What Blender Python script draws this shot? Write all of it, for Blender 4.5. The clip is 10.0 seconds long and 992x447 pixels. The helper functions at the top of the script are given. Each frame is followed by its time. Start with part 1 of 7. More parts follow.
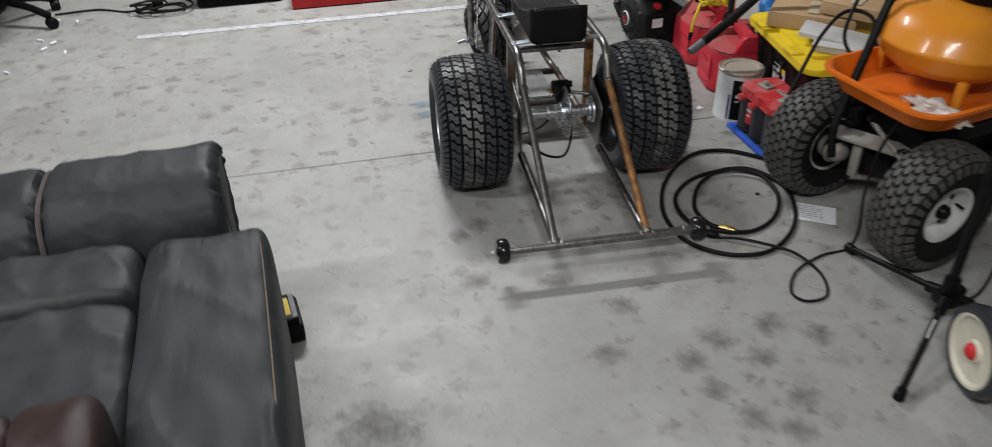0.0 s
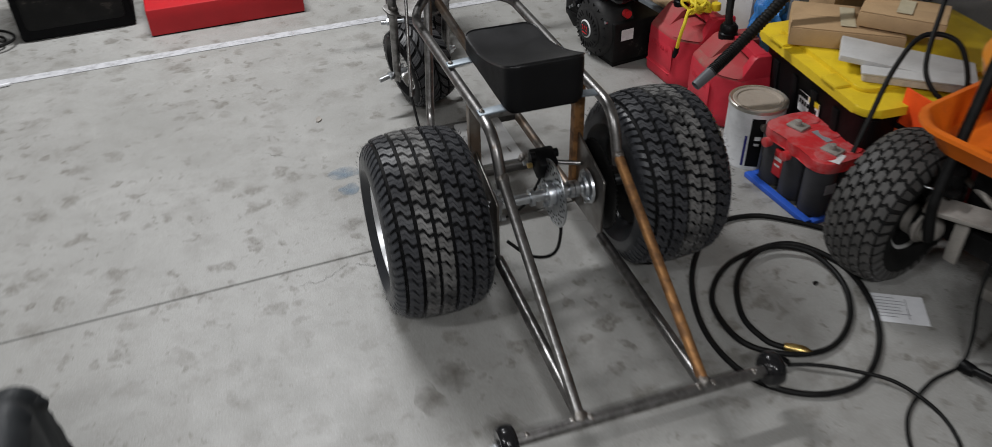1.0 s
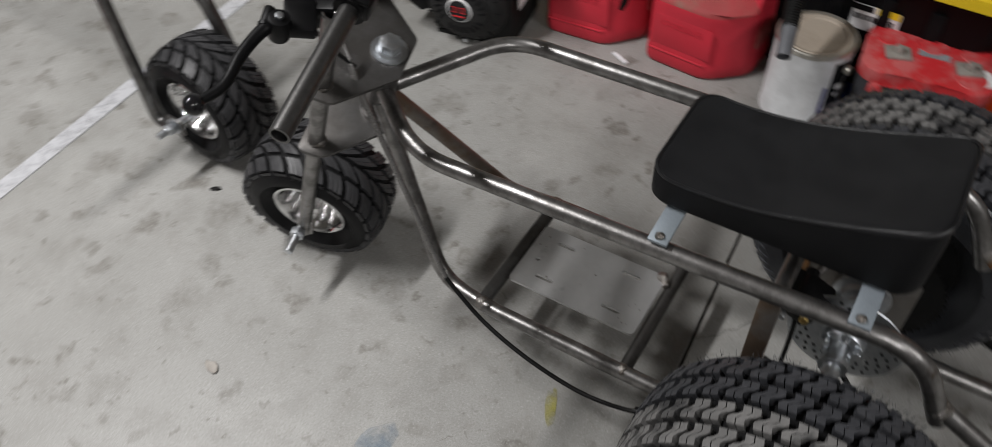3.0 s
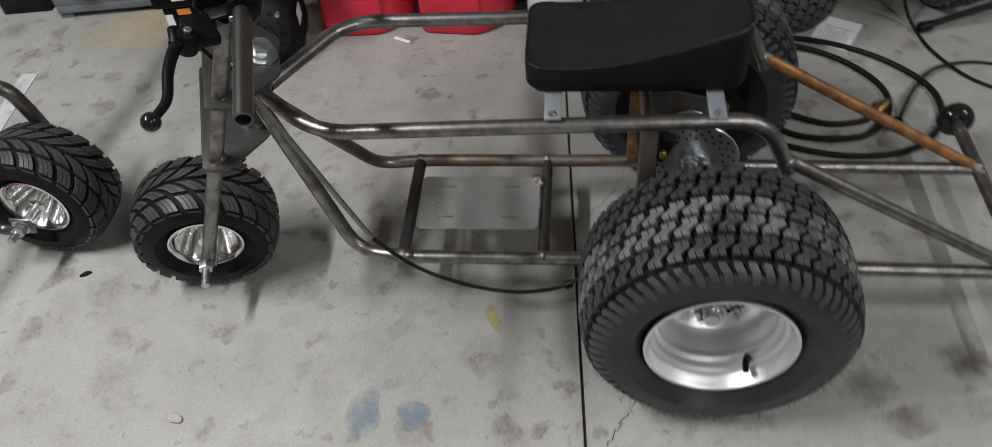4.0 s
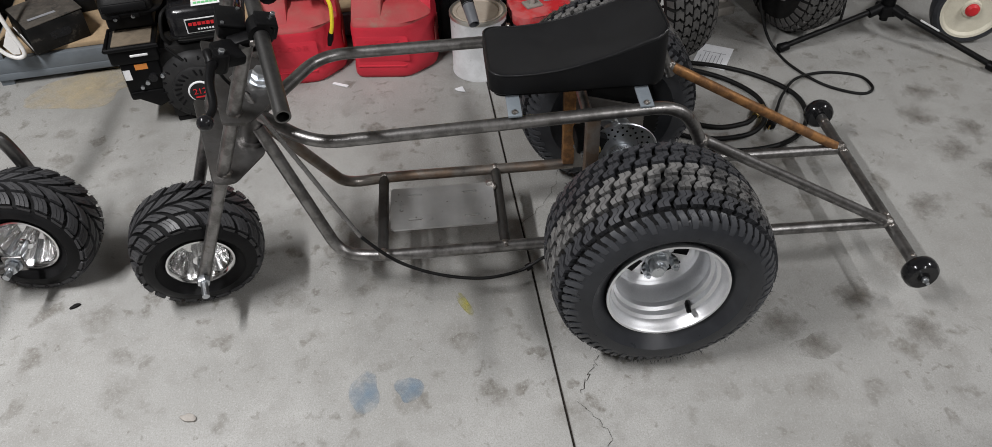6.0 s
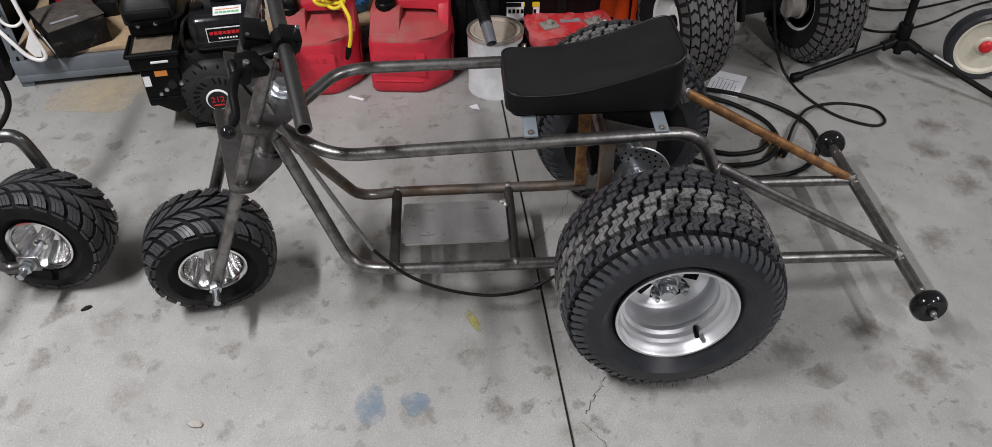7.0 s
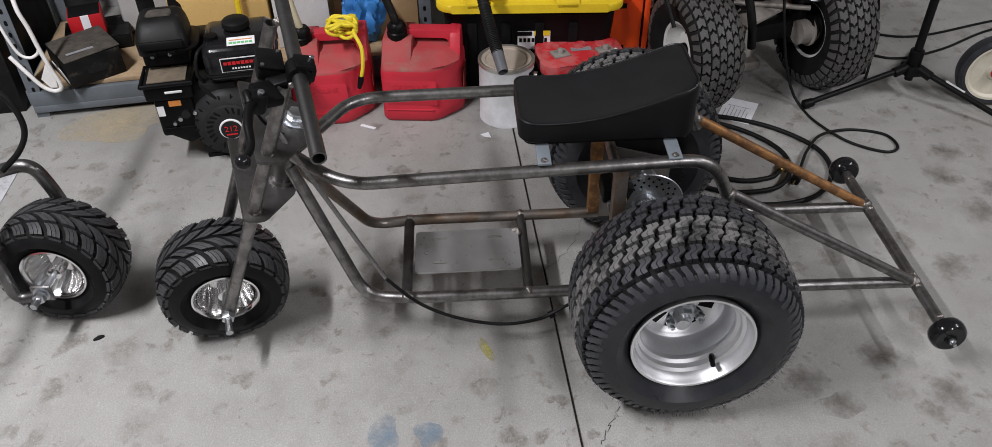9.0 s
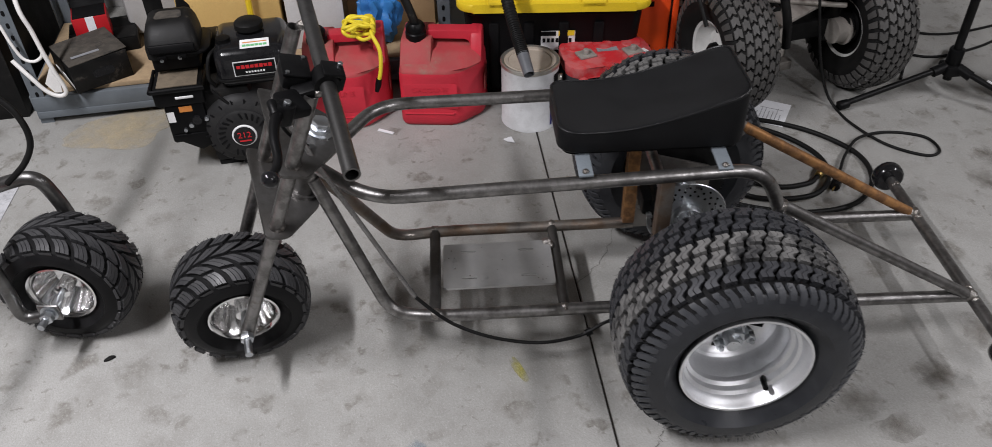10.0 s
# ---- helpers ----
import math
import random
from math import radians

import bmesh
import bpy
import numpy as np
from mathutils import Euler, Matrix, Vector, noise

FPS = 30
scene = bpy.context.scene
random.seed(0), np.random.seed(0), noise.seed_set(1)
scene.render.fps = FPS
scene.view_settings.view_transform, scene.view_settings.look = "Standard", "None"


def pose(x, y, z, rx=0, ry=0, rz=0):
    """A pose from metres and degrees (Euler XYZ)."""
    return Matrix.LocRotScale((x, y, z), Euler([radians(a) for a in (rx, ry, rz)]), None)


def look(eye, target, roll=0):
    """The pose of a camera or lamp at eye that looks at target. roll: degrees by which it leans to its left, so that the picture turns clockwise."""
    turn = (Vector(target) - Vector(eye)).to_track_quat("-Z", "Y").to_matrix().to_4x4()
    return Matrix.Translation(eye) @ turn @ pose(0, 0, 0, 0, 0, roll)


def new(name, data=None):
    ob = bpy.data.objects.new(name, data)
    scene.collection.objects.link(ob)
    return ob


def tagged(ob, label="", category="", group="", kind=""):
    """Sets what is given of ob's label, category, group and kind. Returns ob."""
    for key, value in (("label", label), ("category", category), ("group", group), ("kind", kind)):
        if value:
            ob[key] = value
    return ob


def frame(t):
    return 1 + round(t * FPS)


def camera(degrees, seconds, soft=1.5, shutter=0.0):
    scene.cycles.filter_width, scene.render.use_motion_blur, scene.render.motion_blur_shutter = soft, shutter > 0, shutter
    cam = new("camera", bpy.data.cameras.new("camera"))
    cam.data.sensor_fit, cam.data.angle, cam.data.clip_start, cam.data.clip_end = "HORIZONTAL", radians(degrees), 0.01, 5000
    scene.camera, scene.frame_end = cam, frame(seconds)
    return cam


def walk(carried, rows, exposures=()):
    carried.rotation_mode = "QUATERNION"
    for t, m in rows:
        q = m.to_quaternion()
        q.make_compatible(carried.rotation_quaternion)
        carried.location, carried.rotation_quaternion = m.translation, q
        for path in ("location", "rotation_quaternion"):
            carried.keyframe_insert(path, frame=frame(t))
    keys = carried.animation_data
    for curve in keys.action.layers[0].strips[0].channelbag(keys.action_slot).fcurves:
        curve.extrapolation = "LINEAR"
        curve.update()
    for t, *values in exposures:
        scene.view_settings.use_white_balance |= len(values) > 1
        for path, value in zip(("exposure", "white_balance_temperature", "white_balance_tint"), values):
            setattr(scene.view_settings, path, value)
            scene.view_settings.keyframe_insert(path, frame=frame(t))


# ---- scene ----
EXPOSURE = 0.0
cam = camera(61.3, 10.0, soft=0.3, shutter=0.4)
PATH = [
    (0, (-0.702, -2.417, 1.468), (-0.352, -0.801, 0.343), -1.1),
    (0.5, (-0.669, -2.01, 1.426), (-0.38, -0.4, 0.276), -6.3),
    (1, (-0.647, -1.513, 1.368), (-0.088, -0.021, 0.159), -1.3),
    (1.5, (-0.663, -1.042, 1.339), (-0.072, 0.36, 0.042), -4.9),
    (2, (-0.677, -0.603, 1.327), (0.061, 0.643, -0.053), -2.6),
    (2.2, (-0.667, -0.442, 1.292), (0.096, 0.772, -0.102), -1.9),
    (3.3, (-0.845, 0.17, 1.259), (0.41, 0.519, -0.258), -0.1),
    (3.5, (-0.893, 0.207, 1.278), (0.403, 0.394, -0.233), 1.1),
    (4, (-1.087, 0.239, 1.292), (0.268, 0.368, -0.173), -5.6),
    (4.5, (-1.25, 0.335, 1.311), (0.149, 0.268, -0.117), -7.6),
    (5, (-1.33, 0.384, 1.342), (0.077, 0.232, -0.072), -3.7),
    (5.5, (-1.357, 0.402, 1.358), (0.085, 0.238, -0.018), -3.1),
    (7, (-1.368, 0.433, 1.375), (0.121, 0.274, 0.05), -0.3),
    (7.5, (-1.379, 0.425, 1.382), (0.136, 0.269, 0.085), -0.4),
    (8, (-1.381, 0.425, 1.381), (0.143, 0.272, 0.095), -0.6),
    (8.5, (-1.374, 0.433, 1.377), (0.157, 0.286, 0.098), -0.9),
    (9, (-1.362, 0.441, 1.373), (0.172, 0.298, 0.097), -1.0),
    (9.5, (-1.332, 0.45, 1.354), (0.201, 0.3, 0.078), -1.0),
    (10, (-1.258, 0.498, 1.338), (0.27, 0.356, 0.055), -1.3),
]
walk(cam, [(t, look(eye, target, roll)) for t, eye, target, roll in PATH], exposures=[(0, 0.08, 6480, 10), (0.5, -0.1, 6470, 10), (2.0, -0.2, 6500, 12), (3.5, -0.06, 6700, 11), (5.0, 0.12, 6660, 10), (7.0, 0.16, 6480, 14), (10.0, 0.10, 6480, 15)])
# ---- world and lamps ----
world = bpy.data.worlds.new("world")
scene.world = world
world.use_nodes = True
world.node_tree.nodes["Background"].inputs["Color"].default_value = (0.55, 0.58, 0.62, 1)
world.node_tree.nodes["Background"].inputs["Strength"].default_value = 0.01
scene.view_settings.exposure = EXPOSURE

# assumed ceiling strip lamps, out of view: place, watts (each runs along x, 1.2 m by 0.12 m)
# the first follows the cast shadows; the other two are added fill
STRIPS = [(-0.62, 1.86, 2.62, 108.0), (-0.8, -2.7, 2.62, 66.0), (-2.6, -1.1, 2.6, 52.0)]
for sx, sy, sz, watts in STRIPS:
    lamp = bpy.data.lights.new("unseen_strip_light", "AREA")
    lamp.shape, lamp.size, lamp.size_y, lamp.energy = "RECTANGLE", 1.2, 0.12, watts
    lamp.color = (0.975, 0.985, 1.0)
    new("unseen_strip_light", lamp).matrix_world = pose(sx, sy, sz - 0.012)


# ---- materials ----
def mat(name, a, b=None, rough=0.5, metal=0.0, scale=30.0, grain=400.0, bump=0.1, spot=None, spot_at=0.6, spot_scale=12.0,
        rough2=None, coat=0.0, depth=0.002, spec=0.3):
    """A surface: colours a and b mixed by coarse and fine noise, spots of a third colour, uneven gloss and fine relief."""
    m = bpy.data.materials.new(name)
    m.use_nodes = True
    nt = m.node_tree
    n, l = nt.nodes, nt.links
    bsdf = n["Principled BSDF"]
    co = n.new("ShaderNodeTexCoord")
    info = n.new("ShaderNodeObjectInfo")
    shift = n.new("ShaderNodeVectorMath")
    shift.operation = "ADD"
    l.new(co.outputs["Object"], shift.inputs[0])
    l.new(info.outputs["Random"], shift.inputs[1])

    def nz(s, detail=4.0, rough_=0.6):
        t = n.new("ShaderNodeTexNoise")
        t.inputs["Scale"].default_value, t.inputs["Detail"].default_value, t.inputs["Roughness"].default_value = s, detail, rough_
        l.new(shift.outputs[0], t.inputs["Vector"])
        return t.outputs["Fac"]

    def ramp(src, p0, p1, c0=(0, 0, 0, 1), c1=(1, 1, 1, 1)):
        r = n.new("ShaderNodeValToRGB")
        r.color_ramp.elements[0].position, r.color_ramp.elements[1].position = p0, p1
        r.color_ramp.elements[0].color, r.color_ramp.elements[1].color = c0, c1
        l.new(src, r.inputs["Fac"])
        return r.outputs["Color"]

    def mix(f, c0, c1, how="MIX"):
        x = n.new("ShaderNodeMix")
        x.data_type, x.blend_type = "RGBA", how
        if isinstance(f, float):
            x.inputs[0].default_value = f
        else:
            l.new(f, x.inputs[0])
        for i, c in ((6, c0), (7, c1)):
            if isinstance(c, tuple):
                x.inputs[i].default_value = (*c[:3], 1)
            else:
                l.new(c, x.inputs[i])
        return x.outputs[2]

    b = b or tuple(v * 0.75 for v in a)
    coarse, fine = nz(scale), nz(grain, 3.0)
    col = mix(ramp(coarse, 0.41, 0.59), a, b)
    col = mix(0.35, col, mix(fine, tuple(v * 0.6 for v in a), tuple(min(1, v * 1.25) for v in a)), "MIX")
    if spot:
        col = mix(ramp(nz(spot_scale, 6.0, 0.7), spot_at, spot_at + 0.12), col, spot)
    l.new(col, bsdf.inputs["Base Color"])
    r2 = rough2 if rough2 is not None else min(1.0, rough + 0.15)
    l.new(ramp(coarse, 0.3, 0.7, (rough,) * 3 + (1,), (r2,) * 3 + (1,)), bsdf.inputs["Roughness"])
    bsdf.inputs["Metallic"].default_value = metal
    bsdf.inputs["Specular IOR Level"].default_value = spec if max(a) > 0.02 else spec * 0.45
    bsdf.inputs["Coat Weight"].default_value = coat
    bsdf.inputs["Coat Roughness"].default_value = 0.12
    if bump:
        bp = n.new("ShaderNodeBump")
        bp.inputs["Strength"].default_value, bp.inputs["Distance"].default_value = bump, depth
        l.new(fine, bp.inputs["Height"])
        l.new(bp.outputs["Normal"], bsdf.inputs["Normal"])
    return m


M = {}
M["rubber_black"] = mat("new_black_rubber", (0.0065, 0.0065, 0.007), (0.0095, 0.0095, 0.010), 0.36, 0, 25, 500, 0.12)
M["rubber"] = mat("tyre_rubber", (0.022, 0.0234, 0.0268), (0.031, 0.0328, 0.037), 0.27, 0, 25, 500, 0.12, spot=(0.022, 0.021, 0.02), spot_at=0.68)
M["tread"] = mat("tread_rubber", (0.032, 0.033, 0.0365), (0.047, 0.0482, 0.053), 0.36, 0, 30, 500, 0.12, spot=(0.045, 0.043, 0.04), spot_at=0.66)
M["shoulder_rubber"] = mat("shoulder_rubber", (0.037, 0.039, 0.0435), (0.05, 0.0524, 0.058), 0.3, 0, 25, 500, 0.12)
M["tread_mid"] = mat("scuffed_tread_rubber", (0.155, 0.152, 0.148), (0.085, 0.084, 0.082), 0.36, 0, 24, 500, 0.12, spot=(0.032, 0.032, 0.033), spot_at=0.5, spot_scale=9)
M["tread_kart"] = mat("new_tread_rubber", (0.034, 0.034, 0.036), (0.047, 0.047, 0.049), 0.36, 0, 40, 500, 0.1)
# near-black floor between tread blocks: the grooves' shade put into the colour
M["groove_shade"] = mat("groove_shade_rubber", (0.0035, 0.0035, 0.0038), (0.005, 0.005, 0.0053), 0.6, 0, 25, 500, 0.12)
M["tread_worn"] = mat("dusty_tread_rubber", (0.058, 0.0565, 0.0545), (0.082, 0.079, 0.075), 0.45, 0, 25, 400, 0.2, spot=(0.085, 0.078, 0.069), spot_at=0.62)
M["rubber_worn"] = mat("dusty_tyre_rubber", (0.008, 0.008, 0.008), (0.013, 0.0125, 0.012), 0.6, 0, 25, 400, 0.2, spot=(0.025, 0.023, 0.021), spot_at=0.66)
M["steel"] = mat("raw_steel_tube", (0.27, 0.263, 0.257), (0.10, 0.095, 0.09), 0.30, 0.95, 38, 300, 0.12, spot=(0.10, 0.072, 0.052), spot_at=0.64, spot_scale=15, rough2=0.42)
M["steel_rust"] = mat("rusty_steel_tube", (0.34, 0.17, 0.065), (0.085, 0.045, 0.028), 0.38, 0.5, 38, 300, 0.15, spot=(0.34, 0.25, 0.16), spot_at=0.6, spot_scale=30, rough2=0.65)
M["steel_brown"] = mat("lightly_rusted_steel", (0.24, 0.22, 0.20), (0.16, 0.095, 0.052), 0.32, 0.85, 16, 350, 0.12, spot=(0.10, 0.09, 0.085), spot_at=0.58, rough2=0.5)
M["steel_dark"] = mat("dark_steel_tube", (0.17, 0.168, 0.165), (0.09, 0.088, 0.086), 0.26, 0.95, 24, 420, 0.12, spot=(0.26, 0.25, 0.24), spot_at=0.66, rough2=0.45)
M["plate"] = mat("grey_steel_plate", (0.54, 0.54, 0.535), (0.42, 0.42, 0.42), 0.34, 0.8, 9, 600, 0.05, spot=(0.28, 0.28, 0.28), spot_at=0.64)
M["dark_plate"] = mat("dark_scaled_steel_plate", (0.115, 0.112, 0.109), (0.06, 0.055, 0.05), 0.38, 0.88, 18, 400, 0.08, spot=(0.22, 0.21, 0.2), spot_at=0.62)
M["bearing_steel"] = mat("heat_marked_steel_plate", (0.21, 0.20, 0.188), (0.13, 0.11, 0.095), 0.28, 0.88, 12, 400, 0.08, spot=(0.13, 0.085, 0.055), spot_at=0.62)
M["shroud"] = mat("dusty_dark_grey_paint", (0.016, 0.016, 0.0165), (0.026, 0.0255, 0.025), 0.42, 0, 16, 300, 0.12, spot=(0.06, 0.055, 0.05), spot_at=0.66)
M["flat_bar"] = mat("grey_flat_bar", (0.27, 0.31, 0.34), (0.22, 0.25, 0.28), 0.45, 0.6, 20, 400, 0.08)
M["weld"] = mat("weld_bead", (0.30, 0.285, 0.27), (0.13, 0.11, 0.09), 0.26, 0.9, 90, 700, 0.5)
M["zinc"] = mat("zinc_plated_steel", (0.60, 0.62, 0.64), (0.44, 0.47, 0.50), 0.26, 1.0, 40, 500, 0.04)
M["alu"] = mat("spun_aluminium", (0.90, 0.91, 0.93), (0.84, 0.85, 0.87), 0.42, 1.0, 6, 300, 0.08, rough2=0.52)
M["alu_bright"] = mat("polished_aluminium", (0.86, 0.86, 0.86), (0.78, 0.78, 0.78), 0.1, 1.0, 10, 300, 0.02, rough2=0.2)
M["vinyl"] = mat("black_seat_vinyl", (0.0060, 0.0062, 0.0070), (0.0085, 0.0088, 0.0098), 0.30, 0, 14, 900, 0.25, rough2=0.4, depth=0.0014, spec=0.9)
M["vinyl_side"] = mat("black_seat_side", (0.0055, 0.0056, 0.0062), (0.008, 0.008, 0.0085), 0.5, 0, 14, 900, 0.2, spot=(0.028, 0.026, 0.024), spot_at=0.68)
M["leather"] = mat("charcoal_leather", (0.0165, 0.0188, 0.021), (0.024, 0.027, 0.0295), 0.48, 0, 9, 260, 0.25, spot=(0.055, 0.045, 0.04), spot_at=0.62, spot_scale=7, depth=0.002)
M["worn_leather"] = mat("worn_leather", (0.075, 0.062, 0.056), (0.045, 0.04, 0.038), 0.7, 0, 60, 400, 0.3)
M["leather_brown"] = mat("brown_leather", (0.022, 0.011, 0.010), (0.036, 0.02, 0.0175), 0.38, 0, 9, 400, 0.3)
M["thread"] = mat("tan_thread", (0.13, 0.10, 0.075), None, 0.8, 0, 60, 900, 0.2)
M["black_plastic"] = mat("black_plastic", (0.003, 0.003, 0.0033), (0.0045, 0.0045, 0.0048), 0.36, 0, 18, 500, 0.1)
M["black_gloss"] = mat("glossy_black_paint", (0.008, 0.008, 0.009), (0.011, 0.011, 0.012), 0.12, 0, 30, 500, 0.02, coat=0.4)
M["black_dusty"] = mat("dusty_black_plastic", (0.006, 0.006, 0.006), (0.013, 0.0125, 0.012), 0.42, 0, 14, 300, 0.15, spot=(0.075, 0.067, 0.057), spot_at=0.6, spot_scale=14)
M["black_steel"] = mat("black_painted_steel", (0.005, 0.005, 0.005), (0.009, 0.009, 0.009), 0.3, 0, 30, 300, 0.1, spot=(0.03, 0.045, 0.04), spot_at=0.66)
M["dust"] = mat("dust", (0.26, 0.21, 0.155), (0.2, 0.16, 0.12), 0.95, 0, 30, 400, 0.3, spot=(0.06, 0.05, 0.045), spot_at=0.62)
M["tray_dust"] = mat("brown_tray_dust", (0.15, 0.12, 0.085), (0.10, 0.08, 0.058), 0.95, 0, 30, 400, 0.3, spot=(0.04, 0.034, 0.028), spot_at=0.6)
M["dust_dark"] = mat("dark_dust", (0.075, 0.066, 0.055), (0.04, 0.036, 0.031), 0.9, 0, 30, 400, 0.3, spot=(0.015, 0.015, 0.015), spot_at=0.55)
M["gas_red"] = mat("red_polyethylene", (0.52, 0.026, 0.044), (0.45, 0.026, 0.042), 0.4, 0, 9, 300, 0.08, spot=(0.40, 0.10, 0.09), spot_at=0.66, spot_scale=14, rough2=0.5)
M["gas_dust"] = mat("dusty_red_polyethylene", (0.36, 0.045, 0.05), (0.30, 0.085, 0.075), 0.6, 0, 12, 300, 0.2, spot=(0.25, 0.12, 0.095), spot_at=0.58)
M["yellow"] = mat("yellow_plastic", (0.72, 0.52, 0.02), (0.64, 0.45, 0.02), 0.4, 0, 14, 300, 0.08, spot=(0.42, 0.31, 0.06), spot_at=0.68)
M["yellow_cord"] = mat("yellow_cord", (0.75, 0.6, 0.03), (0.62, 0.48, 0.03), 0.5, 0, 40, 600, 0.1)
M["tan_hose"] = mat("cream_spout", (0.5, 0.45, 0.32), (0.42, 0.37, 0.25), 0.5, 0, 20, 300, 0.1)
M["brass"] = mat("brass", (0.75, 0.55, 0.2), (0.6, 0.42, 0.15), 0.25, 1.0, 60, 500, 0.05)
M["white_paint"] = mat("white_coated_tin", (0.66, 0.67, 0.68), (0.52, 0.525, 0.53), 0.35, 0.0, 16, 300, 0.08, spot=(0.26, 0.25, 0.235), spot_at=0.62, spot_scale=26)
M["tin"] = mat("dusty_tin_lid", (0.36, 0.31, 0.255), (0.29, 0.245, 0.2), 0.6, 0.1, 16, 300, 0.1)
M["tin_rim"] = mat("tin_rim", (0.6, 0.58, 0.53), (0.48, 0.45, 0.4), 0.3, 0.9, 40, 300, 0.1)
M["bat_red"] = mat("red_battery_case", (0.5, 0.025, 0.03), (0.42, 0.03, 0.033), 0.4, 0, 14, 300, 0.1, spot=(0.45, 0.10, 0.10), spot_at=0.46, spot_scale=12)
M["bat_dark"] = mat("charcoal_battery_case", (0.03, 0.03, 0.034), (0.045, 0.045, 0.05), 0.45, 0, 14, 300, 0.1)
M["grey_plastic"] = mat("grey_plastic", (0.11, 0.115, 0.125), (0.085, 0.088, 0.095), 0.35, 0, 20, 300, 0.08)
M["blue"] = mat("blue_plastic", (0.03, 0.11, 0.55), (0.025, 0.09, 0.45), 0.35, 0, 14, 300, 0.1)
M["blue_bag"] = mat("blue_sheet_plastic", (0.04, 0.2, 0.5), (0.03, 0.15, 0.42), 0.35, 0, 14, 200, 0.3)
M["tote"] = mat("black_tote_plastic", (0.0035, 0.0035, 0.004), (0.006, 0.006, 0.0065), 0.45, 0, 10, 300, 0.12, spot=(0.05, 0.046, 0.04), spot_at=0.66)
M["card"] = mat("cardboard", (0.46, 0.31, 0.17), (0.40, 0.265, 0.145), 0.85, 0, 9, 250, 0.15)
M["card_yellow"] = mat("stained_yellow_board", (0.62, 0.43, 0.16), (0.55, 0.36, 0.13), 0.8, 0, 7, 250, 0.15, spot=(0.25, 0.15, 0.07), spot_at=0.62)
M["chipboard"] = mat("chipboard", (0.38, 0.275, 0.165), (0.29, 0.21, 0.13), 0.8, 0, 40, 260, 0.25, spot=(0.3, 0.2, 0.12), spot_at=0.66)
M["shelf_grey"] = mat("grey_painted_steel", (0.125, 0.142, 0.157), (0.105, 0.119, 0.132), 0.45, 0, 14, 300, 0.08, spot=(0.1, 0.1, 0.1), spot_at=0.7)
M["white_wire"] = mat("white_coated_wire", (0.75, 0.74, 0.72), (0.65, 0.64, 0.62), 0.35, 0, 30, 300, 0.05)
M["white_paper"] = mat("white_paper", (0.72, 0.73, 0.75), (0.66, 0.67, 0.69), 0.8, 0, 30, 300, 0.08)
M["white_box"] = mat("white_board", (0.55, 0.55, 0.54), (0.46, 0.455, 0.44), 0.7, 0, 8, 300, 0.08)
# black print, and flat inlays that paint the dark inside holes and gaps
M["dark_gap"] = mat("dark_print_and_holes", (0.005, 0.005, 0.0055), None, 0.6, 0, 30, 300, 0.05)
M["print_red"] = mat("red_print", (0.55, 0.02, 0.025), None, 0.4, 0, 30, 300, 0.0)
M["print_white"] = mat("white_print", (0.75, 0.75, 0.75), None, 0.5, 0, 30, 300, 0.0)
M["print_green"] = mat("green_print", (0.15, 0.45, 0.2), None, 0.5, 0, 30, 300, 0.0)
M["print_orange"] = mat("orange_print", (0.6, 0.22, 0.05), None, 0.5, 0, 30, 300, 0.0)
M["print_blue"] = mat("dark_blue_print", (0.03, 0.03, 0.2), None, 0.5, 0, 30, 300, 0.0)
M["print_grey"] = mat("grey_print", (0.24, 0.245, 0.26), None, 0.5, 0, 30, 300, 0.0)
M["box_red"] = mat("red_painted_board", (0.43, 0.014, 0.019), (0.37, 0.013, 0.017), 0.35, 0, 8, 300, 0.05, spot=(0.35, 0.03, 0.03), spot_at=0.68)
M["speaker"] = mat("black_carpeted_box", (0.004, 0.004, 0.0045), (0.007, 0.007, 0.0075), 0.9, 0, 30, 300, 0.4)
M["orange"] = mat("orange_plastic", (0.72, 0.16, 0.012), (0.63, 0.13, 0.012), 0.35, 0, 9, 300, 0.06, spot=(0.5, 0.12, 0.03), spot_at=0.68)
M["orange_tank"] = mat("orange_enamel", (0.72, 0.27, 0.02), (0.66, 0.23, 0.02), 0.25, 0, 9, 300, 0.05, coat=0.3)
M["orange_glow"] = mat("fluorescent_orange_panel", (0.9, 0.09, 0.012), (0.85, 0.075, 0.012), 0.4, 0, 9, 300, 0.05)
M["red_panel"] = mat("dark_red_panel", (0.3, 0.02, 0.02), (0.22, 0.018, 0.018), 0.4, 0, 9, 300, 0.06)
M["cream_wheel"] = mat("cream_plastic_wheel", (0.56, 0.53, 0.43), (0.47, 0.44, 0.35), 0.45, 0, 14, 300, 0.06, spot=(0.35, 0.3, 0.22), spot_at=0.68)
M["hub_white"] = mat("white_wheel_disc", (0.62, 0.62, 0.6), (0.5, 0.5, 0.48), 0.45, 0, 18, 300, 0.08, spot=(0.25, 0.2, 0.15), spot_at=0.66)
M["grey_metal"] = mat("weathered_grey_metal", (0.34, 0.32, 0.29), (0.25, 0.23, 0.21), 0.55, 0.4, 18, 300, 0.12, spot=(0.15, 0.12, 0.09), spot_at=0.6)
# unseen ceiling and walls: tones set by how much fill they bounce
M["ceiling"] = mat("bounce_ceiling", (0.36, 0.34, 0.31), (0.30, 0.285, 0.26), 0.85, 0, 3, 120, 0.1)
M["wall"] = mat("bounce_wall", (0.3, 0.296, 0.285), (0.26, 0.256, 0.246), 0.85, 0, 2, 120, 0.1)
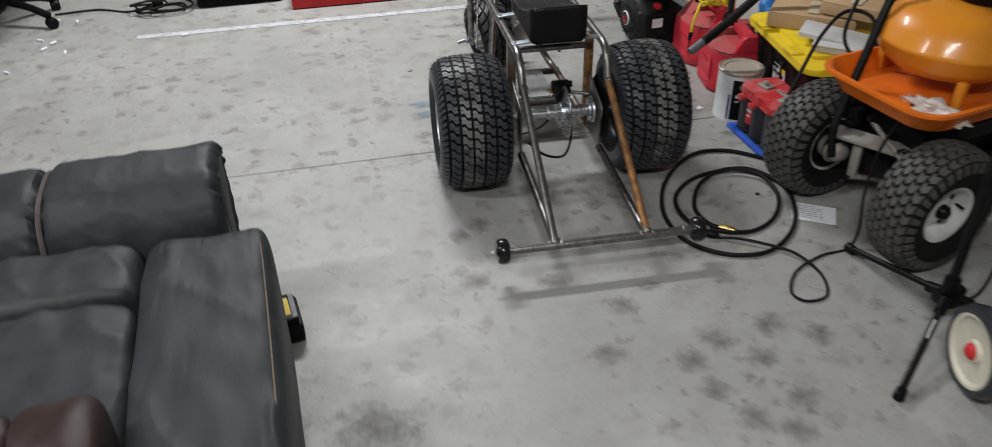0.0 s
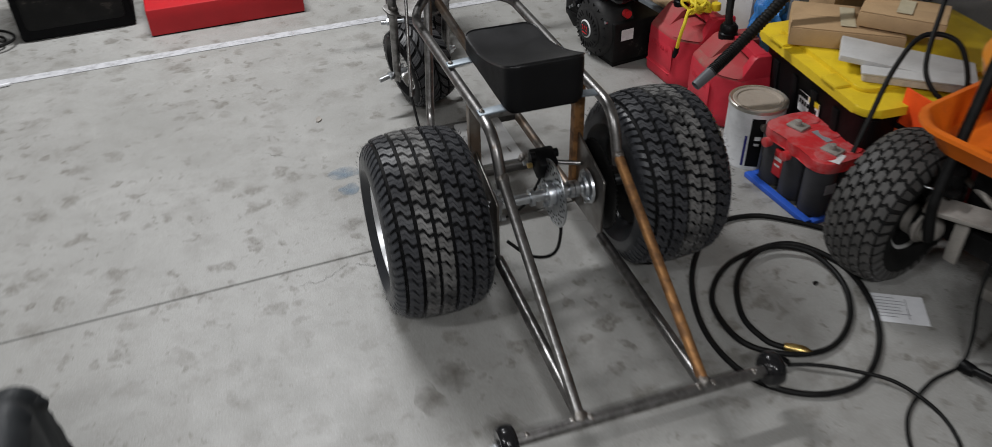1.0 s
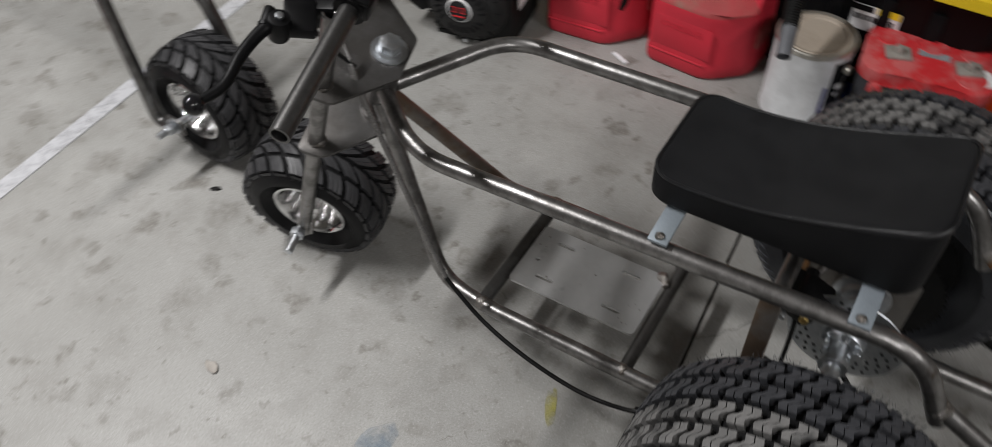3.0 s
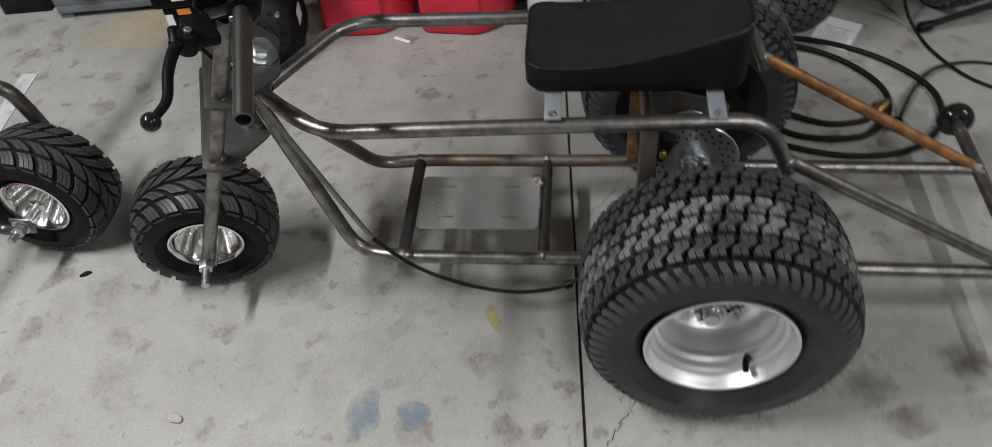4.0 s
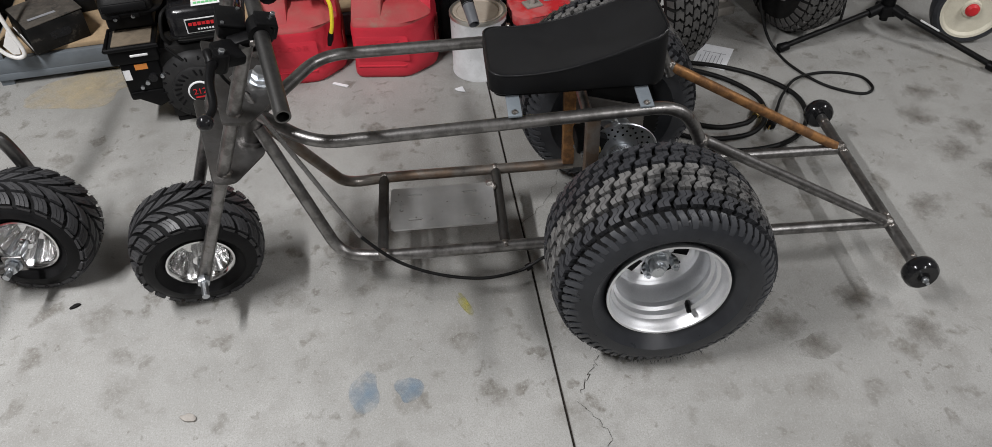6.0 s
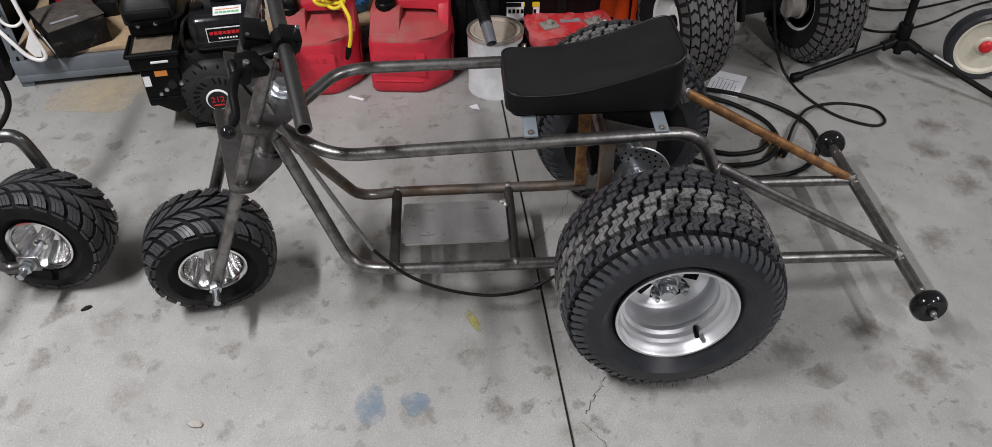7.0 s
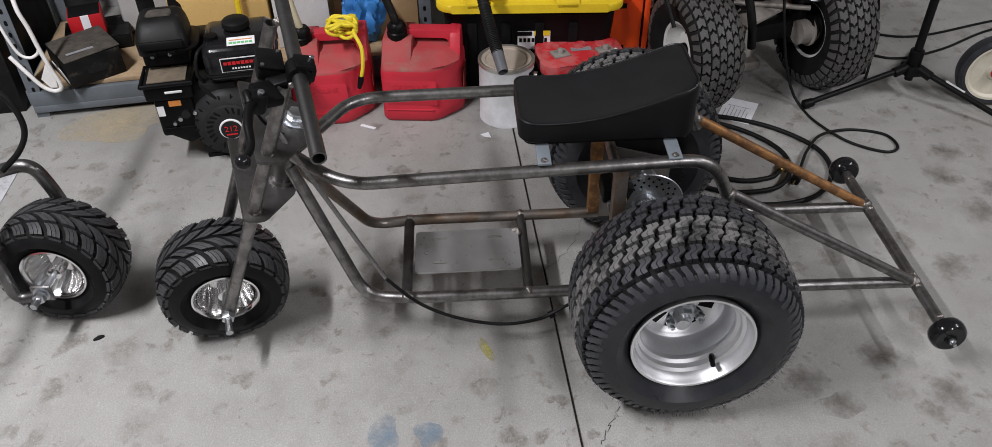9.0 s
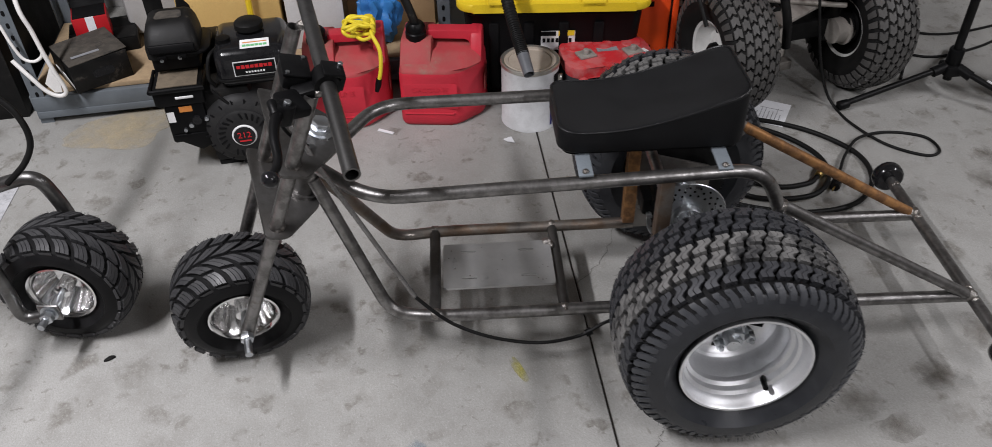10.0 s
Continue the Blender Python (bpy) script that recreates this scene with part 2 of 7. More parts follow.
M["joint_dirt"] = mat("joint_dirt", (0.035, 0.029, 0.024), (0.02, 0.017, 0.014), 0.9, 0, 40, 300, 0.3, spot=(0.09, 0.075, 0.06), spot_at=0.62)
M["hose_rubber"] = mat("black_rubber_hose", (0.007, 0.007, 0.007), (0.012, 0.012, 0.0115), 0.42, 0, 30, 400, 0.1)
M["clear_sleeve"] = mat("grey_cable_sleeve", (0.2, 0.195, 0.19), (0.13, 0.125, 0.12), 0.2, 0.6, 40, 400, 0.05)
M["poly"] = mat("clear_wrapped_parts", (0.55, 0.5, 0.45), (0.4, 0.36, 0.33), 0.25, 0, 40, 200, 0.6)


def concrete():
    """Sealed workshop concrete: cloudy tone, trodden dark spots, specks and a faint sheen."""
    m = bpy.data.materials.new("sealed_concrete")
    m.use_nodes = True
    nt = m.node_tree
    n, l = nt.nodes, nt.links
    bsdf = n["Principled BSDF"]
    geo = n.new("ShaderNodeNewGeometry")

    def nz(s, detail=5.0, rough=0.6, dist=0.0):
        t = n.new("ShaderNodeTexNoise")
        for k, v in (("Scale", s), ("Detail", detail), ("Roughness", rough), ("Distortion", dist)):
            t.inputs[k].default_value = v
        l.new(geo.outputs["Position"], t.inputs["Vector"])
        return t

    def ramp(src, *stops):
        r = n.new("ShaderNodeValToRGB")
        e = r.color_ramp.elements
        while len(e) < len(stops):
            e.new(0.5)
        for el, (p, c) in zip(e, stops):
            el.position, el.color = p, (c if isinstance(c, tuple) else (c, c, c)) + (1,)
        l.new(src, r.inputs["Fac"])
        return r.outputs["Color"]

    def mix(f, c0, c1, how="MIX"):
        x = n.new("ShaderNodeMix")
        x.data_type, x.blend_type = "RGBA", how
        if isinstance(f, float):
            x.inputs[0].default_value = f
        else:
            l.new(f, x.inputs[0])
        for i, c in ((6, c0), (7, c1)):
            if isinstance(c, tuple):
                x.inputs[i].default_value = (*c, 1)
            else:
                l.new(c, x.inputs[i])
        return x.outputs[2]

    def math_(op, a, b):
        x = n.new("ShaderNodeMath")
        x.operation = op
        for i, v in ((0, a), (1, b)):
            if isinstance(v, float):
                x.inputs[i].default_value = v
            else:
                l.new(v, x.inputs[i])
        return x.outputs[0]

    base = ramp(nz(1.3, 6, 0.6).outputs["Fac"], (0.3, (0.247, 0.246, 0.232)), (0.5, (0.300, 0.299, 0.285)), (0.7, (0.346, 0.345, 0.331)))
    base = mix(ramp(nz(11, 6, 0.7).outputs["Fac"], (0.48, 0.0), (0.66, 0.6)), base, (0.222, 0.217, 0.202))
    base = mix(ramp(nz(4.5, 4, 0.6, 0.6).outputs["Fac"], (0.55, 0.0), (0.74, 0.5)), base, (0.402, 0.401, 0.385))
    # trodden spots: one blot a cell, some cells only
    warp = nz(16, 3, 0.6)
    shift = n.new("ShaderNodeVectorMath")
    shift.operation = "MULTIPLY_ADD"
    l.new(warp.outputs["Color"], shift.inputs[0])
    shift.inputs[1].default_value = (0.11, 0.11, 0.0)
    l.new(geo.outputs["Position"], shift.inputs[2])
    for s, r0, r1, dark, share in ((8.5, 0.14, 0.27, 0.9, 0.46), (15.0, 0.12, 0.26, 0.9, 0.40), (4.4, 0.06, 0.20, 0.75, 0.36), (34.0, 0.10, 0.24, 0.8, 0.28), (75.0, 0.08, 0.16, 0.8, 0.10)):
        v = n.new("ShaderNodeTexVoronoi")
        v.voronoi_dimensions = "2D"
        v.inputs["Scale"].default_value = s
        l.new(shift.outputs[0], v.inputs["Vector"])
        sep = n.new("ShaderNodeSeparateColor")
        l.new(v.outputs["Color"], sep.inputs[0])
        blot = ramp(v.outputs["Distance"], (r0, 1.0), (r1, 0.0))
        keep = ramp(sep.outputs[0], (share - 0.06, 1.0), (share, 0.0))
        soft = ramp(nz(60, 6, 0.75).outputs["Fac"], (0.36, 0.25), (0.60, 1.0))
        area = ramp(nz(1.1 + 0.05 * s, 3, 0.5).outputs["Fac"], (0.36, 0.12), (0.56, 1.0))
        f = math_("MULTIPLY", math_("MULTIPLY", math_("MULTIPLY", blot, keep), area), math_("MULTIPLY", soft, dark))
        base = mix(f, base, (0.122, 0.112, 0.095))
    base = mix(ramp(nz(38, 6, 0.75).outputs["Fac"], (0.56, 0.0), (0.70, 0.38)), base, (0.19, 0.171, 0.15))
    base = mix(ramp(nz(320, 3, 0.75).outputs["Fac"], (0.47, 0.0), (0.62, 0.5)), base, (0.185, 0.176, 0.16))
    base = mix(ramp(nz(210, 4, 0.75).outputs["Fac"], (0.54, 0.0), (0.66, 0.45)), base, (0.44, 0.44, 0.425))
    base = mix(ramp(nz(900, 2, 0.6).outputs["Fac"], (0.52, 0.0), (0.70, 0.3)), base, (0.17, 0.16, 0.145))
    l.new(base, bsdf.inputs["Base Color"])
    l.new(ramp(nz(5, 5).outputs["Fac"], (0.3, 0.40), (0.7, 0.58)), bsdf.inputs["Roughness"])
    bsdf.inputs["Specular IOR Level"].default_value = 0.5
    bp = n.new("ShaderNodeBump")
    bp.inputs["Strength"].default_value, bp.inputs["Distance"].default_value = 0.12, 0.003
    l.new(nz(130, 5, 0.7).outputs["Fac"], bp.inputs["Height"])
    l.new(bp.outputs["Normal"], bsdf.inputs["Normal"])
    return m


def worn_mark(name, colour, scale, lo, hi, rough=0.7, edge=0.0, most=1.0):
    """A thin stain or worn paint: see-through where it is gone."""
    m = bpy.data.materials.new(name)
    m.use_nodes = True
    nt = m.node_tree
    n, l = nt.nodes, nt.links
    bsdf = n["Principled BSDF"]
    bsdf.inputs["Base Color"].default_value = (*colour, 1)
    bsdf.inputs["Roughness"].default_value = rough
    co = n.new("ShaderNodeTexCoord")
    t = n.new("ShaderNodeTexNoise")
    t.inputs["Scale"].default_value, t.inputs["Detail"].default_value, t.inputs["Roughness"].default_value = scale, 6, 0.7
    l.new(co.outputs["Object"], t.inputs["Vector"])
    src = t.outputs["Fac"]
    if edge:
        ln = n.new("ShaderNodeVectorMath")
        ln.operation = "LENGTH"
        l.new(co.outputs["Object"], ln.inputs[0])
        sc = n.new("ShaderNodeMath")
        sc.operation = "MULTIPLY_ADD"
        l.new(ln.outputs["Value"], sc.inputs[0])
        sc.inputs[1].default_value = -edge
        l.new(src, sc.inputs[2])
        src = sc.outputs[0]
    r = n.new("ShaderNodeValToRGB")
    r.color_ramp.elements[0].position, r.color_ramp.elements[1].position = lo, hi
    l.new(src, r.inputs["Fac"])
    fade = n.new("ShaderNodeMath")
    fade.operation = "MULTIPLY"
    l.new(r.outputs["Color"], fade.inputs[0])
    fade.inputs[1].default_value = most
    l.new(fade.outputs[0], bsdf.inputs["Alpha"])
    return m


M["concrete"] = concrete()
M["stripe"] = worn_mark("worn_white_floor_paint", (0.55, 0.555, 0.575), 22, 0.2, 0.55, most=0.72)
M["blue_stain"] = worn_mark("blue_stain", (0.17, 0.25, 0.33), 30, 0.15, 0.6, edge=7.0, most=0.4)
M["yellow_stain"] = worn_mark("yellow_stain", (0.36, 0.33, 0.08), 40, 0.18, 0.55, edge=9.0, most=0.55)
M["scuff"] = worn_mark("brown_scuff", (0.15, 0.132, 0.11), 26, 0.10, 0.75, rough=0.55, edge=8.0, most=0.42)
M["oil_stain"] = worn_mark("dark_oil_stain", (0.09, 0.085, 0.08), 30, 0.15, 0.7, rough=0.5, edge=3.2, most=0.45)
M["pale_stain"] = worn_mark("pale_mortar_stain", (0.55, 0.46, 0.3), 25, 0.1, 0.6, edge=2.0, most=0.45)


# ---- helpers ----
def mesh_of(bm, material, smooth=40.0):
    me = bpy.data.meshes.new("mesh")
    bmesh.ops.recalc_face_normals(bm, faces=bm.faces[:])
    limit = radians(smooth)
    for f in bm.faces:
        f.smooth = True
    for e in bm.edges:
        if len(e.link_faces) == 2 and e.calc_face_angle(0.0) > limit:
            e.smooth = False
    bm.to_mesh(me)
    bm.free()
    for one in material if isinstance(material, (list, tuple)) else [material]:
        me.materials.append(M[one])
    return me


def part(name, bm, material, parent, label="", at=None):
    ob = new(name, mesh_of(bm, material))
    ob.parent = parent
    if at is not None:
        ob.matrix_local = at
    return tagged(ob, label) if label else ob


def thing(name, at, label, category, group="", kind=""):
    ob = new(name)
    ob.empty_display_size = 0.05
    ob.matrix_world = at
    return tagged(ob, label, category, group, kind)


def solid(name, bm, material, at, label, category, group="", kind=""):
    ob = new(name, mesh_of(bm, material))
    ob.matrix_world = at
    return tagged(ob, label, category, group, kind)


def box(sx, sy, sz, bevel=0.0, at=(0, 0, 0), seg=2, turn=None, bm=None):
    """A bevelled box centred on at."""
    one = bmesh.new()
    bmesh.ops.create_cube(one, size=1)
    bmesh.ops.scale(one, vec=(sx, sy, sz), verts=one.verts)
    if bevel:
        bmesh.ops.bevel(one, geom=one.edges[:] + one.verts[:], offset=bevel, segments=seg, profile=0.5, affect="EDGES", clamp_overlap=True)
    m = Matrix.Translation(at) @ (turn if turn is not None else Matrix())
    bmesh.ops.transform(one, matrix=m, verts=one.verts)
    return join(bm, one)


def join(bm, one):
    if bm is None:
        return one
    me = bpy.data.meshes.new("tmp")
    one.to_mesh(me)
    one.free()
    bm.from_mesh(me)
    bpy.data.meshes.remove(me)
    return bm


def rod(p, q, r, r2=None, seg=16, bm=None, bevel=0.0):
    """A capped cylinder or cone from p to q."""
    p, q = Vector(p), Vector(q)
    one = bmesh.new()
    bmesh.ops.create_cone(one, cap_ends=True, segments=seg, radius1=r, radius2=r if r2 is None else r2, depth=(q - p).length)
    if bevel:
        rim = [e for e in one.edges if any(len(f.verts) > 4 for f in e.link_faces)]
        bmesh.ops.bevel(one, geom=rim, offset=bevel, segments=2, profile=0.5, affect="EDGES")
    m = Matrix.Translation((p + q) / 2) @ (q - p).to_track_quat("Z", "Y").to_matrix().to_4x4()
    bmesh.ops.transform(one, matrix=m, verts=one.verts)
    return join(bm, one)


def fillet(pts, radius, steps=7):
    """A polyline with rounded corners."""
    pts = [Vector(p) for p in pts]
    out = [pts[0]]
    for a, b, c in zip(pts, pts[1:], pts[2:]):
        u, v = (a - b), (c - b)
        d = min(radius, u.length * 0.49, v.length * 0.49)
        s, e = b + u.normalized() * d, b + v.normalized() * d
        for i in range(steps + 1):
            t = i / steps
            out.append((1 - t) ** 2 * s + 2 * t * (1 - t) * b + t * t * e)
    return out + [pts[-1]]


def smooth_path(pts, per=10):
    """A Catmull-Rom curve through the points."""
    p = [Vector(q) for q in pts]
    p = [2 * p[0] - p[1], *p, 2 * p[-1] - p[-2]]
    out = []
    for a, b, c, d in zip(p, p[1:], p[2:], p[3:]):
        for i in range(per):
            t = i / per
            out.append(0.5 * (2 * b + (c - a) * t + (2 * a - 5 * b + 4 * c - d) * t * t + (3 * b - a - 3 * c + d) * t ** 3))
    return out + [p[-2]]


def tube(path, r, seg=14, bm=None, hollow=0.0, taper=None):
    """A round tube along a path; hollow: wall thickness shown at the open ends."""
    path = [Vector(p) for p in path]
    one = bmesh.new()
    tang = []
    for i in range(len(path)):
        a, b = path[max(0, i - 1)], path[min(len(path) - 1, i + 1)]
        tang.append((b - a).normalized())
    side = tang[0].orthogonal().normalized()
    rings = []
    for i, (p, t) in enumerate(zip(path, tang)):
        side = (side - side.dot(t) * t).normalized()
        up = t.cross(side)
        rr = r * (taper[i] if taper else 1)
        rings.append([one.verts.new(p + rr * (math.cos(k) * side + math.sin(k) * up)) for k in (2 * math.pi * j / seg for j in range(seg))])
    for a, b in zip(rings, rings[1:]):
        for j in range(seg):
            one.faces.new((a[j], a[(j + 1) % seg], b[(j + 1) % seg], b[j]))
    for ring, p, t in ((rings[0], path[0], tang[0]), (rings[-1], path[-1], -tang[-1])):
        if hollow:
            inner = [one.verts.new(p + (v.co - p) * (1 - hollow / r)) for v in ring]
            deep = [one.verts.new(v.co + t * 0.05) for v in inner]
            for j in range(seg):
                k = (j + 1) % seg
                one.faces.new((ring[j], ring[k], inner[k], inner[j]))
                one.faces.new((inner[j], inner[k], deep[k], deep[j]))
            one.faces.new(deep)
        else:
            one.faces.new(ring)
    return join(bm, one)


def lathe(profile, seg=48, axis="X", bm=None, closed=False, at=(0, 0, 0), cap=True):
    """Turns (radius, along) pairs round an axis."""
    one = bmesh.new()
    rings = []
    for r, h in profile:
        ring = []
        for j in range(seg):
            k = 2 * math.pi * j / seg
            c, s = r * math.cos(k), r * math.sin(k)
            ring.append(one.verts.new({"X": (h, c, s), "Y": (c, h, s), "Z": (c, s, h)}[axis]))
        rings.append(ring)
    pairs = list(zip(rings, rings[1:])) + ([(rings[-1], rings[0])] if closed else [])
    for a, b in pairs:
        for j in range(seg):
            one.faces.new((a[j], a[(j + 1) % seg], b[(j + 1) % seg], b[j]))
    if not closed:
        for ring, (r, h) in ((rings[0], profile[0]), (rings[-1], profile[-1])):
            if r > 1e-4 and cap:
                one.faces.new(ring)
        bmesh.ops.remove_doubles(one, verts=one.verts[:], dist=1e-6)
    bmesh.ops.translate(one, vec=at, verts=one.verts)
    return join(bm, one)


def slab(outline, z0, z1, bevel=0.0, bm=None, axis="Z"):
    """A flat plate: a polygon outline, made thick."""
    one = bmesh.new()
    low = [one.verts.new((x, y, z0)) for x, y in outline]
    high = [one.verts.new((x, y, z1)) for x, y in outline]
    k = len(outline)
    one.faces.new(low[::-1])
    one.faces.new(high)
    for i in range(k):
        one.faces.new((low[i], low[(i + 1) % k], high[(i + 1) % k], high[i]))
    if bevel:
        bmesh.ops.bevel(one, geom=[e for e in one.edges], offset=bevel, segments=2, profile=0.5, affect="EDGES", clamp_overlap=True)
    if axis == "X":
        bmesh.ops.transform(one, matrix=Matrix(((0, 0, 1, 0), (1, 0, 0, 0), (0, 1, 0, 0), (0, 0, 0, 1))), verts=one.verts)
    return join(bm, one)


def rounded(w, h, r, steps=4, cx=0.0, cy=0.0):
    """The outline of a rounded rectangle."""
    out = []
    for sx, sy, a0 in ((1, 1, 0), (-1, 1, 90), (-1, -1, 180), (1, -1, 270)):
        for i in range(steps + 1):
            a = radians(a0 + 90 * i / steps)
            out.append((cx + sx * (w / 2 - r) + r * math.cos(a), cy + sy * (h / 2 - r) + r * math.sin(a)))
    return out


def round_poly(pts, r, steps=4):
    """A convex outline with its corners rounded."""
    n = len(pts)
    out = []
    for i in range(n):
        a, b, c = (Vector((*pts[(i + k) % n], 0)) for k in (-1, 0, 1))
        u, v = a - b, c - b
        d = min(r, u.length * 0.45, v.length * 0.45)
        p, q = b + u.normalized() * d, b + v.normalized() * d
        for k in range(steps + 1):
            t = k / steps
            w = (1 - t) ** 2 * p + 2 * t * (1 - t) * b + t * t * q
            out.append((w.x, w.y))
    return out


def patch(cx, cy, rx, ry, seed, n=26, uneven=0.25):
    """An uneven round outline."""
    g = random.Random(seed)
    ph = [g.uniform(0, 6.28) for _ in range(4)]
    out = []
    for i in range(n):
        a = 2 * math.pi * i / n
        k = 1 + uneven * sum(math.sin((j + 2) * a + ph[j]) / (j + 1.5) for j in range(4))
        out.append((cx + rx * k * math.cos(a), cy + ry * k * math.sin(a)))
    return out


def text_mesh(words, size, material, parent, at, name="lettering", depth=0.0006, space=1.0):
    cu = bpy.data.curves.new("text", "FONT")
    cu.body, cu.size, cu.extrude, cu.align_x, cu.align_y, cu.space_character = words, size, depth, "CENTER", "CENTER", space
    tmp = bpy.data.objects.new("tmp", cu)
    me = bpy.data.meshes.new_from_object(tmp)
    bpy.data.objects.remove(tmp)
    me.materials.clear()
    me.materials.append(M[material])
    ob = new(name, me)
    ob.parent = parent
    ob.matrix_local = at
    return ob


def tyre(radius, width, rim, lugs, hairs=0, seed=1, crown=0.012, seg=72, deep=0.006):
    """A pneumatic tyre about the x axis. lugs(add) lays tread blocks by add(one edge, other edge, height): lists of (angle, across) pairs."""
    w, R = width / 2, radius - deep
    shoulder = R - crown
    top = w * 0.86

    def surf(x):
        k = min(1.0, abs(x) / top)
        return R - crown * k ** 2.6

    side = [(shoulder, top), (shoulder - 0.004, w * 0.905), (shoulder - 0.011, w * 0.95), (rim + (shoulder - rim) * 0.70, w * 0.99), (rim + (shoulder - rim) * 0.45, w), (rim + 0.016, w * 0.84)]
    prof = [(rim - 0.004, -w * 0.62), (rim + 0.004, -w * 0.74)] + [(r, -x) for r, x in side[:0:-1]]
    mid = [(surf(x), x) for x in [top * (i / 6 - 1) for i in range(13)]]
    prof = prof + mid + [(r, -x) for r, x in prof[::-1]]
    body = lathe(prof, seg, "X", closed=True)
    # tread floor gets the second material, darkened for groove shade on the trikes
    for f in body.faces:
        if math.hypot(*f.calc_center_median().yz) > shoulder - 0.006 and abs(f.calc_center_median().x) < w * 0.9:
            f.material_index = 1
    bm = bmesh.new()
    V, F = [], []
    scuffed = {}

    def place(a, x, lift):
        """A point over the tread; past the shoulder it follows the sidewall."""
        if abs(x) <= top:
            k = abs(x) / top
            nx, nr = 0.35 * k ** 2, 1.0
            r, xx = surf(x), abs(x)
        else:
            left = abs(x) - top
            for (r0, x0), (r1, x1) in zip(side, side[1:]):
                d = math.hypot(r1 - r0, x1 - x0)
                if left <= d or (r1, x1) == side[-1]:
                    t = min(1.0, left / d)
                    r, xx = r0 + (r1 - r0) * t, x0 + (x1 - x0) * t
                    nx, nr = 0.45 + 0.5 * min(1.0, (abs(x) - top) / 0.03), 0.9 - 0.85 * min(1.0, (abs(x) - top) / 0.03)
                    break
                left -= d
        q = math.copysign(1, x)
        r += nr * lift
        return (q * (xx + nx * lift), r * math.cos(a), r * math.sin(a))

    def add(one, other, h=deep, fade=0.0, worn=0):
        base, k = len(V), len(one)
        first = len(F)
        for low in (True, False):
            for line in (one, other):
                for i, (a, x) in enumerate(line):
                    V.append(place(a, x, -0.003 if low else h * (1 - fade * i / (k - 1))))
        A, B, C, D = base, base + k, base + 2 * k, base + 3 * k
        for i in range(k - 1):
            F.extend([(C + i, C + i + 1, D + i + 1, D + i), (A + i, A + i + 1, C + i + 1, C + i), (B + i + 1, B + i, D + i, D + i + 1)])
        F.extend([(A, C, D, B), (A + k - 1, B + k - 1, D + k - 1, C + k - 1)])
        if worn:
            scuffed.update({i: worn for i in range(first, len(F))})

    lugs(add)
    g = random.Random(seed)
    for _ in range(hairs):
        a, x = g.uniform(0, 6.283), g.choice((-1, 1)) * w * g.uniform(0.70, 1.0)
        L = g.uniform(0.005, 0.011)
        p, q, o = place(a - 0.003, x, deep * 0.6), place(a + 0.003, x, deep * 0.6), place(a, x * 1.006, deep * 0.6)
        e = place(a + g.uniform(-0.02, 0.02), x, deep * 0.6 + L)
        b = len(V)
        V.extend([p, q, o, e])
        F.extend([(b, b + 1, b + 3), (b + 1, b + 2, b + 3), (b + 2, b, b + 3)])
    me = bpy.data.meshes.new("tmp")
    me.from_pydata(V, [], F)
    bm.from_mesh(me)
    bpy.data.meshes.remove(me)
    bm.faces.ensure_lookup_table()
    for i, kind in scuffed.items():
        bm.faces[i].material_index = kind
    return body, bm


def wheel_of(name, made, materials, parent, label, at):
    """A tyre under parent, its tread blocks in one part of their own."""
    ob = part(name, made[0], materials[0], parent, label, at)
    tagged(part("tread", made[1], materials[1], ob, "raised rubber tread blocks"), kind="stuff")
    return ob


def s_lugs(radius, width, count):
    """Turf tread: five rows of S-shaped blocks, each with a sipe, and long ribs over the shoulders."""
    def lay(add):
        w = width / 2
        step = 2 * math.pi / count
        inner = w * 0.76
        rw = 2 * inner / 5
        gap, am, sipe = 0.0100 / radius, 0.0066 / radius, 0.0014 / radius
        for i in range(5):
            x0, x1 = -inner + i * rw + 0.0040, -inner + (i + 1) * rw - 0.0040
            xs = [x0 + (x1 - x0) * t for t in (0.0, 0.3, 0.45, 0.55, 0.7, 1.0)]
            sh = [am * v for v in (-0.8, -1.1, -0.5, 0.5, 1.1, 0.8)]
            L = step - gap
            for k in range(count):
                a0 = (k + 0.5 * (i % 2)) * step
                for p, q in ((0.0, L * 0.5 - sipe / 2), (L * 0.5 + sipe / 2, L)):
                    add([(a0 + p + s, x) for s, x in zip(sh, xs)], [(a0 + q + s, x) for s, x in zip(sh, xs)], 0.0115, 0.0, 1 if i in (1, 2) else 0)
        for side in (-1, 1):
            ribs = round(count * 1.4)
            step = 2 * math.pi / ribs
            for k in range(ribs):
                a0 = (k + (0.3 if side > 0 else 0)) * step
                far = 1.05 if k % 2 else 1.0
                xs = [w * 0.79, w * 0.84, w * 0.89, w * 0.94, w * (0.95 + far) / 2, w * far]
                sk = [step * v for v in (0.0, 0.05, 0.28, 0.34, 0.44, 0.5)]
                L = step * 0.62
                add([(a0 + s, side * x) for s, x in zip(sk, xs)], [(a0 + L * f + s, side * x) for f, s, x in zip((0.8, 1.0, 1.0, 1.0, 0.94, 0.85), sk, xs)], 0.0075, 0.9, 2)
    return lay


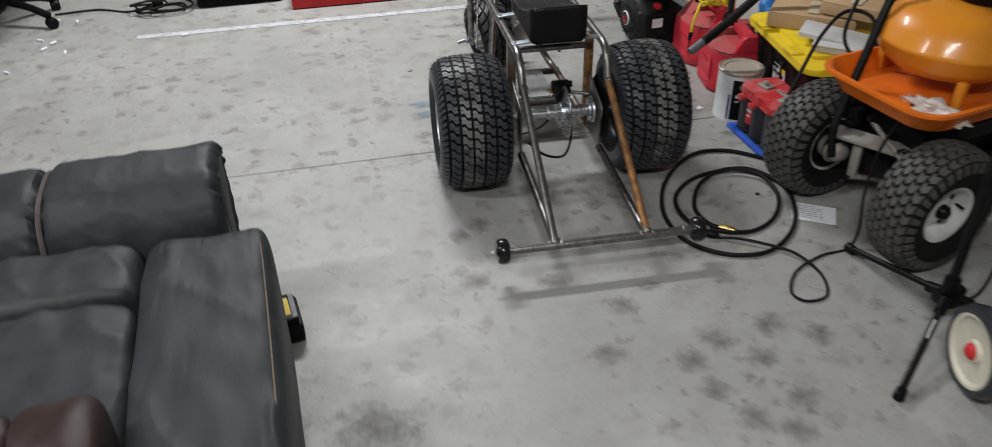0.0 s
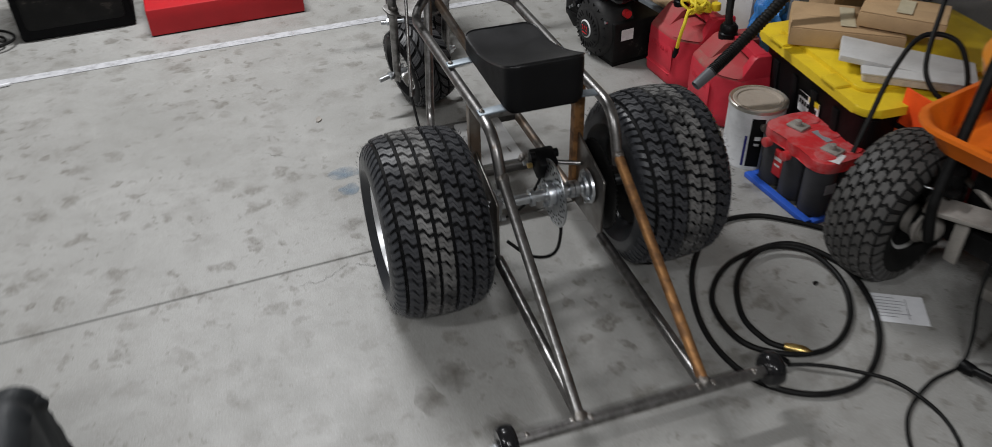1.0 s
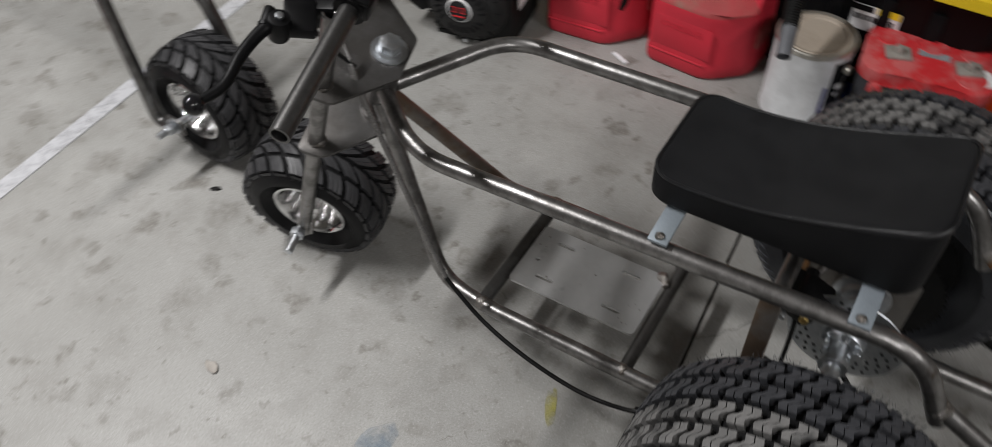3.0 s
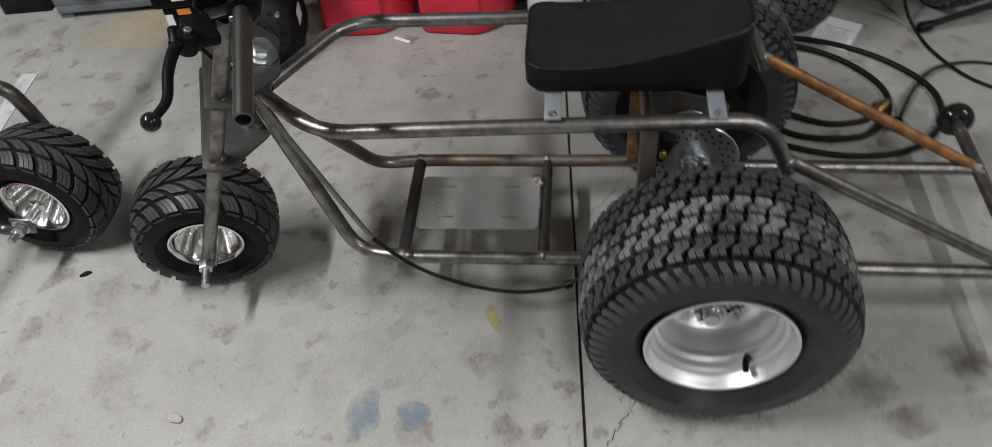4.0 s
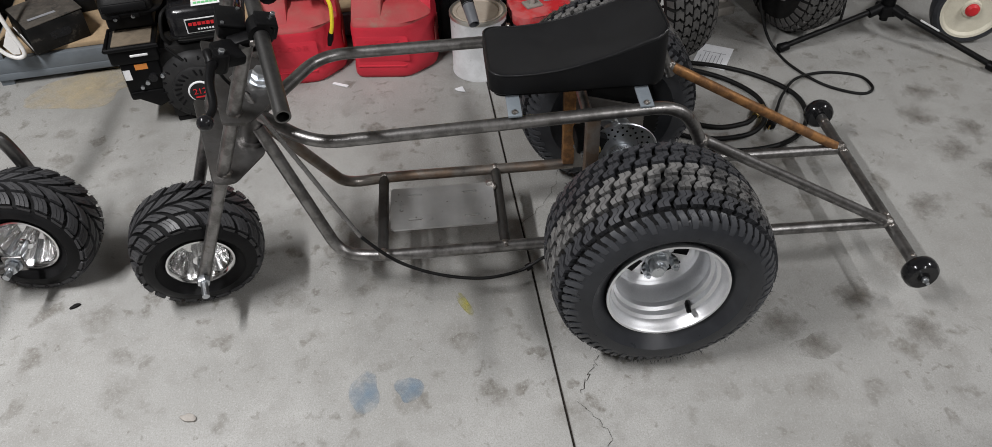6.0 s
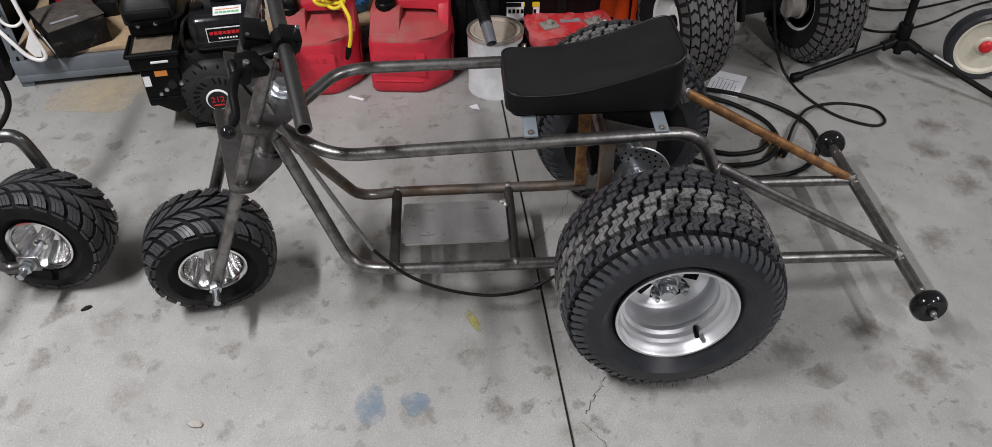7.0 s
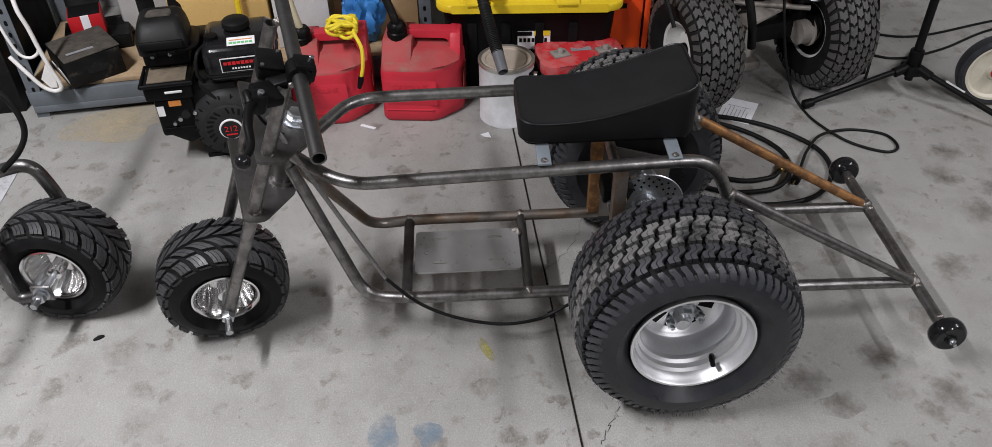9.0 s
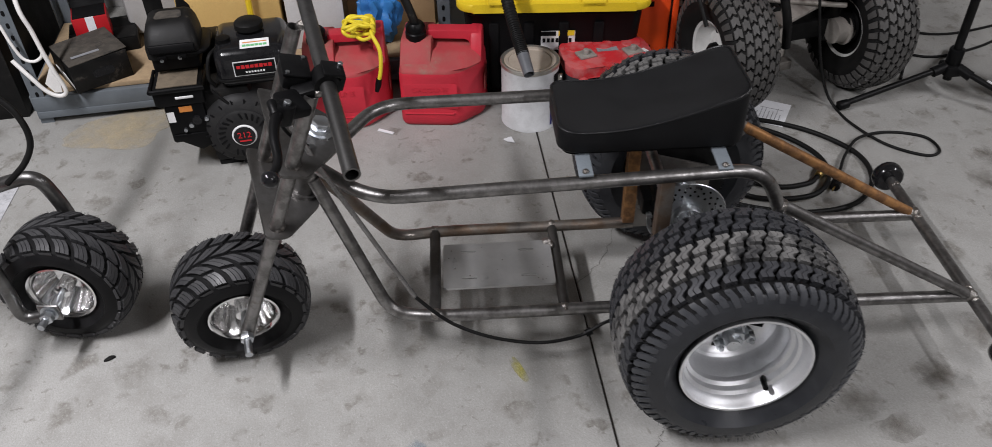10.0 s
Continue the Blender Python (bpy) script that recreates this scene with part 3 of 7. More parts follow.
def v_lugs(radius, width, count):
    """Directional rain tread: two ranks of long slanting blocks a side, each cut by a sipe, and short shoulder blocks."""
    ranks = (((0.060, 0.16, 0.28, 0.385), (0.0, 0.36, 0.66, 0.88), 1), ((0.495, 0.60, 0.72, 0.86), (0.98, 1.17, 1.32, 1.44), 2))

    def lay(add):
        w = width / 2
        step = 2 * math.pi / count
        gap, sipe = 0.0125 / radius, 0.0013 / radius
        for side in (-1, 1):
            for k in range(count):
                for ts, shift, cuts_ in ranks:
                    a0 = (k + (0.5 if side > 0 else 0)) * step
                    run = (step - gap - sipe * cuts_) / (cuts_ + 1)
                    for j in range(cuts_ + 1):
                        p = a0 + j * (run + sipe)
                        add([(p + s * step, side * w * x) for x, s in zip(ts, shift)], [(p + s * step + run, side * w * x) for x, s in zip(ts, shift)])
                a0 = (k + 1.47 + (0.5 if side > 0 else 0)) * step
                xs = (0.90, 0.93, 0.955)
                add([(a0 + 0.05 * i * step, side * w * x) for i, x in enumerate(xs)], [(a0 + (0.74 + 0.03 * i) * step, side * w * x) for i, x in enumerate(xs)], 0.005, 0.8)
    return lay


def block_lugs(radius, width, count, rows):
    """Worn chevron turf blocks, set like bricks."""
    def lay(add):
        w = width / 2
        step = 2 * math.pi / count
        rw = 2 * w * 0.86 / rows
        for i in range(rows):
            xa, xb = -w * 0.86 + i * rw + 0.0022, -w * 0.86 + (i + 1) * rw - 0.0022
            xs = (xa, xa * 0.75 + xb * 0.25, (xa + xb) / 2, xa * 0.25 + xb * 0.75, xb)
            for k in range(count):
                a0 = (k + 0.5 * (i % 2)) * step
                L = step * 0.70
                c = [step * 0.24 * v for v in (0, 0.2, 1, 0.2, 0)]
                add([(a0 + s, x) for s, x in zip(c, xs)], [(a0 + L + s, x) for s, x in zip(c, xs)], 0.0075)
        for side in (-1, 1):
            for k in range(count):
                a0 = k * step + (0.5 if side > 0 else 0) * step
                xs = (0.88, 0.98, 1.08, 1.2)
                add([(a0 + 0.06 * i * step, side * w * x) for i, x in enumerate(xs)], [(a0 + (0.6 + 0.05 * i) * step, side * w * x) for i, x in enumerate(xs)], 0.007, 0.6)
    return lay


def hexnut(p, q, r, bm=None):
    return rod(p, q, r, seg=6, bm=bm, bevel=r * 0.08)


# ---- the room ----
JOINT = 0.190          # the floor's saw joint runs along x
X0, X1, Y0, Y1, TOP = -3.6, 1.75, -4.6, 4.4, 2.75
floor = thing("floor", Matrix(), "grey sealed concrete garage floor with stains and a sawn joint", "floor", kind="structure")
for ya, yb in ((Y0, JOINT - 0.0024), (JOINT + 0.0024, Y1)):
    part("slab", box(X1 - X0, yb - ya, 0.1, 0.0015, ((X0 + X1) / 2, (ya + yb) / 2, -0.05), seg=1), "concrete", floor)
part("joint_filler", box(X1 - X0, 0.02, 0.05, 0, ((X0 + X1) / 2, JOINT, -0.031)), "joint_dirt", floor, "black dirt-filled saw joint")
part("sub_base", box(X1 - X0 + 0.3, Y1 - Y0 + 0.3, 0.05, 0, ((X0 + X1) / 2, (Y0 + Y1) / 2, -0.13)), "dark_gap", floor)
# assumed enclosure, out of view, there to bounce and hold the light
for name, sx, sy, x, y in (("wall_east", 0.12, Y1 - Y0, X1 + 0.06, (Y0 + Y1) / 2), ("wall_west", 0.12, Y1 - Y0, X0 - 0.06, (Y0 + Y1) / 2),
                           ("wall_north", X1 - X0 + 0.24, 0.12, (X0 + X1) / 2, Y1 + 0.06), ("wall_south", X1 - X0 + 0.24, 0.12, (X0 + X1) / 2, Y0 - 0.06)):
    solid(name, box(sx, sy, TOP, 0, (x, y, TOP / 2)), "wall", Matrix(), "plain unseen garage wall, toned for bounced light", "wall", kind="structure")
solid("ceiling", box(X1 - X0 + 0.24, Y1 - Y0 + 0.24, 0.1, 0, ((X0 + X1) / 2, (Y0 + Y1) / 2, TOP + 0.05)), "ceiling", Matrix(), "plain unseen garage ceiling, toned for bounced light", "ceiling", kind="structure")
# housings for the assumed lamps, never in view
for sx, sy, sz, _ in STRIPS:
    strip = thing("unseen_strip_lamp", pose(sx, sy, sz), "unseen white ceiling strip lamp with two tubes, assumed for its light", "lamp", "ceiling strip lamps")
    part("housing", box(1.26, 0.15, 0.06, 0.008, (0, 0, 0.035)), "white_paint", strip)
    part("hanger", rod((0.4, 0, 0.06), (0.4, 0, TOP - sz), 0.004), "zinc", strip)
    part("hanger", rod((-0.4, 0, 0.06), (-0.4, 0, TOP - sz), 0.004), "zinc", strip)

# painted stripe and marks on the slab
solid("floor_stripe", box(2.24, 0.045, 0.002, 0, (-0.42, 1.620, 0.002)), "stripe", Matrix(), "worn white painted line on the concrete floor", "floor marking", kind="structure")


def mark(name, x, y, rx, ry, material, label, seed, rot=0.0):
    bm = slab(patch(0, 0, rx, ry, seed), 0.0, 0.0012)
    solid(name, bm, material, pose(x, y, 0.0006 + 0.0002 * (seed % 5), 0, 0, rot), label, "stain", kind="structure")


mark("blue_stain", -0.344, 0.575, 0.05, 0.034, "blue_stain", "faded blue paint blot on the concrete", 3)
mark("blue_stain", -0.344, 0.487, 0.034, 0.024, "blue_stain", "faded blue paint blot on the concrete", 6)
mark("yellow_stain", -0.140, 0.352, 0.042, 0.009, "yellow_stain", "small yellow paint smear on the concrete", 5, 25)
mark("oil_stain", -0.70, -1.06, 0.16, 0.085, "oil_stain", "dark damp patch on the concrete", 9)
for i, (x, y, r) in enumerate(((0.189, -0.969, 0.07), (0.27, -1.05, 0.06), (0.093, -1.022, 0.055), (0.452, -1.007, 0.07), (0.157, -1.232, 0.06), (0.235, -1.29, 0.09), (0.30, -1.20, 0.06), (0.344, -0.94, 0.06),
                                  (0.11, -1.13, 0.05), (-0.249, -0.484, 0.05), (-0.154, -0.632, 0.045), (-0.364, -0.578, 0.06), (-0.369, -0.347, 0.04), (-0.299, -0.30, 0.05), (0.0, -0.78, 0.06), (-0.1, -0.95, 0.05))):
    mark("scuff_mark", x, y, r * 1.25, r * 0.85, "scuff", "soft brown scuff on the concrete", 20 + i, 37 * i)
mark("mortar_stain", 0.90, 1.38, 0.1, 0.16, "pale_stain", "pale yellowish residue on the concrete beside the shelf", 11)

def crack(pts, seed, wide=0.0011):
    """A hairline crack: a thin dark jagged ribbon."""
    g = random.Random(seed)
    way = []
    for a, b in zip(pts, pts[1:]):
        for i in range(8):
            t = i / 8
            way.append((a[0] + (b[0] - a[0]) * t + g.uniform(-0.006, 0.006), a[1] + (b[1] - a[1]) * t + g.uniform(-0.006, 0.006)))
    bm = bmesh.new()
    rows = []
    for i, (x, y) in enumerate(way):
        x2, y2 = way[min(i + 1, len(way) - 1)]
        x1, y1 = way[max(i - 1, 0)]
        d = Vector((y1 - y2, x2 - x1, 0)).normalized() * wide * g.uniform(0.2, 0.8)
        rows.append([bm.verts.new((x + d.x, y + d.y, 0.0012)), bm.verts.new((x - d.x, y - d.y, 0.0012))])
    for a, b in zip(rows, rows[1:]):
        bm.faces.new((a[0], a[1], b[1], b[0]))
    solid("floor_crack", bm, "joint_dirt", Matrix(), "hairline crack in the concrete floor", "crack", kind="structure")


crack([(-0.319, 0.097), (-0.363, 0.127), (-0.41, 0.161)], 1)
crack([(-0.43, 0.16), (-0.5, 0.12), (-0.56, 0.13)], 2, 0.0006)
crack([(0.10, 0.19), (0.16, 0.12), (0.3, 0.05), (0.4, 0.06)], 3, 0.0005)
crack([(-0.55, 0.78), (-0.46, 0.72)], 5, 0.0008)


# ---- the drift trike ----
TUBE = 0.0127
TRIKE = pose(0.026, -0.025, 0, 0, 0, -2.9)
AXLE = 0.212
trike = thing("drift_trike", TRIKE, "unpainted welded steel drift trike frame with black seat and tyres", "trike")


def steel(name, pts, bend=0.0, material="steel", r=TUBE, label="", hollow=0.0, parent=None):
    return part(name, tube(fillet(pts, bend) if bend else pts, r, hollow=hollow), material, parent or trike, label)


def weld(p, r=0.0165, seed=1, parent=None):
    """A lumpy bead round a joint."""
    g = random.Random(seed)
    bm = bmesh.new()
    bmesh.ops.create_icosphere(bm, subdivisions=2, radius=r * 0.93)
    for v in bm.verts:
        v.co *= 0.8 + 0.25 * g.random()
    bmesh.ops.translate(bm, vec=p, verts=bm.verts)
    part("weld", bm, "weld", parent or trike)


HEAD = Vector((-0.062, 0.718, 0.510))
RAKE, STEER = radians(20), radians(16)
AX = Vector((-0.061, -math.sin(RAKE), math.cos(RAKE))).normalized()
F0 = Vector((0, math.cos(RAKE), math.sin(RAKE)))
SIDEWAYS = F0.cross(AX).normalized()
RT = math.cos(STEER) * SIDEWAYS + math.sin(STEER) * F0
FW = -math.sin(STEER) * SIDEWAYS + math.cos(STEER) * F0


FORK = Matrix.Translation(HEAD) @ Matrix((RT, FW, AX)).transposed().to_4x4()

neck = HEAD - 0.055 * AX
for s, finish in ((-1, "steel"), (1, "steel")):
    steel("upper_rail", [neck + Vector((s * 0.012, -0.012, -0.005)), (s * 0.140, 0.628, 0.440 + 0.010 * s), (s * 0.138, -0.072, 0.457 + 0.003 * s), (s * 0.135, -0.122, 0.345)], 0.06, finish)
    steel("lower_rail", [neck + Vector((s * 0.012, 0.0, -0.03)), (s * 0.118 + 0.004, 0.622, 0.116), (s * 0.131, 0.530, 0.118), (s * 0.131, 0.088, 0.118)], 0.055,
          "steel" if s < 0 else "steel_brown")
    steel("wheelie_strut", [(s * 0.135, -0.117, 0.368), (s * 0.134, -0.562, 0.101)], 0, "steel_rust" if s > 0 else "steel", 0.0115, "orange-brown rusted tube" if s > 0 else "")
    steel("wheelie_stay", [(s * 0.131, -0.07, 0.106), (s * 0.132, -0.566, 0.096)], 0, "steel")
    part("post", box(0.026, 0.026, 0.315, 0.002, (s * 0.131, 0.100, 0.283)), "steel_rust" if s > 0 else "steel_brown", trike, "rusty square post" if s > 0 else "light surface rust on square post")
    weld((s * 0.135, -0.118, 0.366), 0.0165, 1 + s)
    weld((s * 0.133, -0.566, 0.101), 0.0175, 4 + s)
    weld((s * 0.130, 0.534, 0.121), 0.0145, 7 + s)
    weld((s * 0.130, 0.272, 0.121), 0.0145, 17 + s)
    # bearing plate with flange bearing
    part("bearing_plate", slab([(0.086, 0.106), (0.086, 0.312), (-0.066, 0.268), (-0.072, 0.262), (-0.072, 0.106)], s * 0.131 - 0.003, s * 0.131 + 0.003, 0.001, axis="X"),
         "bearing_steel", trike)
    bearing = lathe([(0.0, s * 0.10), (0.014, s * 0.10), (0.016, s * 0.104), (0.026, s * 0.106), (0.029, s * 0.113), (0.042, s * 0.116), (0.044, s * 0.122), (0.0, s * 0.123)], 28, at=(0, 0, AXLE))
    part("flange_bearing", bearing, "zinc", trike)
    for k in range(3):
        a = radians(90 + 120 * k)
        c = Vector((s * 0.112, 0.036 * math.cos(a), AXLE + 0.036 * math.sin(a)))
        part("bearing_bolt", hexnut(c, c - Vector((s * 0.012, 0, 0)), 0.007), "zinc", trike)
steel("wheelie_crossbar", [(-0.266, -0.573, 0.094), (0.266, -0.573, 0.094)], 0, "steel")
for u in (-0.115, -0.15, 0.118, 0.15, -0.245, 0.24):
    weld((u, -0.573, 0.0975), 0.0125, int(900 + 100 * u))
steel("crossmember", [(-0.130, 0.534, 0.118), (0.130, 0.534, 0.118)], 0, "dark_plate", 0.012)
steel("crossmember", [(-0.130, 0.272, 0.118), (0.130, 0.272, 0.118)], 0, "dark_plate", 0.011)
steel("crossmember", [(-0.132, 0.098, 0.40), (0.132, 0.098, 0.40)], 0, "steel", 0.011)

# engine plate with four slots cut through it
def pierced(outline, holes, z0, z1):
    """A flat plate with openings."""
    bm = bmesh.new()
    edges = []
    for loop_ in [outline, *holes]:
        vs = [bm.verts.new((x, y, z0)) for x, y in loop_]
        edges += [bm.edges.new((vs[i], vs[(i + 1) % len(vs)])) for i in range(len(vs))]
    faces = [f for f in bmesh.ops.triangle_fill(bm, edges=edges, use_beauty=True, use_dissolve=False)["geom"] if isinstance(f, bmesh.types.BMFace)]
    grown = bmesh.ops.extrude_face_region(bm, geom=faces)["geom"]
    bmesh.ops.translate(bm, vec=(0, 0, z1 - z0), verts=[v for v in grown if isinstance(v, bmesh.types.BMVert)])
    return bm


cuts = [rounded(0.0075, 0.033, 0.0037, 4, u, v) for u in (-0.044, 0.036) for v in (0.338, 0.462)]
cuts += [rounded(0.009, 0.009, 0.0044, 4, -0.012, 0.492)]
plate_ob = part("engine_plate", pierced(rounded(0.136, 0.232, 0.008, 3, -0.005, 0.400), cuts, 0.1315, 0.1365), "plate", trike, "flat grey steel plate with slots")
g = random.Random(44)
for i in range(14):
    x, y = g.uniform(-0.066, 0.056), g.choice((g.uniform(0.29, 0.32), g.uniform(0.48, 0.51), g.uniform(0.29, 0.51)))
    bm = bmesh.new()
    bmesh.ops.create_icosphere(bm, subdivisions=1, radius=g.uniform(0.0009, 0.0019))
    part("weld_spatter", bm, "weld", plate_ob, at=Matrix.Translation((x, y, 0.1368)))
weld((0.058, 0.290, 0.135), 0.012, 31)
weld((0.050, 0.284, 0.132), 0.009, 33)

# seat
def make_seat():
    corners = rounded(0.182, 0.338, 0.03, 5, -0.004, 0.124)
    outline = []
    for a, b in zip(corners, corners[1:] + corners[:1]):
        steps = max(1, round(math.dist(a, b) / 0.014))
        outline += [(a[0] + (b[0] - a[0]) * i / steps, a[1] + (b[1] - a[1]) * i / steps) for i in range(steps)]
    holder = part("seat", bmesh.new(), "vinyl", trike, "padded black vinyl seat with a raised rear")
    bm = bmesh.new()

    def top(u, v):
        t = (v + 0.045) / 0.338
        return 0.505 + 0.084 * max(0.0, 1 - t) ** 1.7 + 0.018 * (max(0.0, t - 0.5) / 0.5) ** 1.7 - 0.007 * math.cos(u / 0.09 * 1.4) * (1 - abs(2 * t - 1) ** 3)

    levels = [(0.985, 0.0), (0.998, 0.06), (1.0, 0.5), (0.999, 0.84), (0.994, 0.93), (0.983, 0.972), (0.968, 0.992), (0.94, 1.0), (0.85, 1.0), (0.7, 1.0), (0.45, 1.0), (0.2, 1.0)]
    rings = []
    for k, h in levels:
        ring = []
        for u, v in outline:
            uu, vv = u * k, 0.124 + (v - 0.124) * k
            z1 = top(uu, vv)
            ring.append(bm.verts.new((uu, vv, 0.476 + (z1 - 0.476) * h)))
        rings.append(ring)
    n = len(outline)
    for a, b in zip(rings, rings[1:]):
        for i in range(n):
            bm.faces.new((a[i], a[(i + 1) % n], b[(i + 1) % n], b[i]))
    bm.faces.new(rings[-1])
    bm.faces.new(rings[0][::-1])
    old = holder.data
    holder.data = mesh_of(bm, ["vinyl", "vinyl_side"], 60)
    bpy.data.meshes.remove(old)
    for f in holder.data.polygons:
        if f.center.z < 0.476 + (top(f.center.x, f.center.y) - 0.476) * 0.9 and abs(f.normal.z) < 0.5:
            f.material_index = 1
    pts = [(u * 0.988, 0.124 + (v - 0.124) * 0.988, 0.476 + (top(u, v) - 0.476) * 0.972) for u, v in outline]
    part("piping", tube([*pts, pts[0]], 0.0021, 8), "vinyl", holder, "sewn black welt along the top edge")
    part("seat_base", slab(rounded(0.166, 0.318, 0.02, 4, -0.004, 0.124), 0.468, 0.478), "black_plastic", holder)


make_seat()
for v, lean in ((0.249, 0.0), (0.002, 0.0)):
    for s in (-1, 1):
        bm = bmesh.new()
        a, b = Vector((s * 0.140, v, 0.4635)), Vector((s * 0.05, v, 0.4635))
        bm = box(0.10, 0.026, 0.005, 0.001, (s * 0.098, v, 0.4665), turn=Matrix.Rotation(s * radians(4), 4, "Y"))
        part("seat_bracket", bm, "flat_bar", trike, "blue-grey flat bar")
        weld((s * 0.139, v, 0.466), 0.0075, 40 + s)

# rear axle, disc, sprocket
part("rear_axle", rod((-0.335, 0, AXLE), (0.335, 0, AXLE), 0.0127, seg=20), "zinc", trike, "bright plated axle")
disc = lathe([(0.030, 0.030), (0.083, 0.030), (0.0845, 0.032), (0.083, 0.034), (0.030, 0.034)], 48, closed=True, at=(0, 0, AXLE))
disc_ob = part("brake_disc", disc, "zinc", trike, "drilled silver brake disc")
for ring_r, cnt, off in ((0.074, 20, 0), (0.065, 20, 9), (0.055, 20, 2)):
    bm = bmesh.new()
    for k in range(cnt):
        a = radians(off + 360 / cnt * k)
        c = Vector((0, ring_r * math.cos(a), AXLE + ring_r * math.sin(a)))
        rod(c + Vector((0.0293, 0, 0)), c + Vector((0.0347, 0, 0)), 0.0028, seg=8, bm=bm)
    part("drill_holes", bm, "dark_gap", disc_ob)
hub = lathe([(0.0135, 0.012), (0.03, 0.012), (0.032, 0.016), (0.032, 0.029), (0.02, 0.036), (0.02, 0.062), (0.0135, 0.064)], 24, at=(0, 0, AXLE), closed=True)
part("disc_hub", hub, "zinc", trike)
for k in range(5):
    a = radians(72 * k + 20)
    c = Vector((0.012, 0.024 * math.cos(a), AXLE + 0.024 * math.sin(a)))
    part("hub_bolt", hexnut(c, c - Vector((0.01, 0, 0)), 0.006), "zinc", trike)
for x in (0.070, 0.082, -0.03, -0.085):
    part("axle_collar", lathe([(0.013, x), (0.021, x + 0.001), (0.021, x + 0.011), (0.013, x + 0.012)], 24, at=(0, 0, AXLE), closed=True), "zinc", trike)
cal = box(0.05, 0.05, 0.06, 0.008, (0.035, 0.066, 0.255), turn=Matrix.Rotation(0.4, 4, "X"))
box(0.062, 0.03, 0.04, 0.006, (0.035, 0.088, 0.262), bm=cal)
rod((0.0, 0.075, 0.275), (0.07, 0.075, 0.275), 0.011, bm=cal)
caliper = part("brake_caliper", cal, "black_plastic", trike, "black brake caliper")
part("bolt", hexnut((0.0, 0.06, 0.262), (-0.012, 0.06, 0.262), 0.007), "brass", caliper)
part("bolt", hexnut((0.0, 0.09, 0.25), (-0.012, 0.09, 0.25), 0.006), "zinc", caliper)
part("caliper_bracket", rod((0.035, 0.10, 0.24), (0.127, 0.06, 0.24), 0.006), "steel", trike)
teeth = []
for k in range(120):
    r = 0.107 if k % 2 else 0.114
    a = 2 * math.pi * (k + (0.25 if k % 2 else -0.1)) / 120
    teeth.append((r * math.cos(a), AXLE + r * math.sin(a)))
sprocket = part("sprocket", slab(teeth, 0.146, 0.150, axis="X"), "black_steel", trike, "large black toothed drive sprocket")
part("sprocket_hub", lathe([(0.013, 0.138), (0.040, 0.139), (0.042, 0.146), (0.042, 0.152), (0.03, 0.158), (0.013, 0.160)], 32, at=(0, 0, AXLE), closed=True), "zinc", sprocket)
carrier = part("carrier_disc", lathe([(0.0135, -0.146), (0.028, -0.146), (0.03, -0.150), (0.056, -0.151), (0.058, -0.153), (0.056, -0.155), (0.0135, -0.157)], 40, at=(0, 0, AXLE), closed=True), "plate", trike, "grey steel disc on the axle")
for k in range(4):
    a = radians(45 + 90 * k)
    c = Vector((-0.150, 0.042 * math.cos(a), AXLE + 0.042 * math.sin(a)))
    part("carrier_bolt", hexnut(c, c + Vector((0.008, 0, 0)), 0.0065), "zinc", carrier)

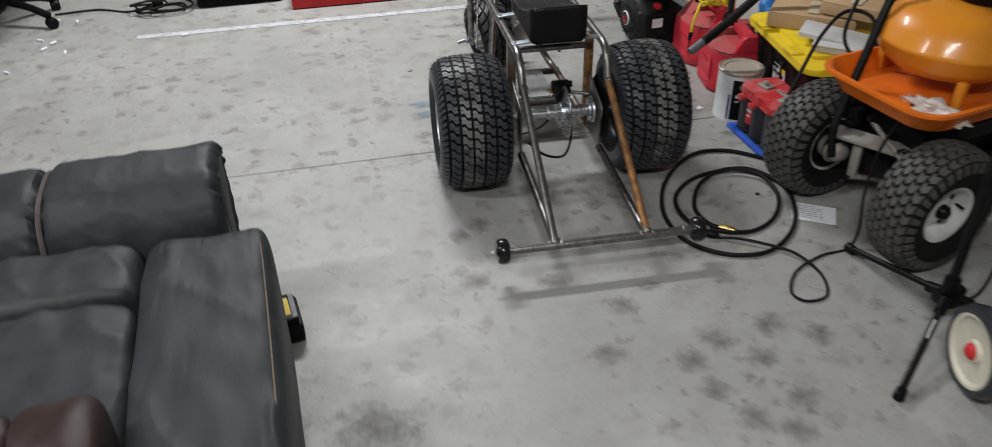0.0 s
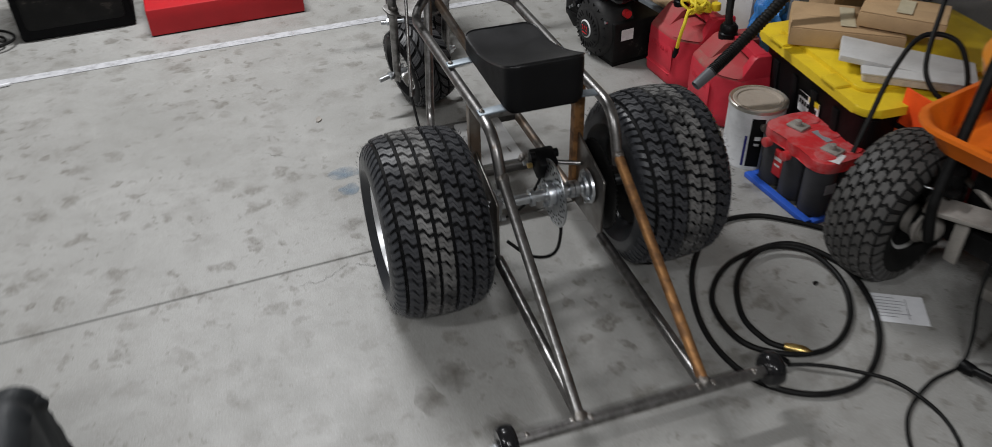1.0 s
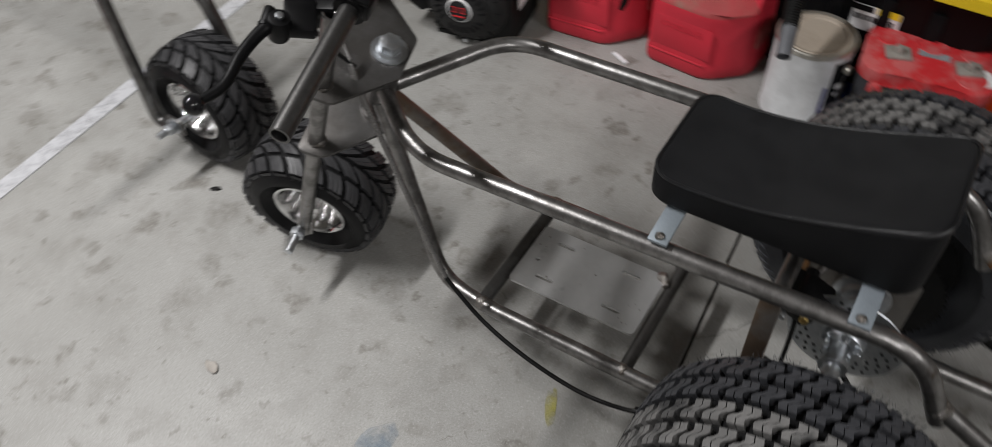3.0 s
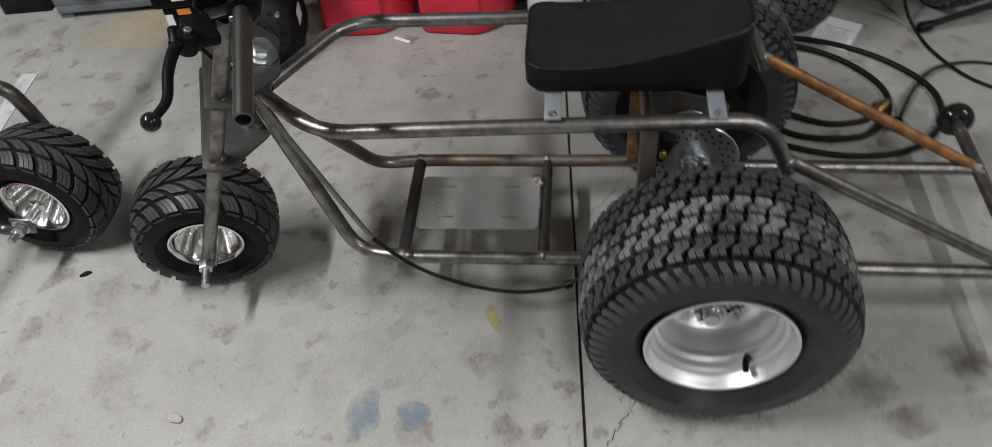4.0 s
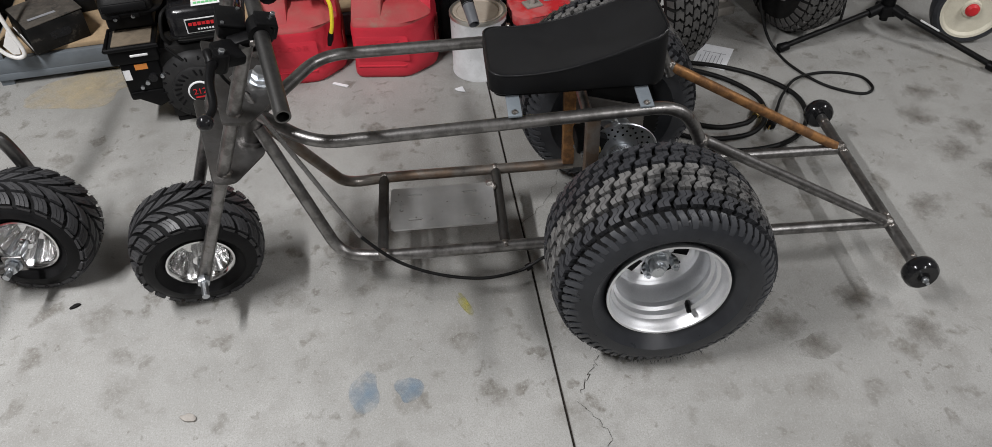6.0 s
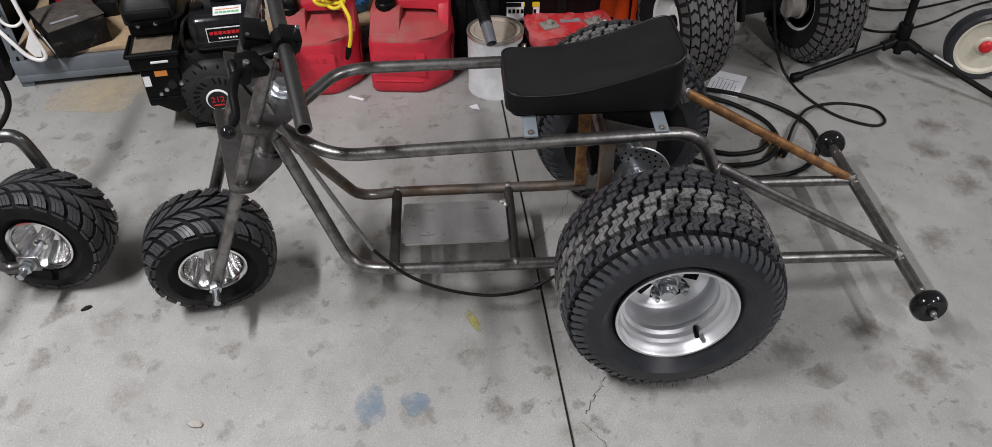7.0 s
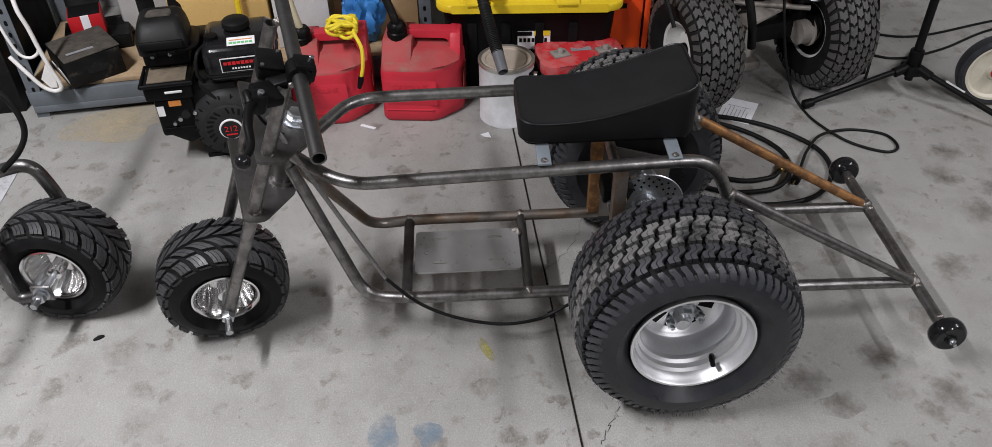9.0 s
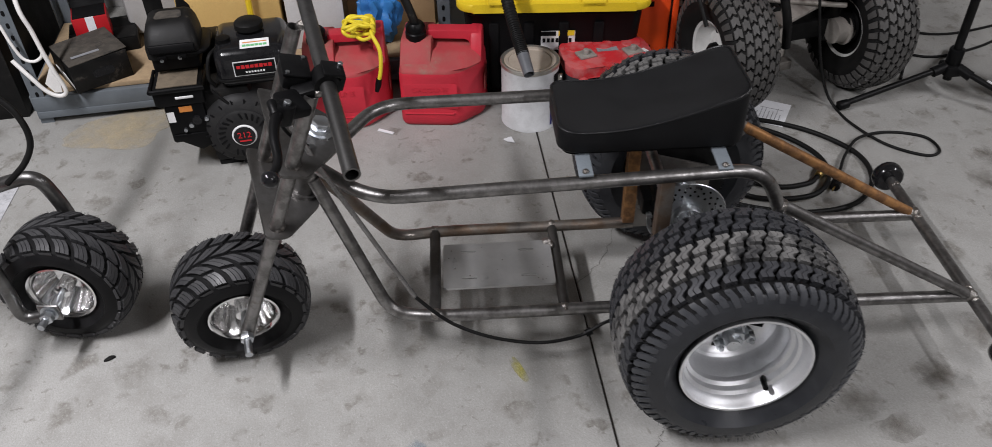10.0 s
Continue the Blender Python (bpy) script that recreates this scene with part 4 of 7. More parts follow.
# rear wheels
def rear_wheel(s):
    wheel = wheel_of("rear_wheel", tyre(AXLE + 0.004, 0.232, 0.111, s_lugs(AXLE, 0.232, 44), 620, 3 + s, 0.016, 72, 0.0115), (["rubber", "groove_shade"], ["tread", "tread_mid", "shoulder_rubber"]), trike,
                     "wide black turf tyre on a spun aluminium rim", pose(s * 0.288, -0.008, AXLE + 0.002, 17 * s, 0, 0 if s < 0 else 180))
    out = pose(-0.011, 0, 0)
    # local -x faces out
    prof = [(0.108, 0.084), (0.114, 0.083), (0.1155, 0.078), (0.110, 0.075), (0.103, 0.066), (0.100, 0.03), (0.095, 0.0), (0.0905, -0.034), (0.0915, -0.042), (0.0975, -0.047), (0.0985, -0.058),
            (0.1045, -0.0625), (0.1055, -0.0735), (0.1085, -0.0765), (0.1095, -0.084), (0.112, -0.0885), (0.1165, -0.0885), (0.117, -0.084), (0.115, -0.080), (0.110, -0.074), (0.107, -0.05), (0.107, 0.06)]
    part("rim", lathe(prof, 72, closed=True), "alu", wheel, "silver spun aluminium rim with stepped edges", at=out)
    dish = lathe([(0.0915, -0.034), (0.089, -0.022), (0.0865, -0.004), (0.083, 0.014), (0.074, 0.026), (0.060, 0.030), (0.030, 0.030), (0.0, 0.030), (0.0, 0.034), (0.06, 0.034), (0.08, 0.02), (0.0965, -0.024)], 64, cap=False)
    # added black disc: stands in for the shade inside the wheel's back
    part("inner_barrel", lathe([(0.0, 0.066), (0.095, 0.070), (0.112, 0.080), (0.1175, 0.0865), (0.1175, 0.090), (0.110, 0.086), (0.0, 0.072)], 40), "black_steel", wheel, at=out)
    part("wheel_disc", dish, "alu", wheel, "deep smooth aluminium bowl", at=out)
    arms = []
    for k in range(48):
        a = 2 * math.pi * k / 48
        r = 0.027 + 0.024 * max(0.0, math.cos(4 * (a - radians(45)))) ** 1.2
        arms.append((r * math.cos(a), r * math.sin(a)))
    part("hub_flange", slab(arms, 0.006, 0.015, 0.001, axis="X"), "zinc", wheel, "four-armed plated hub flange", at=out)
    part("hub_core", lathe([(0.0, -0.004), (0.021, -0.004), (0.024, 0.002), (0.026, 0.008), (0.0, 0.008)], 28), "zinc", wheel, at=out)
    for k in range(4):
        a = radians(45 + 90 * k)
        c = Vector((0.007, 0.039 * math.cos(a), 0.039 * math.sin(a)))
        part("wheel_nut", hexnut(c, c - Vector((0.016, 0, 0)), 0.0095), "zinc", wheel, at=out)
        part("stud_end", rod(c - Vector((0.016, 0, 0)), c - Vector((0.022, 0, 0)), 0.005, seg=10), "zinc", wheel, at=out)
        ring = []
        for r, sweep in ((0.028, 1), (0.069, -1)):
            for j in range(7):
                a = radians(90 * k + sweep * (-36 + 12 * j))
                ring.append((r * math.cos(a), r * math.sin(a)))
        # opening drawn as a solid inlay, its inner shade put into the colour
        part("cut_out", slab(ring, 0.0245, 0.0298, axis="X"), "dark_gap", wheel, at=out)
    part("axle_nut", hexnut((-0.003, 0, 0), (-0.022, 0, 0), 0.018), "zinc", wheel, at=out)
    part("axle_end", rod((-0.021, 0, 0), (-0.031, 0, 0), 0.0105, seg=16, bevel=0.001), "zinc", wheel, at=out)
    part("valve_stem", tube([(-0.048, -0.030, -0.092), (-0.060, -0.028, -0.082), (-0.072, -0.027, -0.077)], 0.0055, 10), "black_plastic", wheel, "black rubber valve", at=out)
    part("valve_cap", rod((-0.072, -0.027, -0.077), (-0.086, -0.026, -0.072), 0.005, seg=10), "black_plastic", wheel, at=out)


rear_wheel(-1)
rear_wheel(1)

# wheelie-bar rollers
for s in (-1, 1):
    roller = part("wheelie_roller", lathe([(0.012, -0.016), (0.03, -0.0165), (0.0345, -0.012), (0.0365, -0.004), (0.0365, 0.006), (0.0345, 0.013), (0.03, 0.0165), (0.012, 0.015), (0.010, 0.010)], 36, closed=True),
                  "black_gloss", trike, "small glossy black plastic roller", at=pose(s * 0.284, -0.573, 0.094))
    part("hub", rod((-0.018, 0, 0), (0.018, 0, 0), 0.0125, seg=20, bevel=0.001), "black_plastic", roller)
    part("bolt", hexnut((s * 0.018, 0, 0), (s * 0.026, 0, 0), 0.007), "zinc", roller)
    part("bolt_end", rod((s * 0.026, 0, 0), (s * 0.034, 0, 0), 0.004, seg=10), "zinc", roller)
    part("washer", rod((-s * 0.018, 0, 0), (-s * 0.022, 0, 0), 0.009, seg=16), "zinc", roller)

# head tube, fork and plates
LEGS = (-0.096, 0.086)
fork = part("front_fork", tube([(0, 0, -0.127), (0, 0, 0.016)], 0.0225, 24), "dark_plate", trike, "bare steel fork with two cut plates and a straight handlebar", at=FORK)
for x in LEGS:
    part("fork_leg", tube([(x, 0.072, -0.438), (x, 0.057, 0.168)], TUBE, 20, hollow=0.0025), "steel", fork)
    for z in (0.021, -0.125):
        weld((x, 0.060, z), 0.0158, int(500 + 90 * x + 200 * z), fork)
    part("dropout", box(0.006, 0.03, 0.046, 0.004, (x, 0.070, -0.420)), "steel", fork)
part("lower_fork_plate", slab(round_poly([(-0.122, 0.084), (-0.120, 0.044), (-0.034, -0.026), (0.034, -0.026), (0.104, 0.044), (0.116, 0.094)], 0.012), -0.133, -0.127, 0.0008), "dark_plate", fork, "flame-cut steel plate")
part("upper_fork_plate", slab(round_poly([(-0.124, 0.082), (-0.122, 0.038), (-0.040, -0.030), (0.040, -0.030), (0.098, 0.040), (0.108, 0.094)], 0.006), 0.014, 0.020, 0.0008), "dark_plate", fork, "flame-cut steel plate")
for z0, z1 in ((-0.127, -0.119), (0.006, 0.014)):
    part("bearing_cup", lathe([(0.0225, z0), (0.0275, z0), (0.0275, z1), (0.0225, z1)], 28, "Z", closed=True), "steel", fork)
part("washer", lathe([(0.0, 0.0205), (0.027, 0.0205), (0.027, 0.0235), (0.0, 0.0235)], 32, "Z"), "zinc", fork)
part("stem_bolt", hexnut((0, 0, 0.0235), (0, 0, 0.042), 0.0165), "zinc", fork, "large plated hex bolt")
part("bolt_flange", lathe([(0.0, 0.0236), (0.019, 0.0236), (0.017, 0.0275), (0.0, 0.0275)], 24, "Z"), "zinc", fork)
BAR_Y, BAR_Z = 0.035, 0.186
bar = part("handlebar", tube([(-0.297, BAR_Y, BAR_Z), (0.305, BAR_Y, BAR_Z)], TUBE, 22, hollow=0.003), "steel_dark", fork, "straight bare steel bar with open ends")
for x in LEGS:
    weld((x, 0.046, 0.172), 0.0105, int(640 + 100 * x), fork)

# brake master cylinder and lever on the bar
master = part("brake_master_cylinder", box(0.070, 0.032, 0.028, 0.006, (-0.066, 0.072, 0.146)), "black_plastic", fork, "black hydraulic brake lever assembly")
part("reservoir", box(0.052, 0.042, 0.026, 0.007, (-0.050, 0.078, 0.168)), "black_plastic", master)
part("reservoir_cap", box(0.056, 0.045, 0.006, 0.002, (-0.050, 0.078, 0.184)), "black_plastic", master)
for x, y in ((-0.072, 0.093), (-0.029, 0.063)):
    part("screw", rod((x, y, 0.186), (x, y, 0.189), 0.0033, seg=10), "zinc", master)
part("bar_clamp", lathe([(0.0128, -0.100), (0.021, -0.100), (0.021, -0.066), (0.0128, -0.066)], 24, closed=True, at=(0, BAR_Y, BAR_Z)), "black_plastic", master)
part("clamp_arm", box(0.034, 0.050, 0.020, 0.004, (-0.084, 0.060, 0.166), turn=Matrix.Rotation(radians(-28), 4, "X")), "black_plastic", master)
part("clamp_ear", box(0.036, 0.034, 0.007, 0.002, (-0.083, BAR_Y - 0.006, BAR_Z + 0.022)), "black_plastic", master)
part("clamp_ear", box(0.036, 0.010, 0.026, 0.003, (-0.083, BAR_Y - 0.020, BAR_Z + 0.008)), "black_plastic", master)
part("clamp_bolt", hexnut((-0.074, BAR_Y - 0.018, BAR_Z + 0.025), (-0.074, BAR_Y - 0.018, BAR_Z + 0.030), 0.0042), "zinc", master)
part("perch", box(0.052, 0.040, 0.018, 0.005, (-0.118, 0.088, 0.162), turn=Matrix.Rotation(radians(24), 4, "Z")), "black_plastic", master)
part("lever_pivot", rod((-0.146, 0.103, 0.150), (-0.146, 0.103, 0.184), 0.0135, seg=18, bevel=0.002), "black_plastic", master)
part("pivot_bolt", hexnut((-0.146, 0.103, 0.184), (-0.146, 0.103, 0.189), 0.0055), "zinc", master)
part("adjuster", rod((-0.150, 0.118, 0.168), (-0.128, 0.122, 0.170), 0.0075, seg=14, bevel=0.001), "black_plastic", master)
part("adjuster_knob", rod((-0.154, 0.117, 0.167), (-0.150, 0.118, 0.168), 0.0095, seg=10), "black_plastic", master)
part("switch", rod((-0.104, 0.096, 0.148), (-0.082, 0.098, 0.144), 0.0085, seg=14, bevel=0.001), "black_plastic", master)
part("switch_wire", tube(smooth_path([(-0.084, 0.098, 0.144), (-0.072, 0.100, 0.110), (-0.062, 0.070, 0.060), (-0.056, 0.030, 0.030)]), 0.003, 8), "hose_rubber", master)
lever = smooth_path([(-0.140, 0.104, 0.170), (-0.160, 0.118, 0.166), (-0.200, 0.125, 0.162), (-0.246, 0.125, 0.158), (-0.285, 0.141, 0.160)])
part("brake_lever", tube(lever, 0.0075, 12, taper=[1.25 - 0.5 * i / (len(lever) - 1) for i in range(len(lever))]), "black_plastic", master, "curved black lever with a ball end")
ball = bmesh.new()
bmesh.ops.create_uvsphere(ball, u_segments=20, v_segments=14, radius=0.0125)
bmesh.ops.translate(ball, vec=lever[-1], verts=ball.verts)
part("lever_ball", ball, "black_gloss", master)

# front wheel
def kart_wheel(parent, at):
    wheel = wheel_of("front_wheel", tyre(0.137, 0.138, 0.067, v_lugs(0.137, 0.138, 22), 620, 8, 0.011, 64, 0.0065), (["rubber_black", "groove_shade"], "tread_kart"), parent, "black rain-tread tyre on a polished rim", at)
    prof = [(0.063, -0.046), (0.067, -0.054), (0.0715, -0.0575), (0.0755, -0.0565), (0.0755, -0.050), (0.068, -0.042), (0.064, -0.03), (0.062, 0.0), (0.064, 0.03), (0.068, 0.042), (0.0755, 0.050), (0.0755, 0.0565), (0.0715, 0.0575), (0.067, 0.054), (0.063, 0.046),
            (0.060, 0.03), (0.0585, 0.0), (0.060, -0.03)]
    prof = [(r * 0.92, x) for r, x in prof]
    part("rim", lathe(prof, 56, closed=True), "alu_bright", wheel, "polished aluminium rim with a rolled lip")
    flutes = bmesh.new()
    rings_ = []
    for x, r0, dip in ((-0.050, 0.0635, 0.0005), (-0.040, 0.0585, 0.0022), (-0.012, 0.050, 0.0032), (0.004, 0.040, 0.003), (0.010, 0.016, 0.0)):
        r0 *= 0.92
        rings_.append([flutes.verts.new((x, (r0 - dip * (1 - abs(math.sin(4.5 * t)))) * math.cos(t), (r0 - dip * (1 - abs(math.sin(4.5 * t)))) * math.sin(t))) for t in (2 * math.pi * j / 72 for j in range(72))])
    for a, b in zip(rings_, rings_[1:]):
        for j in range(72):
            flutes.faces.new((a[j], a[(j + 1) % 72], b[(j + 1) % 72], b[j]))
    part("bowl", flutes, "alu_bright", wheel, "deep polished bowl with ribs")
    part("wheel_back", lathe([(0.054, 0.036), (0.020, 0.030), (0.020, 0.026), (0.054, 0.032)], 40, closed=True), "alu_bright", wheel)
    part("hub", rod((-0.05, 0, 0), (0.05, 0, 0), 0.016, seg=20, bevel=0.002), "alu_bright", wheel)
    return wheel


kart_wheel(fork, pose(-0.012, 0.076, -0.417))
part("axle_bolt", rod((-0.158, 0.076, -0.417), (0.125, 0.076, -0.417), 0.0075, seg=14), "zinc", fork)
part("axle_nut", hexnut((-0.110, 0.076, -0.417), (-0.124, 0.076, -0.417), 0.0135), "zinc", fork)
part("axle_nut", hexnut((0.100, 0.076, -0.417), (0.114, 0.076, -0.417), 0.0135), "zinc", fork)

# cables
part("cable_sleeve", tube(smooth_path([(-0.120, 0.745, 0.575), (-0.130, 0.725, 0.540), (-0.138, 0.707, 0.500), (-0.153, 0.656, 0.400), (-0.167, 0.606, 0.300), (-0.177, 0.566, 0.222)]), 0.0046, 10), "clear_sleeve", trike, "grey steel conduit")
part("brake_hose", tube(smooth_path([(-0.175, 0.572, 0.236), (-0.176, 0.560, 0.212), (-0.172, 0.500, 0.138), (-0.168, 0.420, 0.086), (-0.165, 0.326, 0.060), (-0.160, 0.244, 0.069), (-0.148, 0.190, 0.092), (-0.11, 0.10, 0.09), (-0.03, 0.07, 0.13), (0.02, 0.07, 0.2), (0.035, 0.08, 0.25)]), 0.0037, 10),
     "hose_rubber", trike, "thin black brake hose")
part("zip_tie", rod((-0.158, 0.232, 0.072), (-0.155, 0.219, 0.077), 0.008, seg=12), "black_plastic", trike)
part("brake_line", tube(smooth_path([(0.05, 0.10, 0.26), (0.06, 0.02, 0.14), (0.02, -0.06, 0.085), (-0.05, -0.08, 0.10), (-0.1, -0.04, 0.13)]), 0.0042, 10), "hose_rubber", trike)


# ---- the second trike's nose ----
nose = thing("second_trike", pose(0.118, 1.272, 0.0, 0, 0, -6), "front end of a second unpainted trike with a kart tyre", "trike")
kart_wheel(nose, pose(0, 0, 0.136))
part("axle_bolt", rod((-0.140, 0.012, 0.124), (0.115, 0, 0.128), 0.0075, seg=14), "zinc", nose)
part("axle_nut", hexnut((-0.104, 0.010, 0.125), (-0.119, 0.010, 0.125), 0.0135), "zinc", nose)
part("washer", rod((-0.098, 0.010, 0.125), (-0.102, 0.010, 0.125), 0.018, seg=20), "zinc", nose)
part("fork_leg", tube(fillet([(-0.090, 0.006, 0.118), (-0.095, 0.075, 0.102), (-0.095, 0.074, 0.19), (-0.088, 0.10, 0.45), (-0.086, 0.235, 0.60)], 0.045), TUBE, 18), "steel_dark", nose, "bent bare steel fork tube")
part("fork_leg", tube(fillet([(0.086, 0.0, 0.128), (0.070, -0.004, 0.26), (0.065, 0.022, 0.352), (0.058, 0.09, 0.338), (0.05, 0.26, 0.27)], 0.05), TUBE * 1.15, 18), "steel_dark", nose, "bent bare steel fork tube")
part("dropout", box(0.006, 0.045, 0.04, 0.006, (-0.0945, 0.012, 0.122)), "steel", nose)
part("fork_plate", slab([(-0.11, 0.18), (0.11, 0.18), (0.05, 0.30), (-0.05, 0.30)], 0.435, 0.441, 0.0008), "dark_plate", nose)
part("handlebar", tube([(-0.32, 0.20, 0.62), (0.34, 0.16, 0.62)], TUBE, 16, hollow=0.003), "steel_brown", nose)
part("stem", tube([(0, 0.24, 0.44), (0, 0.20, 0.62)], TUBE, 14), "steel", nose)
part("frame_spine", tube(fillet([(0, 0.26, 0.45), (0, 0.40, 0.42), (0, 1.1, 0.30)], 0.08), TUBE, 14), "steel", nose)
part("brake_hose", tube(smooth_path([(0.02, 0.06, 0.61), (0.033, 0.004, 0.545), (0.034, -0.017, 0.501), (0.034, -0.016, 0.451), (0.031, 0.011, 0.405), (0.027, 0.06, 0.36)]), 0.0062, 10), "hose_rubber", nose, "thick black hose")

SIDE = -90     # local x runs along -y of the room, local y away from the trike


# ---- petrol engine ----
def make_engine():
    e = thing("petrol_engine", pose(0.777, 0.982, 0, 0, 0, SIDE + 6), "black small petrol engine with dusty air cleaner, standing on the floor", "engine")
    part("crankcase", box(0.21, 0.2, 0.15, 0.012, (0.0, 0.01, 0.088)), "black_dusty", e)
    part("base_plate", box(0.2, 0.19, 0.014, 0.003, (0.0, 0.01, 0.007)), "black_steel", e)
    part("cylinder", box(0.13, 0.16, 0.11, 0.015, (-0.12, 0.03, 0.15)), "black_dusty", e)
    shroud = lathe([(0.0, -0.125), (0.05, -0.125), (0.088, -0.115), (0.106, -0.095), (0.112, -0.06), (0.112, 0.0), (0.0, 0.0)], 40, "Y", at=(-0.012, 0, 0.114))
    sh = part("fan_shroud", shroud, "shroud", e, "round black recoil-starter cover")
    box_ = part("cooling_cowl", box(0.17, 0.1, 0.15, 0.02, (-0.06, -0.045, 0.165)), "black_dusty", e)
    cover = part("fan_cover", lathe([(0.0, -0.131), (0.036, -0.131), (0.064, -0.129), (0.071, -0.124), (0.072, -0.114), (0.0, -0.112)], 44, "Y", at=(-0.012, 0, 0.114)), "shroud", sh, "black slotted fan cover")
    for k in range(24):
        a = 2 * math.pi * k / 24
        if k % 8 == 7:
            continue
        bm = box(0.019, 0.003, 0.0052, 0.001, (-0.012 + 0.057 * math.cos(a), -0.1298, 0.114 + 0.057 * math.sin(a)), turn=Matrix.Rotation(-a - 0.35, 4, "Y"))
        part("slot", bm, "dark_gap", cover)
    for k in range(18):
        a = 2 * math.pi * k / 18
        bm = box(0.013, 0.003, 0.004, 0.001, (-0.012 + 0.092 * math.cos(a), -0.1145, 0.114 + 0.092 * math.sin(a)), turn=Matrix.Rotation(-a, 4, "Y"))
        part("slot", bm, "dark_gap", sh)
    part("badge", lathe([(0.0, -0.135), (0.030, -0.135), (0.032, -0.133), (0.032, -0.129), (0.0, -0.129)], 32, "Y", at=(-0.012, 0, 0.114)), "print_white", sh, "white-ringed round badge")
    part("badge_face", lathe([(0.0, -0.1365), (0.0275, -0.1365), (0.0275, -0.133), (0.0, -0.133)], 32, "Y", at=(-0.012, 0, 0.114)), "black_gloss", sh)
    text_mesh("212", 0.024, "print_red", sh, pose(-0.012, -0.1375, 0.117, 90, 0, 0))
    part("badge_bar", box(0.03, 0.001, 0.004, 0, (-0.012, -0.1372, 0.100)), "print_red", sh)
    for k in range(3):
        a = radians(30 + 120 * k)
        part("bolt", hexnut((-0.012 + 0.1 * math.cos(a), -0.10, 0.114 + 0.1 * math.sin(a)), (-0.012 + 0.1 * math.cos(a), -0.112, 0.114 + 0.1 * math.sin(a)), 0.006), "zinc", sh)
    tank = part("fuel_tank", box(0.185, 0.19, 0.105, 0.026, (0.045, -0.015, 0.292), seg=4), "black_gloss", e, "glossy black fuel tank")
    part("tank_seam", slab(rounded(0.195, 0.2, 0.03, 4, 0.045, -0.015), 0.262, 0.268, 0.002), "black_steel", tank)
    part("filler_cap", lathe([(0.0, 0.372), (0.030, 0.371), (0.036, 0.366), (0.037, 0.352), (0.030, 0.344), (0.0, 0.344)], 28, "Z", at=(0.045, 0.005, 0)), "black_dusty", tank, "dusty black filler cap")
    part("breather", lathe([(0.0, 0.356), (0.018, 0.354), (0.018, 0.343), (0.0, 0.343)], 18, "Z", at=(-0.02, -0.045, 0)), "black_plastic", tank)
    part("badge_panel", box(0.105, 0.002, 0.040, 0.0, (0.05, -0.1105, 0.296)), "print_white", tank, "white-edged name plate")
    part("badge_field", box(0.100, 0.002, 0.035, 0.0, (0.05, -0.1118, 0.296)), "dark_gap", tank)
    for i in range(8):
        part("badge_bar", box(0.0088, 0.0015, 0.0095 if i % 3 else 0.008, 0, (0.010 + 0.0112 * i, -0.1128, 0.3015)), "print_red", tank)
    for i in range(7):
        part("badge_bar", box(0.0046, 0.0015, 0.0045, 0, (0.028 + 0.0072 * i, -0.1128, 0.2865)), "print_white", tank)
    stk = part("warning_sticker", box(0.072, 0.034, 0.0008, 0, (0.058, -0.078, 0.3458), turn=Matrix.Rotation(radians(12), 4, "X")), "print_white", tank, "small white and green sticker")
    for i in range(6):
        part("sticker_bar", box(0.0085, 0.0075, 0.0008, 0, (0.032 + 0.0103 * i, -0.085, 0.3452), turn=Matrix.Rotation(radians(12), 4, "X")), "print_green", stk)
    part("sticker_bar", box(0.060, 0.003, 0.0008, 0, (0.058, -0.0735, 0.3476), turn=Matrix.Rotation(radians(12), 4, "X")), "print_orange", stk)
    dome = bmesh.new()
    rings = []
    for z, kx, y0 in ((0.312, 1.0, -0.046), (0.340, 1.0, -0.050), (0.352, 0.98, -0.044), (0.372, 0.93, -0.030), (0.388, 0.84, -0.014), (0.396, 0.70, 0.0), (0.398, 0.45, 0.015)):
        rings.append([dome.verts.new((x, y, z)) for x, y in round_poly([(-0.147 - 0.066 * kx, y0), (-0.147 + 0.066 * kx, y0), (-0.147 + 0.066 * kx, 0.086 * (0.4 + 0.6 * kx)), (-0.147 - 0.066 * kx, 0.086 * (0.4 + 0.6 * kx))], 0.022 * kx)])
    for p, q in zip(rings, rings[1:]):
        for i in range(len(p)):
            dome.faces.new((p[i], p[(i + 1) % len(p)], q[(i + 1) % len(q)], q[i]))
    dome.faces.new(rings[-1])
    dome.faces.new(rings[0][::-1])
    air = part("air_cleaner", dome, "black_dusty", e, "dusty black air cleaner cover")
    part("visor", box(0.112, 0.010, 0.022, 0.004, (-0.147, -0.0505, 0.343), turn=Matrix.Rotation(radians(-14), 4, "X")), "black_plastic", air)
    part("dust_patch", slab(round_poly([(-0.182, 0.006), (-0.112, 0.006), (-0.118, 0.050), (-0.176, 0.050)], 0.012), 0.3972, 0.3990), "dust_dark", air)
    for dx in (-0.028, 0.022):
        part("clip", box(0.020, 0.006, 0.012, 0.002, (-0.147 + dx, -0.050, 0.318)), "black_plastic", air)
    part("lower_case", box(0.118, 0.118, 0.05, 0.008, (-0.147, 0.022, 0.300)), "black_plastic", air)
    part("cover_lip", slab(rounded(0.135, 0.14, 0.03, 4, -0.125, 0.02), 0.318, 0.326, 0.002), "black_plastic", air)
    part("bolt", rod((-0.132, -0.047, 0.315), (-0.132, -0.053, 0.315), 0.005), "zinc", air)
